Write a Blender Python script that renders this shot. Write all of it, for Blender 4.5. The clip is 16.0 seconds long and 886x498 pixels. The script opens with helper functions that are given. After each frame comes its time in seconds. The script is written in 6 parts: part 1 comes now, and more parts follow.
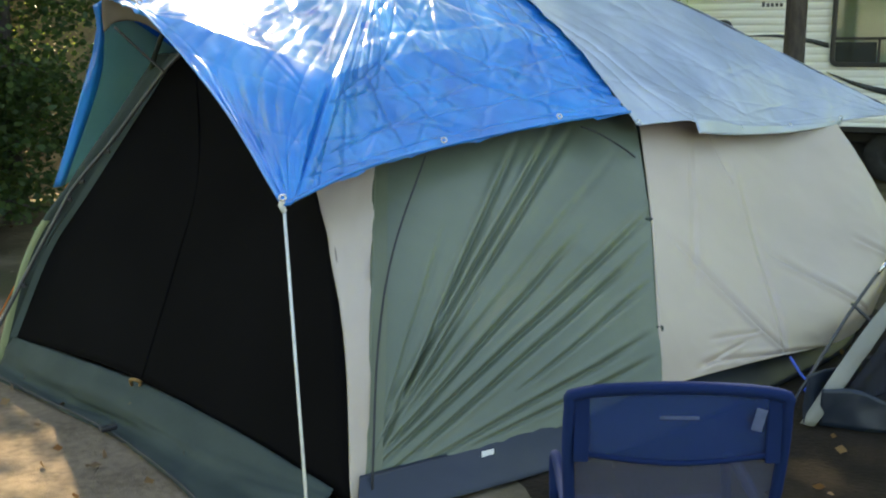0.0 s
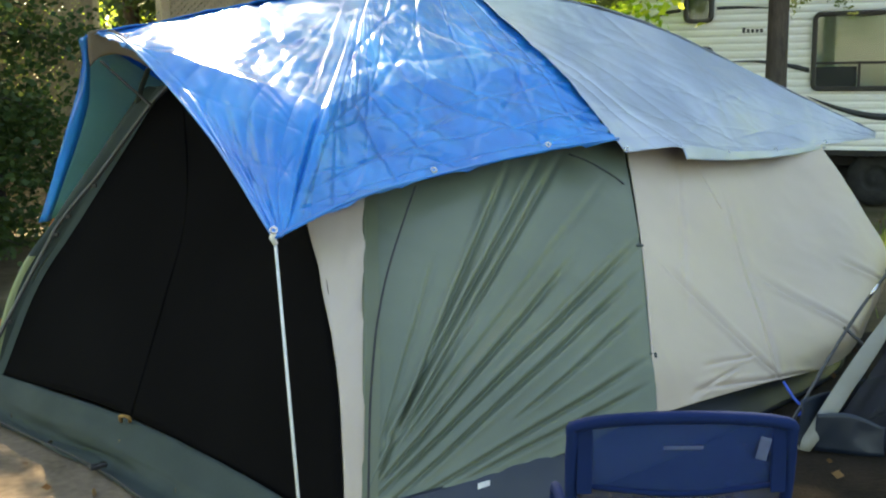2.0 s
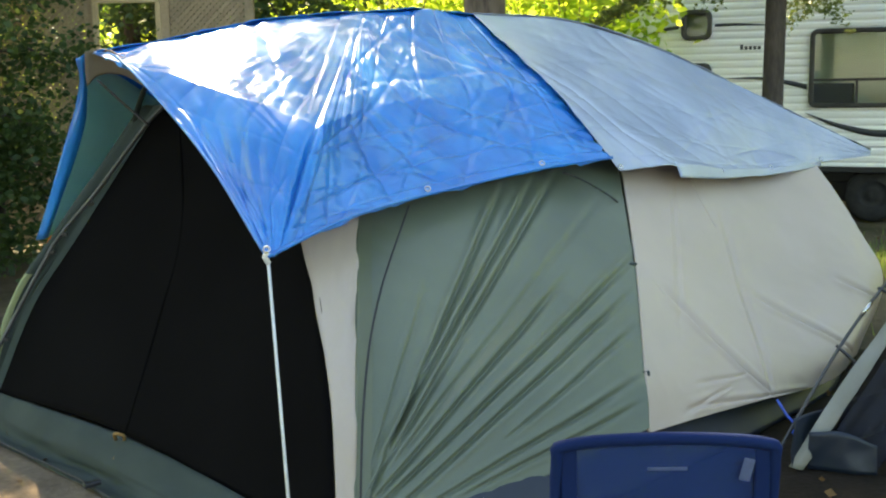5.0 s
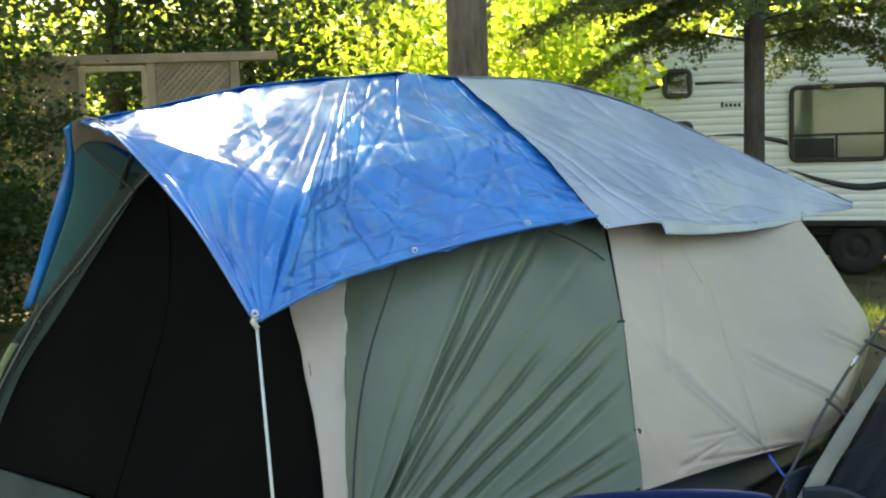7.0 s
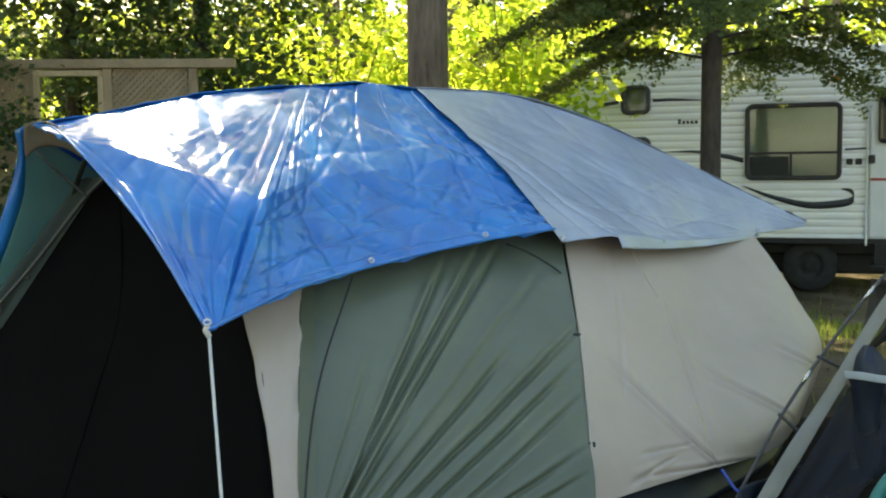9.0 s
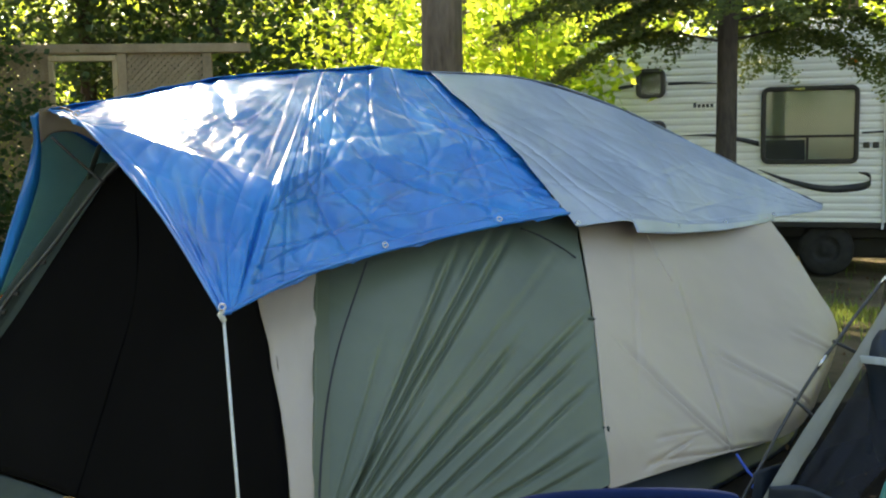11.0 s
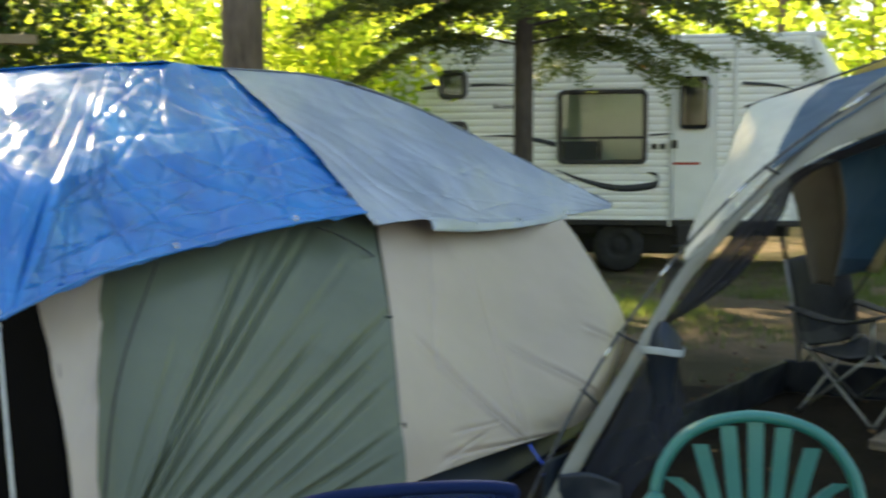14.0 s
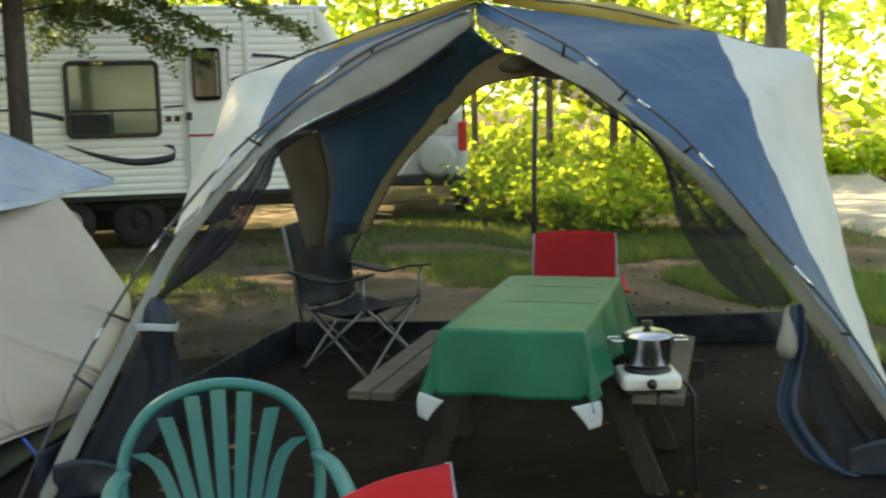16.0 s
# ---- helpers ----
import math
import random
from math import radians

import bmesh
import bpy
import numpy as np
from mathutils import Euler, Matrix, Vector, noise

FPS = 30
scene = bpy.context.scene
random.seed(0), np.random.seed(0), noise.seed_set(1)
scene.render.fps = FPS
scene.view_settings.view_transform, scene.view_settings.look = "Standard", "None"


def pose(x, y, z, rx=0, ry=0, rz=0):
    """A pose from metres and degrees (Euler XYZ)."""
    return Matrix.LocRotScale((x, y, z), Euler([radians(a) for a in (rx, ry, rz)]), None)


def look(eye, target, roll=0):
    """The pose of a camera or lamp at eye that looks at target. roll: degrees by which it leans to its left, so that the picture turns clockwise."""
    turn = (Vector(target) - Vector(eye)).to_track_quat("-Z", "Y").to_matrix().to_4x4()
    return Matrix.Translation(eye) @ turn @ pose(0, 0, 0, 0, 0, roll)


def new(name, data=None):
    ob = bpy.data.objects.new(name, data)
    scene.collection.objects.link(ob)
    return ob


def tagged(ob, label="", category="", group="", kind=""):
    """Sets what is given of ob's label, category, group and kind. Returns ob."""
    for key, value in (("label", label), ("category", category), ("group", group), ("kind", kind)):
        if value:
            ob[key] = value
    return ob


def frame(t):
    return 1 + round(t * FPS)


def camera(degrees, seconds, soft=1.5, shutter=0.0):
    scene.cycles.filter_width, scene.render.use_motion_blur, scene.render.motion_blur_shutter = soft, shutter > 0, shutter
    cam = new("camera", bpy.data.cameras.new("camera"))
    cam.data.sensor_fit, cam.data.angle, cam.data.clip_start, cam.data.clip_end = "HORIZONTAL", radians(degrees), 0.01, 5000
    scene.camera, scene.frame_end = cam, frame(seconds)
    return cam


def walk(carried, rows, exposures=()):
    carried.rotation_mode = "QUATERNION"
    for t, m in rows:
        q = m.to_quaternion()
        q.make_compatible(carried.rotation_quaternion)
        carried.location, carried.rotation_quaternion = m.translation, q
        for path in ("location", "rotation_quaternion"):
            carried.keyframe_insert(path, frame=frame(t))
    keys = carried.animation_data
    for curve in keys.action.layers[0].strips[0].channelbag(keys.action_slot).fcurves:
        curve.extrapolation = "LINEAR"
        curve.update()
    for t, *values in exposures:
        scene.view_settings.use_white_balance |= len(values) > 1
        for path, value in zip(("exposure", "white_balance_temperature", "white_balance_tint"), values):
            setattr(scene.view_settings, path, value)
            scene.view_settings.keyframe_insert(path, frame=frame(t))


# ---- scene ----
cam = camera(45.3, 16.0, 2.1, 0.5)
PATH = [
    (0, (0.066, 0.048, 1.555), (0.079, 2.013, 1.181), 0.0),
    (0.5, (0.05, 0.053, 1.539), (0.065, 2.018, 1.166), -0.1),
    (1, (0.06, 0.049, 1.553), (0.065, 2.013, 1.175), -0.0),
    (1.5, (0.042, 0.073, 1.562), (0.076, 2.039, 1.196), -0.4),
    (2, (0.035, 0.07, 1.559), (0.079, 2.043, 1.237), -0.7),
    (2.5, (0.029, 0.079, 1.555), (0.064, 2.055, 1.249), -0.6),
    (3, (0.033, 0.075, 1.558), (0.052, 2.051, 1.25), -0.7),
    (5.5, (0.073, 0.047, 1.579), (0.124, 2.027, 1.297), -0.8),
    (6, (0.072, 0.045, 1.579), (0.137, 2.027, 1.326), -1.1),
    (6.5, (0.071, 0.042, 1.58), (0.146, 2.027, 1.343), -1.8),
    (7, (0.069, 0.037, 1.581), (0.136, 2.028, 1.399), -1.7),
    (7.5, (0.069, 0.038, 1.581), (0.135, 2.03, 1.414), -1.3),
    (8, (0.076, 0.055, 1.576), (0.195, 2.045, 1.424), -1.1),
    (8.5, (0.079, 0.067, 1.571), (0.256, 2.053, 1.416), -0.6),
    (9, (0.076, 0.059, 1.572), (0.222, 2.047, 1.412), -0.7),
    (11.5, (0.079, 0.063, 1.573), (0.197, 2.049, 1.372), -0.8),
    (12, (0.082, 0.071, 1.571), (0.222, 2.055, 1.356), -0.9),
    (12.5, (0.082, 0.071, 1.571), (0.229, 2.054, 1.348), -0.7),
    (13, (0.082, 0.071, 1.571), (0.237, 2.054, 1.359), -0.7),
    (13.5, (0.087, 0.081, 1.57), (0.354, 2.054, 1.379), -0.6),
    (14, (0.142, 0.052, 1.570), (0.611, 1.986, 1.376), -0.4),
    (14.5, (0.203, 0.03, 1.57), (0.951, 1.875, 1.378), -0.8),
    (15, (0.276, -0.017, 1.573), (1.262, 1.711, 1.368), -1.3),
    (15.5, (0.315, -0.063, 1.582), (1.436, 1.574, 1.331), -1.5),
    (16, (0.347, -0.085, 1.581), (1.568, 1.477, 1.319), -1.4),
]
walk(cam, [(t, look(eye, target, roll)) for t, eye, target, roll in PATH],
     [(0.0, 2.18, 7600, 6), (3.0, 2.25, 7700, 6), (5.5, 2.2, 7700, 6), (9.0, 1.75, 7800, 7), (12.5, 1.7, 7600, 7), (14.0, 1.7, 7900, 7), (16.0, 1.85, 8600, 8)])

# ---------------------------------------------------------------- world and light
SUN_AZ, SUN_EL = -13.0, 41.0            # degrees from north (+y) towards east (+x), height
world = bpy.data.worlds.new("world")
scene.world = world
world.use_nodes = True
wn = world.node_tree.nodes
sky = wn.new("ShaderNodeTexSky")
sky.sky_type = "NISHITA"
sky.sun_disc = False
sky.sun_elevation, sky.sun_rotation = radians(SUN_EL), radians(SUN_AZ)
wn["Background"].inputs["Strength"].default_value = 0.15
world.node_tree.links.new(sky.outputs[0], wn["Background"].inputs["Color"])
sun = new("sun", bpy.data.lights.new("sun", "SUN"))
sun.data.energy, sun.data.angle, sun.data.color = 5.0, radians(0.6), (1.0, 0.86, 0.62)
_s = Vector((math.sin(radians(SUN_AZ)) * math.cos(radians(SUN_EL)), math.cos(radians(SUN_AZ)) * math.cos(radians(SUN_EL)), math.sin(radians(SUN_EL))))
sun.matrix_world = look(_s * 60, (0, 0, 0))

# ---------------------------------------------------------------- materials
def base_mat(name, rough=0.6, metal=0.0, spec=0.5):
    m = bpy.data.materials.new(name)
    m.use_nodes = True
    b = m.node_tree.nodes["Principled BSDF"]
    b.inputs["Roughness"].default_value = rough
    b.inputs["Metallic"].default_value = metal
    b.inputs["Specular IOR Level"].default_value = spec
    return m, m.node_tree, b


def noise_mat(name, c1, c2, scale=6.0, rough=0.6, bump=0.15, fine=60.0, metal=0.0, spec=0.5, stretch=(1, 1, 1), dist=0.01, through_light=0.0, object_vary=0.0, c3=None):
    """Two colours mixed by a coarse and a fine noise, with relief; through_light: share of light let through a cloth or leaf."""
    m, nt, b = base_mat(name, rough, metal, spec)
    n, l = nt.nodes, nt.links
    tc, mp = n.new("ShaderNodeTexCoord"), n.new("ShaderNodeMapping")
    mp.inputs["Scale"].default_value = stretch
    l.new(tc.outputs["Object"], mp.inputs["Vector"])
    a, f = n.new("ShaderNodeTexNoise"), n.new("ShaderNodeTexNoise")
    a.inputs["Scale"].default_value, a.inputs["Detail"].default_value = scale, 6
    f.inputs["Scale"].default_value, f.inputs["Detail"].default_value = fine, 4
    l.new(mp.outputs[0], a.inputs["Vector"])
    l.new(mp.outputs[0], f.inputs["Vector"])
    mix = n.new("ShaderNodeMix")
    mix.data_type = "FLOAT"
    mix.inputs[0].default_value = 0.35
    l.new(a.outputs["Fac"], mix.inputs[2])
    l.new(f.outputs["Fac"], mix.inputs[3])
    r = n.new("ShaderNodeValToRGB")
    r.color_ramp.elements[0].position, r.color_ramp.elements[1].position = 0.36, 0.64
    r.color_ramp.elements[0].color, r.color_ramp.elements[1].color = (*c1, 1), (*c2, 1)
    if c3:
        e = r.color_ramp.elements.new(0.78)
        e.color = (*c3, 1)
    l.new(mix.outputs[0], r.inputs["Fac"])
    col = r.outputs["Color"]
    if object_vary:
        oi, hs = n.new("ShaderNodeObjectInfo"), n.new("ShaderNodeHueSaturation")
        mr = n.new("ShaderNodeMapRange")
        mr.inputs["To Min"].default_value, mr.inputs["To Max"].default_value = 1 - object_vary, 1 + object_vary
        l.new(oi.outputs["Random"], mr.inputs["Value"])
        l.new(mr.outputs[0], hs.inputs["Value"])
        l.new(col, hs.inputs["Color"])
        col = hs.outputs["Color"]
    l.new(col, b.inputs["Base Color"])
    bp = n.new("ShaderNodeBump")
    bp.inputs["Strength"].default_value, bp.inputs["Distance"].default_value = bump, dist
    l.new(f.outputs["Fac"], bp.inputs["Height"])
    l.new(bp.outputs[0], b.inputs["Normal"])
    if through_light:
        t, mx = n.new("ShaderNodeBsdfTranslucent"), n.new("ShaderNodeMixShader")
        l.new(col, t.inputs["Color"])
        mx.inputs[0].default_value = through_light
        l.new(b.outputs[0], mx.inputs[1])
        l.new(t.outputs[0], mx.inputs[2])
        l.new(mx.outputs[0], n["Material Output"].inputs["Surface"])
    return m


def tarp_mat(name, c1, c2, rough, through_light, metal=0.0, relief=0.24, coat=0.75):
    """Woven plastic sheet: crumpled creases in two sizes and a faint weave."""
    m, nt, b = base_mat(name, rough, metal, 0.6)
    b.inputs["Coat Weight"].default_value, b.inputs["Coat Roughness"].default_value, b.inputs["Coat IOR"].default_value = coat, 0.13, 1.7
    n, l = nt.nodes, nt.links
    tc = n.new("ShaderNodeTexCoord")
    mus = n.new("ShaderNodeTexNoise")
    mus.noise_type = "RIDGED_MULTIFRACTAL"
    mus.inputs["Scale"].default_value, mus.inputs["Detail"].default_value = 7.5, 4
    big = n.new("ShaderNodeTexNoise")
    big.inputs["Scale"].default_value, big.inputs["Detail"].default_value = 3.0, 8
    vor = n.new("ShaderNodeTexVoronoi")
    vor.feature = "SMOOTH_F1"
    vor.inputs["Scale"].default_value = 4.0
    warp = n.new("ShaderNodeMixRGB")
    warp.inputs[0].default_value = 0.25
    l.new(tc.outputs["Object"], warp.inputs[1])
    l.new(big.outputs["Color"], warp.inputs[2])
    for x in (mus, vor):
        l.new(warp.outputs[0], x.inputs["Vector"])
    l.new(tc.outputs["Object"], big.inputs["Vector"])
    r = n.new("ShaderNodeValToRGB")
    r.color_ramp.elements[0].position, r.color_ramp.elements[1].position = 0.35, 0.68
    r.color_ramp.elements[0].color, r.color_ramp.elements[1].color = (*c1, 1), (*c2, 1)
    l.new(big.outputs["Fac"], r.inputs["Fac"])
    l.new(r.outputs["Color"], b.inputs["Base Color"])
    add = n.new("ShaderNodeMath")
    add.operation = "ADD"
    soft = n.new("ShaderNodeMath")
    soft.operation = "MULTIPLY"
    soft.inputs[1].default_value = 0.3
    l.new(vor.outputs["Distance"], soft.inputs[0])
    l.new(mus.outputs["Fac"], add.inputs[0])
    l.new(soft.outputs[0], add.inputs[1])
    bp = n.new("ShaderNodeBump")
    bp.inputs["Strength"].default_value, bp.inputs["Distance"].default_value = relief, 0.022
    l.new(add.outputs[0], bp.inputs["Height"])
    l.new(bp.outputs[0], b.inputs["Normal"])
    t, mx = n.new("ShaderNodeBsdfTranslucent"), n.new("ShaderNodeMixShader")
    l.new(r.outputs["Color"], t.inputs["Color"])
    mx.inputs[0].default_value = through_light
    l.new(b.outputs[0], mx.inputs[1])
    l.new(t.outputs[0], mx.inputs[2])
    l.new(mx.outputs[0], n["Material Output"].inputs["Surface"])
    return m


def mesh_cloth(name, c, clear, fine=500.0):
    """Insect netting: threads over clear holes."""
    m, nt, b = base_mat(name, 0.8, 0, 0.2)
    n, l = nt.nodes, nt.links
    b.inputs["Base Color"].default_value = (*c, 1)
    tc, ns = n.new("ShaderNodeTexCoord"), n.new("ShaderNodeTexNoise")
    ns.inputs["Scale"].default_value = 4.0
    l.new(tc.outputs["Object"], ns.inputs["Vector"])
    mr = n.new("ShaderNodeMapRange")
    mr.inputs["To Min"].default_value, mr.inputs["To Max"].default_value = clear - 0.07, clear + 0.07
    l.new(ns.outputs["Fac"], mr.inputs["Value"])
    t, mx = n.new("ShaderNodeBsdfTransparent"), n.new("ShaderNodeMixShader")
    l.new(mr.outputs[0], mx.inputs[0])
    l.new(b.outputs[0], mx.inputs[1])
    l.new(t.outputs[0], mx.inputs[2])
    l.new(mx.outputs[0], n["Material Output"].inputs["Surface"])
    return m


def leaf_mat(name, c1, c2, through_light, gain=3.4):
    m, nt, b = base_mat(name, 0.5, 0, 0.35)
    n, l = nt.nodes, nt.links
    g = n.new("ShaderNodeNewGeometry")
    r = n.new("ShaderNodeValToRGB")
    r.color_ramp.elements[0].color, r.color_ramp.elements[1].color = (*c1, 1), (*c2, 1)
    l.new(g.outputs["Random Per Island"], r.inputs["Fac"])
    l.new(r.outputs["Color"], b.inputs["Base Color"])
    t, mx = n.new("ShaderNodeBsdfTranslucent"), n.new("ShaderNodeMixShader")
    hs = n.new("ShaderNodeHueSaturation")
    hs.inputs["Hue"].default_value, hs.inputs["Value"].default_value = 0.47, gain
    l.new(r.outputs["Color"], hs.inputs["Color"])
    l.new(hs.outputs["Color"], t.inputs["Color"])
    mx.inputs[0].default_value = through_light
    l.new(b.outputs[0], mx.inputs[1])
    l.new(t.outputs[0], mx.inputs[2])
    l.new(mx.outputs[0], n["Material Output"].inputs["Surface"])
    return m


BLUE_TARP = tarp_mat("blue_tarp", (0.002, 0.17, 0.57), (0.005, 0.26, 0.73), 0.28, 0.22, 0.0, 0.2, 0.34)
SILVER_TARP = tarp_mat("silver_tarp", (0.29, 0.35, 0.47), (0.38, 0.44, 0.56), 0.36, 0.10, 0.0, 0.17, 0.5)
GREEN_NYLON = noise_mat("green_nylon", (0.095, 0.115, 0.080), (0.118, 0.14, 0.096), 3, 0.42, 0.05, 300, spec=0.5)
OLIVE_NYLON = noise_mat("olive_nylon", (0.10, 0.115, 0.07), (0.125, 0.14, 0.09), 3, 0.5, 0.05, 300)
LIME_NYLON = noise_mat("pale_green_nylon", (0.22, 0.25, 0.12), (0.28, 0.31, 0.16), 3, 0.5, 0.05, 300, through_light=0.2)
BEIGE_NYLON = noise_mat("beige_nylon", (0.41, 0.335, 0.272), (0.46, 0.38, 0.312), 2.5, 0.45, 0.05, 300, spec=0.5)
SLATE_NYLON = noise_mat("slate_nylon", (0.028, 0.040, 0.036), (0.042, 0.056, 0.050), 4, 0.75, 0.06, 250, spec=0.25)
NAVY_NYLON = noise_mat("navy_nylon", (0.006, 0.012, 0.024), (0.010, 0.018, 0.034), 4, 0.45, 0.06, 250)
TEAL_NYLON = noise_mat("teal_nylon", (0.22, 0.46, 0.46), (0.28, 0.54, 0.53), 3, 0.5, 0.05, 300, through_light=0.72)
BROWN_NYLON = noise_mat("brown_nylon", (0.11, 0.09, 0.07), (0.15, 0.125, 0.095), 4, 0.6, 0.05, 300, through_light=0.15)
# black netting made opaque; its near-black also holds the unlit tent interior
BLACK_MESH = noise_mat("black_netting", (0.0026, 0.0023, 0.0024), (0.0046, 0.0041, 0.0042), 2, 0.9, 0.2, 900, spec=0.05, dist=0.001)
CANOPY_BLUE = noise_mat("canopy_blue", (0.026, 0.078, 0.155), (0.038, 0.10, 0.19), 4, 0.55, 0.06, 300, through_light=0.06)
CANOPY_WHITE = noise_mat("canopy_white", (0.56, 0.57, 0.54), (0.66, 0.66, 0.62), 4, 0.55, 0.06, 300, through_light=0.12)
CANOPY_TAN = noise_mat("canopy_tan", (0.38, 0.33, 0.21), (0.46, 0.40, 0.26), 4, 0.6, 0.06, 300, through_light=0.25)
CANOPY_YELLOW = noise_mat("canopy_yellow", (0.42, 0.31, 0.07), (0.50, 0.38, 0.10), 4, 0.55, 0.06, 300, through_light=0.3)
CANOPY_GREY = noise_mat("canopy_grey", (0.24, 0.235, 0.205), (0.32, 0.31, 0.275), 4, 0.55, 0.06, 300, through_light=0.2)
NET = mesh_cloth("netting", (0.03, 0.03, 0.035), 0.66)
NET_DENSE = mesh_cloth("gathered_netting", (0.026, 0.026, 0.034), 0.09)
NET_FOLDED = mesh_cloth("folded_netting", (0.024, 0.026, 0.034), 0.22)
CANOPY_TAUPE = noise_mat("canopy_taupe", (0.15, 0.13, 0.11), (0.20, 0.175, 0.145), 4, 0.6, 0.06, 300, through_light=0.3)
CANOPY_NAVY = noise_mat("canopy_navy", (0.010, 0.026, 0.055), (0.016, 0.036, 0.075), 4, 0.55, 0.06, 300)
BADGE_INK = noise_mat("badge_ink", (0.10, 0.11, 0.06), (0.16, 0.17, 0.09), 20, 0.6, 0.05, 90)
ROPE = noise_mat("rope_white", (0.55, 0.55, 0.52), (0.7, 0.7, 0.68), 40, 0.8, 0.5, 200)
CORD_DARK = noise_mat("dark_cord", (0.012, 0.012, 0.014), (0.025, 0.025, 0.028), 20, 0.6, 0.2, 200)
STRAP_BLUE = noise_mat("blue_webbing", (0.02, 0.08, 0.5), (0.03, 0.11, 0.62), 20, 0.6, 0.3, 200)
POLE_DARK = noise_mat("pole_dark", (0.025, 0.026, 0.028), (0.045, 0.046, 0.05), 20, 0.35, 0.05, 200, spec=0.6)
STEEL = noise_mat("steel", (0.5, 0.5, 0.5), (0.62, 0.62, 0.62), 8, 0.22, 0.03, 200, metal=1.0)
ALU = noise_mat("grey_tube", (0.28, 0.28, 0.28), (0.36, 0.36, 0.35), 10, 0.4, 0.03, 200, metal=0.7)
RV_WHITE = noise_mat("rv_siding", (0.83, 0.83, 0.80), (0.89, 0.89, 0.86), 1.2, 0.35, 0.02, 60, spec=0.5)
RV_TRIM = noise_mat("rv_trim", (0.70, 0.71, 0.70), (0.78, 0.79, 0.78), 3, 0.4, 0.02, 60)
RV_BLACK = noise_mat("rv_black", (0.012, 0.012, 0.013), (0.022, 0.022, 0.024), 5, 0.35, 0.02, 60)
RV_STRIPE = noise_mat("rv_stripe", (0.02, 0.022, 0.028), (0.05, 0.055, 0.065), 3, 0.3, 0.02, 60)
RV_RED = noise_mat("rv_red", (0.28, 0.03, 0.02), (0.4, 0.05, 0.03), 3, 0.3, 0.02, 60)
BLIND = noise_mat("window_blind", (0.46, 0.47, 0.38), (0.56, 0.56, 0.46), 3, 0.7, 0.1, 120, stretch=(1, 1, 12))
ORANGE = noise_mat("amber_lens", (0.65, 0.16, 0.02), (0.8, 0.22, 0.03), 8, 0.25, 0.02, 60)
RED_LENS = noise_mat("red_lens", (0.6, 0.02, 0.015), (0.75, 0.035, 0.02), 8, 0.2, 0.02, 60)
RUBBER = noise_mat("rubber", (0.012, 0.012, 0.012), (0.03, 0.03, 0.028), 12, 0.8, 0.3, 90)
TEAL_PLASTIC = noise_mat("teal_plastic", (0.012, 0.145, 0.145), (0.02, 0.18, 0.175), 5, 0.38, 0.04, 120, spec=0.5)
BLUE_CLOTH = noise_mat("blue_cloth", (0.003, 0.012, 0.056), (0.005, 0.018, 0.08), 5, 0.8, 0.25, 400, spec=0.12, dist=0.002)
BLUE_NET = mesh_cloth("blue_netting", (0.05, 0.06, 0.10), 0.45)
RED_CLOTH = noise_mat("red_cloth", (0.42, 0.003, 0.010), (0.54, 0.006, 0.016), 5, 0.7, 0.25, 400, dist=0.002)
BLACK_CLOTH = noise_mat("black_cloth", (0.007, 0.008, 0.010), (0.015, 0.016, 0.019), 5, 0.65, 0.25, 400, dist=0.002)
GREEN_CLOTH = noise_mat("green_tablecloth", (0.0008, 0.098, 0.052), (0.0015, 0.13, 0.07), 4, 0.38, 0.08, 90, spec=0.22)
WHITE_CLOTH = noise_mat("white_felt", (0.40, 0.44, 0.48), (0.48, 0.51, 0.54), 5, 0.9, 0.2, 200)
WHITE_ENAMEL = noise_mat("white_enamel", (0.66, 0.66, 0.62), (0.76, 0.76, 0.72), 8, 0.25, 0.03, 90)
GREY_WOOD = noise_mat("weathered_wood", (0.06, 0.048, 0.036), (0.15, 0.122, 0.094), 5, 0.8, 0.5, 40, stretch=(1, 10, 10), object_vary=0.15)
LATTICE_WOOD = noise_mat("lattice_wood", (0.28, 0.20, 0.115), (0.38, 0.28, 0.165), 5, 0.8, 0.4, 40, object_vary=0.15)
# table's underframe wood, with the shade below the top put into its colour
SHADED_WOOD = noise_mat("shaded_wood", (0.014, 0.011, 0.009), (0.035, 0.028, 0.022), 5, 0.85, 0.5, 40, stretch=(8, 8, 1))
PINE = noise_mat("fresh_pine", (0.45, 0.33, 0.17), (0.58, 0.44, 0.25), 5, 0.65, 0.3, 40, stretch=(8, 8, 1))
BARK = noise_mat("bark", (0.10, 0.074, 0.055), (0.27, 0.205, 0.155), 5, 0.9, 1.0, 22, stretch=(1, 1, 0.22), dist=0.04)
BARK_DARK = noise_mat("dark_bark", (0.03, 0.024, 0.02), (0.085, 0.068, 0.055), 8, 0.9, 1.0, 30, stretch=(1, 1, 0.3), dist=0.02)
LEAF_BRIGHT = leaf_mat("maple_leaf", (0.065, 0.14, 0.014), (0.18, 0.24, 0.03), 0.66, 3.9)
LEAF_DARK = leaf_mat("cedar_leaf", (0.024, 0.055, 0.017), (0.06, 0.10, 0.028), 0.42, 1.9)
NEEDLE = leaf_mat("hemlock_needle", (0.04, 0.068, 0.02), (0.09, 0.12, 0.035), 0.45, 3.0)
GRASS = leaf_mat("grass_blade", (0.05, 0.10, 0.02), (0.11, 0.16, 0.04), 0.35)
LITTER = leaf_mat("dry_leaf", (0.07, 0.035, 0.014), (0.22, 0.13, 0.05), 0.15, 1.2)
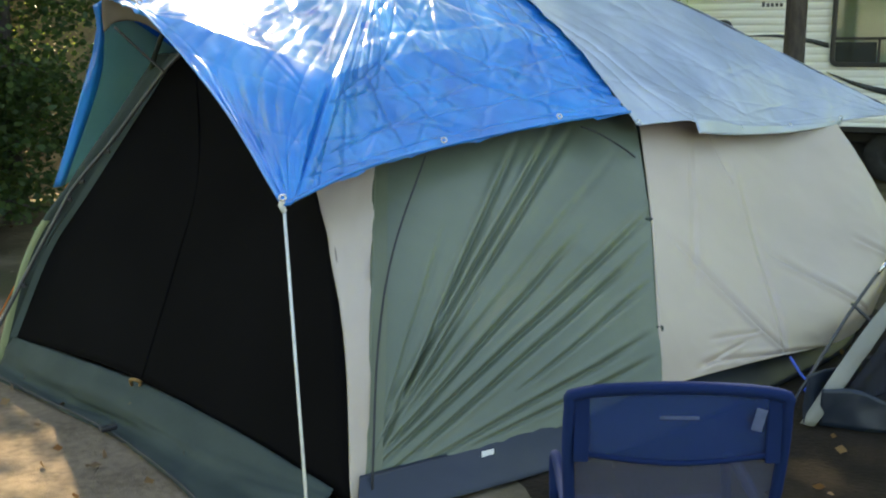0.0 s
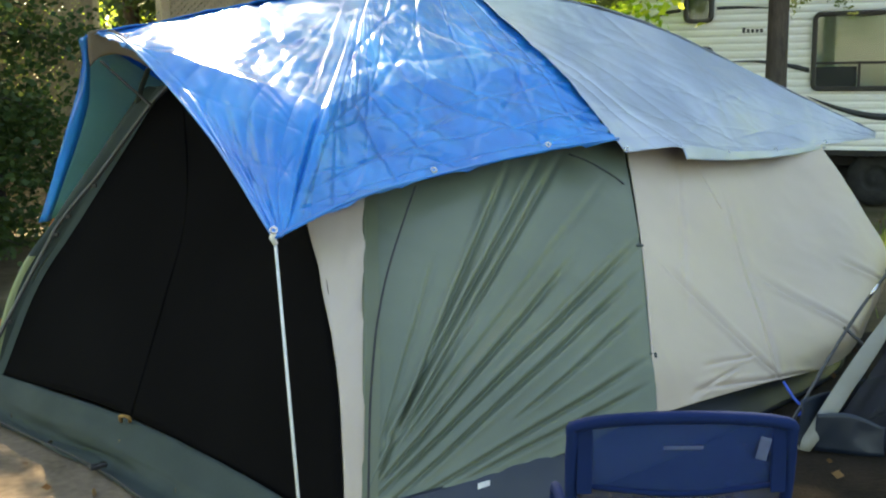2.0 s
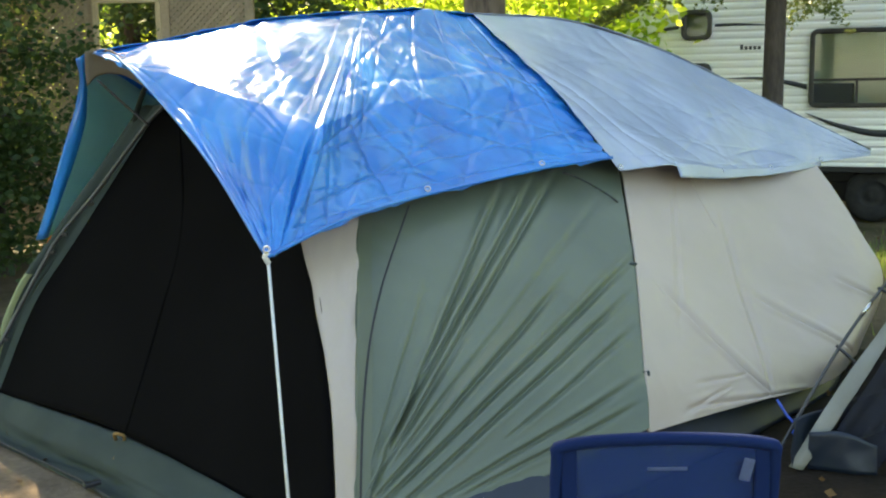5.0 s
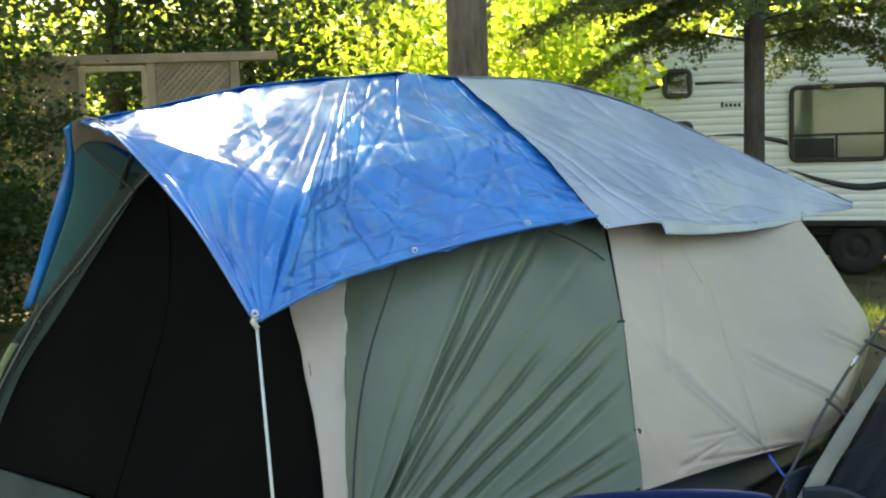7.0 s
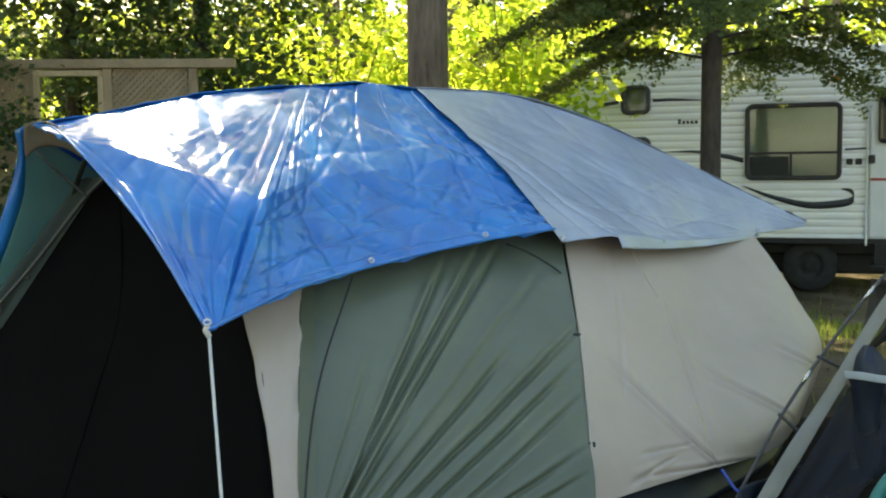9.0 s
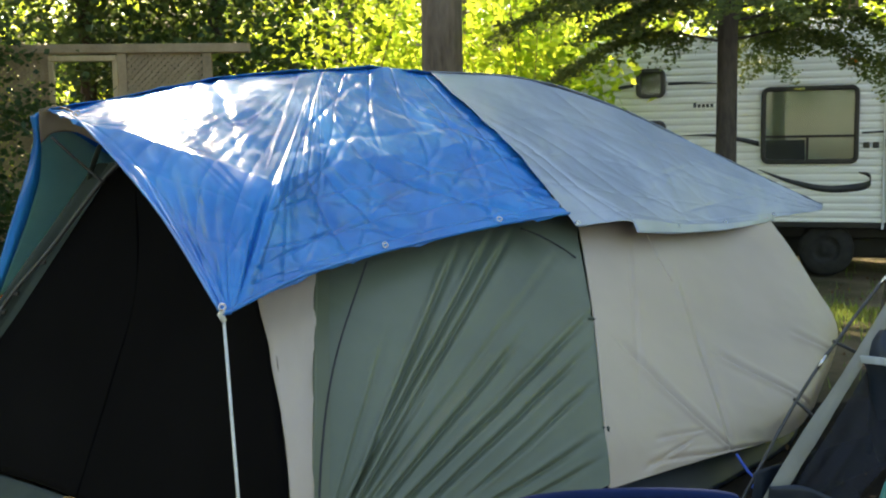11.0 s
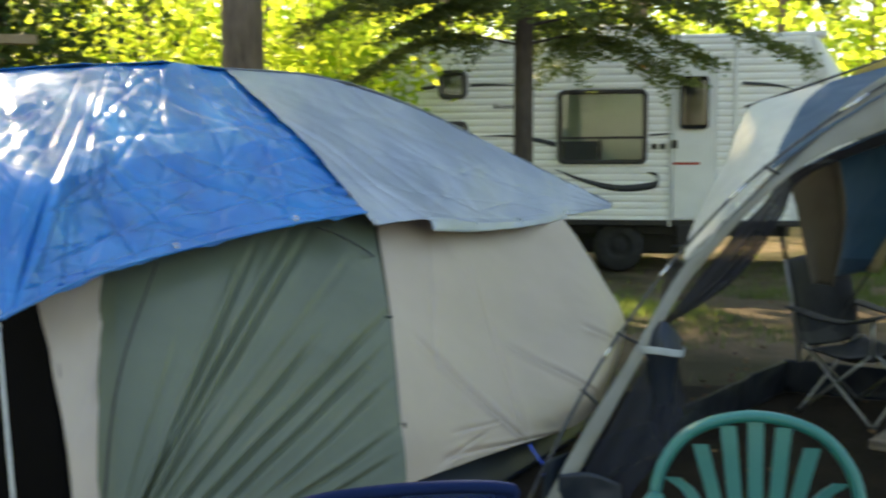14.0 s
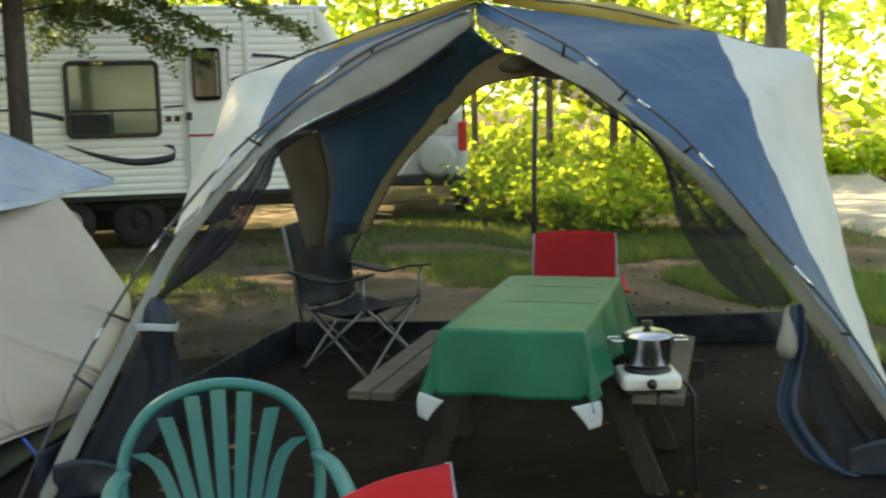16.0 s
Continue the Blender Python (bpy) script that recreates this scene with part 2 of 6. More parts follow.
GLASS_DARK, _nt, _b = base_mat("dark_glass", 0.06, 0, 0.6)
_b.inputs["Base Color"].default_value = (0.012, 0.013, 0.014, 1)
PAPER = noise_mat("white_label", (0.7, 0.7, 0.7), (0.8, 0.8, 0.8), 10, 0.7, 0.05, 90)
SUV_WHITE = noise_mat("car_white", (0.6, 0.61, 0.6), (0.7, 0.71, 0.7), 2, 0.3, 0.02, 60, spec=0.6)


def ground_mat():
    m, nt, b = base_mat("ground", 0.95, 0, 0.2)
    n, l = nt.nodes, nt.links
    tc = n.new("ShaderNodeTexCoord")
    tex = []
    for s, d in ((0.35, 5), (2.2, 6), (28.0, 6), (140.0, 3)):
        t = n.new("ShaderNodeTexNoise")
        t.inputs["Scale"].default_value, t.inputs["Detail"].default_value = s, d
        l.new(tc.outputs["Object"], t.inputs["Vector"])
        tex.append(t)
    sand = n.new("ShaderNodeValToRGB")
    e = sand.color_ramp.elements
    e[0].position, e[0].color = 0.30, (0.10, 0.074, 0.051, 1)
    e[1].position, e[1].color = 0.66, (0.24, 0.18, 0.126, 1)
    mx = n.new("ShaderNodeMix")
    mx.data_type = "FLOAT"
    mx.inputs[0].default_value = 0.45
    l.new(tex[1].outputs["Fac"], mx.inputs[2])
    l.new(tex[2].outputs["Fac"], mx.inputs[3])
    l.new(mx.outputs[0], sand.inputs["Fac"])
    soil = n.new("ShaderNodeRGB")
    soil.outputs[0].default_value = (0.06, 0.055, 0.03, 1)
    fac = n.new("ShaderNodeValToRGB")
    fac.color_ramp.elements[0].position, fac.color_ramp.elements[1].position = 0.50, 0.60
    l.new(tex[0].outputs["Fac"], fac.inputs["Fac"])
    m2 = n.new("ShaderNodeMixRGB")
    l.new(fac.outputs["Color"], m2.inputs[0])
    l.new(sand.outputs["Color"], m2.inputs[1])
    l.new(soil.outputs[0], m2.inputs[2])
    l.new(m2.outputs[0], b.inputs["Base Color"])
    bp = n.new("ShaderNodeBump")
    bp.inputs["Strength"].default_value, bp.inputs["Distance"].default_value = 0.6, 0.02
    ad = n.new("ShaderNodeMath")
    ad.operation = "ADD"
    l.new(tex[2].outputs["Fac"], ad.inputs[0])
    l.new(tex[3].outputs["Fac"], ad.inputs[1])
    l.new(ad.outputs[0], bp.inputs["Height"])
    l.new(bp.outputs[0], b.inputs["Normal"])
    return m


GROUND = ground_mat()
# near-black ground colour holding the shade beneath the shelter
SHADED_GROUND = noise_mat("shaded_ground", (0.009, 0.0065, 0.004), (0.024, 0.017, 0.011), 3, 0.95, 0.7, 45, spec=0.15, dist=0.015)
ROAD = noise_mat("gravel_road", (0.26, 0.25, 0.23), (0.38, 0.36, 0.33), 3, 0.95, 0.6, 60)


# ---------------------------------------------------------------- mesh helpers
def mesh_data(name, verts, faces, mats, smooth=True, slots=None):
    me = bpy.data.meshes.new(name)
    me.from_pydata([tuple(v) for v in verts], [], [tuple(f) for f in faces])
    for m in (mats if isinstance(mats, (list, tuple)) else [mats]):
        me.materials.append(m)
    if slots is not None:
        me.polygons.foreach_set("material_index", slots)
    if smooth:
        me.polygons.foreach_set("use_smooth", [True] * len(me.polygons))
    me.update()
    return me


def thing(name, label, category, at=(0, 0, 0), group="", kind=""):
    ob = new(name)
    ob.location = at
    ob.empty_display_size = 0.1
    return tagged(ob, label, category, group, kind)


def child(name, me, parent, label="", m=None):
    """A mesh as a part; its vertices are in the world (m None) or placed by m within the parent."""
    ob = new(name, me)
    ob.parent = parent
    if m is None:
        base = parent.location.copy()
        up = parent.parent
        while up:
            base += up.location
            up = up.parent
        ob.location = -base
    else:
        ob.matrix_basis = m
    return tagged(ob, label)


def part(name, bm, material, parent, label="", smooth=False, m=None):
    me = bpy.data.meshes.new(name)
    bm.to_mesh(me)
    bm.free()
    for x in (material if isinstance(material, (list, tuple)) else [material]):
        me.materials.append(x)
    if smooth:
        me.polygons.foreach_set("use_smooth", [True] * len(me.polygons))
    return child(name, me, parent, label, m)


def box_bm(sx, sy, sz, bevel=0.0, at=(0, 0, 0), bm=None, turn=None, segs=2):
    """A bevelled block with its centre at 'at'."""
    out = bm or bmesh.new()
    tmp = bmesh.new()
    bmesh.ops.create_cube(tmp, size=1.0)
    bmesh.ops.scale(tmp, vec=(sx, sy, sz), verts=tmp.verts)
    if bevel:
        bmesh.ops.bevel(tmp, geom=tmp.edges[:], offset=bevel, segments=segs, affect="EDGES", profile=0.5)
    mat = Matrix.Translation(at) @ (turn or Matrix())
    bmesh.ops.transform(tmp, matrix=mat, verts=tmp.verts)
    me = bpy.data.meshes.new("tmp")
    tmp.to_mesh(me)
    tmp.free()
    out.from_mesh(me)
    bpy.data.meshes.remove(me)
    return out


def smooth_line(pts, steps=8):
    """A Catmull-Rom curve through the points."""
    p = [Vector(q) for q in pts]
    p = [p[0] * 2 - p[1]] + p + [p[-1] * 2 - p[-2]]
    out = []
    for i in range(1, len(p) - 2):
        for k in range(steps):
            t = k / steps
            a, b, c, d = p[i - 1], p[i], p[i + 1], p[i + 2]
            out.append(0.5 * (2 * b + (c - a) * t + (2 * a - 5 * b + 4 * c - d) * t * t + (3 * b - a - 3 * c + d) * t ** 3))
    out.append(p[-2])
    return out


def tube(pts, r, sides=8, taper=None, flat=1.0):
    """Vertices and faces of a tube along points; flat squashes it sideways."""
    pts = [Vector(p) for p in pts]
    vs, fs = [], []
    up = Vector((0, 0, 1))
    last = None
    for i, p in enumerate(pts):
        d = (pts[min(i + 1, len(pts) - 1)] - pts[max(i - 1, 0)]).normalized()
        if last is None:
            ref = up if abs(d.z) < 0.9 else Vector((1, 0, 0))
            s = d.cross(ref).normalized()
        else:
            s = (last - d * last.dot(d)).normalized()
        last = s
        n2 = d.cross(s)
        rr = r if taper is None else r + (taper - r) * i / (len(pts) - 1)
        for k in range(sides):
            a = 2 * math.pi * k / sides
            vs.append(p + s * math.cos(a) * rr + n2 * math.sin(a) * rr * flat)
    for i in range(len(pts) - 1):
        for k in range(sides):
            a, b = i * sides + k, i * sides + (k + 1) % sides
            fs.append((a, b, b + sides, a + sides))
    fs.append(tuple(range(sides))[::-1])
    e = (len(pts) - 1) * sides
    fs.append(tuple(range(e, e + sides)))
    return vs, fs


def tube_part(name, pts, r, mat, parent, label="", sides=8, taper=None, curve=0, flat=1.0, m=None):
    if curve:
        pts = smooth_line(pts, curve)
    return child(name, mesh_data(name, *tube(pts, r, sides, taper, flat), mat), parent, label, m)


def join(pieces):
    vs, fs = [], []
    for v, f in pieces:
        o = len(vs)
        vs += list(v)
        fs += [tuple(i + o for i in q) for q in f]
    return vs, fs


def catmull(vals, t):
    """vals: array (n, ...); t in 0..n-1"""
    n = len(vals)
    i = min(int(t), n - 2)
    f = t - i
    a, b, c, d = vals[i - 1] if i else 2 * vals[0] - vals[1], vals[i], vals[i + 1], vals[i + 2] if i + 2 < n else 2 * vals[-1] - vals[-2]
    return 0.5 * (2 * b + (c - a) * f + (2 * a - 5 * b + 4 * c - d) * f * f + (3 * b - a - 3 * c + d) * f ** 3)


def sheet(ctrl, nu, nv, wrinkle=None, tight=0.0, slot=None):
    """A cloth over a net of control points; wrinkle(u, v, p) lifts it along its normal; slot(u, v) picks the material."""
    g = np.array(ctrl, float)
    rows = np.array([[catmull(r, v * (len(r) - 1) / nv) for v in range(nv + 1)] for r in g])
    out = np.array([catmull(rows, u * (len(rows) - 1) / nu) for u in range(nu + 1)])
    if tight:
        k = len(g) - 1
        lin_rows = np.array([[r[min(int(v * (len(r) - 1) / nv), len(r) - 2)] * (1 - (v * (len(r) - 1) / nv - min(int(v * (len(r) - 1) / nv), len(r) - 2)))
                              + r[min(int(v * (len(r) - 1) / nv), len(r) - 2) + 1] * (v * (len(r) - 1) / nv - min(int(v * (len(r) - 1) / nv), len(r) - 2))
                              for v in range(nv + 1)] for r in g])
        lin = []
        for u in range(nu + 1):
            t = u * k / nu
            i = min(int(t), k - 1)
            lin.append(lin_rows[i] * (1 - t + i) + lin_rows[i + 1] * (t - i))
        out = out * (1 - tight) + np.array(lin) * tight
    if wrinkle:
        du, dv = np.gradient(out, axis=0), np.gradient(out, axis=1)
        nrm = np.cross(du, dv)
        nrm /= np.linalg.norm(nrm, axis=2, keepdims=True) + 1e-9
        w = np.array([[wrinkle(u / nu, v / nv, out[u, v]) for v in range(nv + 1)] for u in range(nu + 1)])
        out = out + nrm * w[:, :, None]
    vs = out.reshape(-1, 3).tolist()
    s = nv + 1
    fs, sl = [], []
    for u in range(nu):
        for v in range(nv):
            fs.append((u * s + v, (u + 1) * s + v, (u + 1) * s + v + 1, u * s + v + 1))
            sl.append(slot((u + 0.5) / nu, (v + 0.5) / nv) if slot else 0)
    return vs, fs, sl


def cloth(name, ctrl, nu, nv, mats, parent, label="", wrinkle=None, tight=0.0, slot=None, thick=0.003):
    vs, fs, sl = sheet(ctrl, nu, nv, wrinkle, tight, slot)
    ob = child(name, mesh_data(name, vs, fs, mats, True, sl), parent, label)
    if thick:
        s = ob.modifiers.new("thickness", "SOLIDIFY")
        s.thickness, s.offset = thick, 0
    return ob


def nz(p, s):
    return noise.noise(Vector((float(p[0]) * s, float(p[1]) * s, float(p[2]) * s)))


def ridged(p, s):
    return 1 - 2 * abs(nz(p, s))


def torus_data(name, at, r1, r2, mat, axis=(0, 0, 1)):
    q = Vector((0, 0, 1)).rotation_difference(Vector(axis)).to_matrix()
    vs, fs = [], []
    a, b = 14, 6
    for i in range(a):
        for k in range(b):
            t, f = 2 * math.pi * i / a, 2 * math.pi * k / b
            v = Vector(((r1 + r2 * math.cos(f)) * math.cos(t), (r1 + r2 * math.cos(f)) * math.sin(t), r2 * math.sin(f)))
            vs.append(q @ v + Vector(at))
            fs.append((i * b + k, ((i + 1) % a) * b + k, ((i + 1) % a) * b + (k + 1) % b, i * b + (k + 1) % b))
    return mesh_data(name, vs, fs, mat)


def lathe(profile, sides=24, at=(0, 0, 0), axis=None):
    """A turned body: profile of (radius, height)."""
    q = Vector((0, 0, 1)).rotation_difference(Vector(axis)).to_matrix() if axis else Matrix.Identity(3)
    vs, fs = [], []
    for r, h in profile:
        for k in range(sides):
            a = 2 * math.pi * k / sides
            vs.append(q @ Vector((r * math.cos(a), r * math.sin(a), h)) + Vector(at))
    for i in range(len(profile) - 1):
        for k in range(sides):
            a, b = i * sides + k, i * sides + (k + 1) % sides
            fs.append((a, b, b + sides, a + sides))
    return vs, fs


# ---------------------------------------------------------------- ground
def make_ground():
    xs = np.concatenate([np.linspace(-400, -22, 14), np.linspace(-20, 30, 126), np.linspace(32, 420, 14)])
    ys = np.concatenate([np.linspace(-400, -12, 14), np.linspace(-10, 30, 101), np.linspace(32, 500, 14)])
    vs = []
    for y in ys:
        for x in xs:
            far = max(0.0, min(1.0, (math.hypot(x - 2, y - 5) - 9) / 10))
            z = 0.012 * nz((x, y, 0), 0.9) - 0.012 + far * 0.12 * nz((x, y, 3), 0.16)
            vs.append((x, y, z))
    n = len(xs)
    fs = [(j * n + i, j * n + i + 1, (j + 1) * n + i + 1, (j + 1) * n + i) for j in range(len(ys) - 1) for i in range(n - 1)]
    ob = new("ground", mesh_data("ground", vs, fs, GROUND))
    tagged(ob, "sandy brown dirt ground with worn patches and leaf litter", "ground", kind="structure")


make_ground()

# ---------------------------------------------------------------- cabin tent
TARP_SIDE = [
    [(-1.41, 5.04, 1.77), (-1.23, 4.84, 1.72), (-0.79, 4.26, 1.36), (-0.47, 3.75, 1.01)],
    [(-1.10, 5.22, 1.84), (-0.89, 4.60, 1.63), (-0.65, 4.14, 1.28), (-0.46, 3.76, 1.01)],
    [(-0.70, 5.61, 1.95), (-0.60, 4.37, 1.55), (-0.52, 4.05, 1.26), (-0.45, 3.78, 1.01)],
    [(-0.26, 6.04, 2.01), (-0.32, 4.24, 1.45), (-0.38, 4.02, 1.22), (-0.43, 3.82, 1.02)],
    [(-0.09, 6.13, 2.02), (-0.14, 4.82, 1.52), (-0.15, 4.43, 1.25), (-0.20, 4.12, 1.10)],
    [(0.10, 6.22, 2.04), (0.20, 5.22, 1.56), (0.18, 4.86, 1.30), (0.10, 4.56, 1.14)],
    [(0.26, 6.31, 2.02), (0.53, 5.55, 1.61), (0.62, 5.22, 1.37), (0.64, 5.03, 1.21)],
    [(0.42, 6.40, 2.01), (0.74, 5.70, 1.64), (0.91, 5.46, 1.42), (1.02, 5.29, 1.24)],
]
SILVER_SIDE = [
    [(0.31, 6.37, 2.03), (0.75, 5.78, 1.66), (0.92, 5.44, 1.37), (1.07, 5.36, 1.16)],
    [(0.96, 6.60, 1.98), (1.09, 6.10, 1.66), (1.25, 5.75, 1.35), (1.38, 5.56, 1.17)],
    [(1.53, 6.80, 1.83), (1.66, 6.40, 1.53), (1.73, 6.15, 1.27), (1.75, 5.96, 1.09)],
    [(2.15, 7.00, 1.57), (2.15, 6.75, 1.41), (2.18, 6.60, 1.20), (2.17, 6.40, 1.07)],
    [(2.71, 7.15, 1.32), (2.72, 7.08, 1.25), (2.72, 7.00, 1.16), (2.66, 6.90, 1.08)],
    [(3.15, 7.27, 1.13), (3.15, 7.26, 1.12), (3.14, 7.25, 1.11), (3.14, 7.24, 1.10)],
]
SILVER_SIDE[0] = [tuple(Vector(p) + Vector((-0.03, -0.02, 0.0))) for p in TARP_SIDE[7][:3]] + [SILVER_SIDE[0][3]]
STRIP_SIDE = [
    [(-0.23, 3.47, 0.01), (-0.26, 3.73, 0.43), (-0.30, 3.88, 0.65), (-0.41, 4.26, 0.98), (-0.56, 4.75, 1.08)],
    [(-0.18, 3.49, -0.00), (-0.17, 3.80, 0.50), (-0.18, 4.10, 0.76), (-0.19, 4.55, 1.07), (-0.16, 4.95, 1.20)],
]
GREEN_SIDE = [
    [(-0.18, 3.49, 0.00), (-0.17, 3.80, 0.50), (-0.18, 4.10, 0.76), (-0.19, 4.55, 1.07), (-0.16, 4.95, 1.20)],
    [(0.19, 3.72, 0.07), (0.21, 4.00, 0.45), (0.23, 4.35, 0.73), (0.26, 4.88, 1.12), (0.27, 5.25, 1.23)],
    [(0.57, 3.98, 0.11), (0.61, 4.20, 0.44), (0.65, 4.60, 0.71), (0.69, 5.28, 1.17), (0.72, 5.60, 1.27)],
    [(0.99, 4.22, 0.20), (1.01, 4.40, 0.39), (1.06, 4.92, 0.77), (1.10, 5.54, 1.15), (1.11, 5.85, 1.25)],
]
BEIGE_SIDE = [
    [(0.99, 4.22, 0.18), (1.01, 4.40, 0.39), (1.07, 4.92, 0.77), (1.12, 5.54, 1.14), (1.15, 5.85, 1.21)],
    [(1.34, 4.50, 0.17), (1.37, 4.72, 0.36), (1.45, 5.25, 0.69), (1.55, 5.92, 1.12), (1.58, 6.20, 1.18)],
    [(1.69, 4.76, 0.16), (1.78, 5.00, 0.30), (1.94, 5.65, 0.61), (2.10, 6.45, 1.08), (2.12, 6.70, 1.14)],
    [(2.12, 5.20, 0.11), (2.33, 5.45, 0.30), (2.51, 6.00, 0.58), (2.42, 6.66, 1.07), (2.45, 6.85, 1.13)],
    [(2.48, 5.75, 0.10), (2.76, 6.10, 0.45), (2.72, 6.40, 0.72), (2.62, 6.80, 1.06), (2.60, 6.95, 1.12)],
]
FRONT_NET = [
    [(-2.03, 5.15, 0.14), (-1.87, 5.26, 0.55), (-1.65, 5.27, 0.87), (-1.20, 5.28, 1.52)],
    [(-1.20, 4.38, 0.17), (-1.10, 4.62, 0.60), (-1.02, 4.80, 0.98), (-1.10, 5.22, 1.50)],
    [(-0.255, 3.49, 0.05), (-0.285, 3.80, 0.54), (-0.43, 4.27, 0.98), (-0.98, 5.10, 1.48)],
]
FRONT_NET[2] = [STRIP_SIDE[0][0], tuple((Vector(STRIP_SIDE[0][1]) + Vector(STRIP_SIDE[0][2])) / 2), STRIP_SIDE[0][3], (-0.98, 5.10, 1.48)]
LEFT_WALL = [
    [(-2.03, 5.16, 0.00), (-1.89, 5.27, 0.55), (-1.67, 5.29, 0.87), (-1.22, 5.32, 1.52)],
    [(-2.11, 5.26, 0.00), (-1.96, 5.37, 0.55), (-1.74, 5.39, 0.90), (-1.27, 5.44, 1.55)],
    [(-1.55, 6.60, 0.00), (-1.45, 6.60, 0.60), (-1.25, 6.50, 1.00), (-0.75, 6.20, 1.70)],
    [(-0.95, 7.60, 0.00), (-0.90, 7.50, 0.60), (-0.75, 7.30, 1.10), (-0.25, 6.70, 1.80)],
]
BACK_WALL = [
    [(-0.95, 7.60, 0.00), (-0.90, 7.50, 0.60), (-0.75, 7.30, 1.10), (-0.25, 6.70, 1.80)],
    [(0.50, 8.20, 0.00), (0.50, 8.05, 0.60), (0.50, 7.80, 1.10), (0.45, 6.90, 1.85)],
    [(1.90, 7.80, 0.00), (1.85, 7.70, 0.60), (1.75, 7.50, 1.00), (1.40, 7.00, 1.65)],
    [(2.72, 6.80, 0.00), (2.82, 6.60, 0.45), (2.76, 6.70, 0.80), (2.55, 6.90, 1.16)],
]


# folds of the two side panels: start and end across and up the slope as the panel hangs, height, half width
FAN = ((-0.12, 1.21, 0.09, 1.92, 0.5, 0.015), (-0.13, 1.11, 0.42, 2.36, 1.2, 0.018), (-0.08, 1.26, 0.59, 2.44, 1.1, 0.017), (-0.02, 1.31, 0.70, 2.47, 1.1, 0.018), (-0.03, 1.24, 0.88, 2.33, 0.5, 0.02), (-0.09, 1.12, 0.67, 1.93, 1.1, 0.018), (-0.09, 1.08, 1.02, 2.04, 1.2, 0.018), (-0.02, 1.07, 0.95, 1.85, 1.0, 0.016), (0.43, 1.32, 0.97, 1.71, 0.7, 0.015), (0.05, 1.05, 0.91, 1.47, 0.8, 0.015), (0.26, 1.11, 0.92, 1.38, 0.6, 0.014), (-0.09, 1.19, 0.28, 1.75, 0.7, 0.015))
PULL = ((1.68, 1.41, 1.19, 1.92, 1.2, 0.018), (1.68, 1.41, 1.71, 2.39, 0.45, 0.026), (2.28, 1.62, 1.80, 1.90, 1.1, 0.018), (2.67, 1.90, 2.38, 2.03, 0.8, 0.018), (1.68, 1.41, 1.23, 1.37, 0.7, 0.014), (1.44, 1.45, 1.19, 1.35, 0.5, 0.014), (1.55, 1.51, 1.28, 1.47, 0.4, 0.014), (1.92, 1.43, 1.70, 1.41, 0.5, 0.012), (1.42, 2.53, 1.24, 1.70, 0.3, 0.022))


def creased(folds, depth):
    """Straight taut folds: a narrow trough with a round ridge above it, fading at both ends."""
    def f(u, v, p):
        k = 0.010 * nz(p, 1.9) + 0.0022 * ridged(p, 6)
        wob = 0.006 * nz(p, 2.6)
        px, py = float(p[0]), float(p[2]) + 0.26 * float(p[1])
        for x0, y0, x1, y1, h, w in folds:
            ax, ay = x1 - x0, y1 - y0
            ln = math.hypot(ax, ay)
            x, y = px - x0, py - y0
            t = (x * ax + y * ay) / (ln * ln)
            if -0.12 < t < 1.12:
                d = ((x * ay - y * ax) / ln + wob) / (w * (0.6 + 0.5 * min(1.0, max(0.0, t))))
                if -4 < d < 5:
                    fade = max(0.0, min(1.0, (t + 0.12) * 5)) * max(0.0, min(1.0, (1.12 - t) * 3.5))
                    k += depth * h * fade * (0.8 * math.exp(-((d + 1.3) / 1.0) ** 2) - 1.15 * math.exp(-(d * 1.25) ** 2) + 0.35 * math.exp(-((d - 1.8) / 1.3) ** 2))
        return k
    return f


def strip_folds(u, v, p):
    return 0.014 * nz(p, 5) + 0.009 * ridged((p[0] * 2.0, p[1] * 0.7, p[2] * 0.7), 7)


def small_folds(u, v, p):
    return 0.006 * nz(p, 4) + 0.003 * ridged(p, 9)


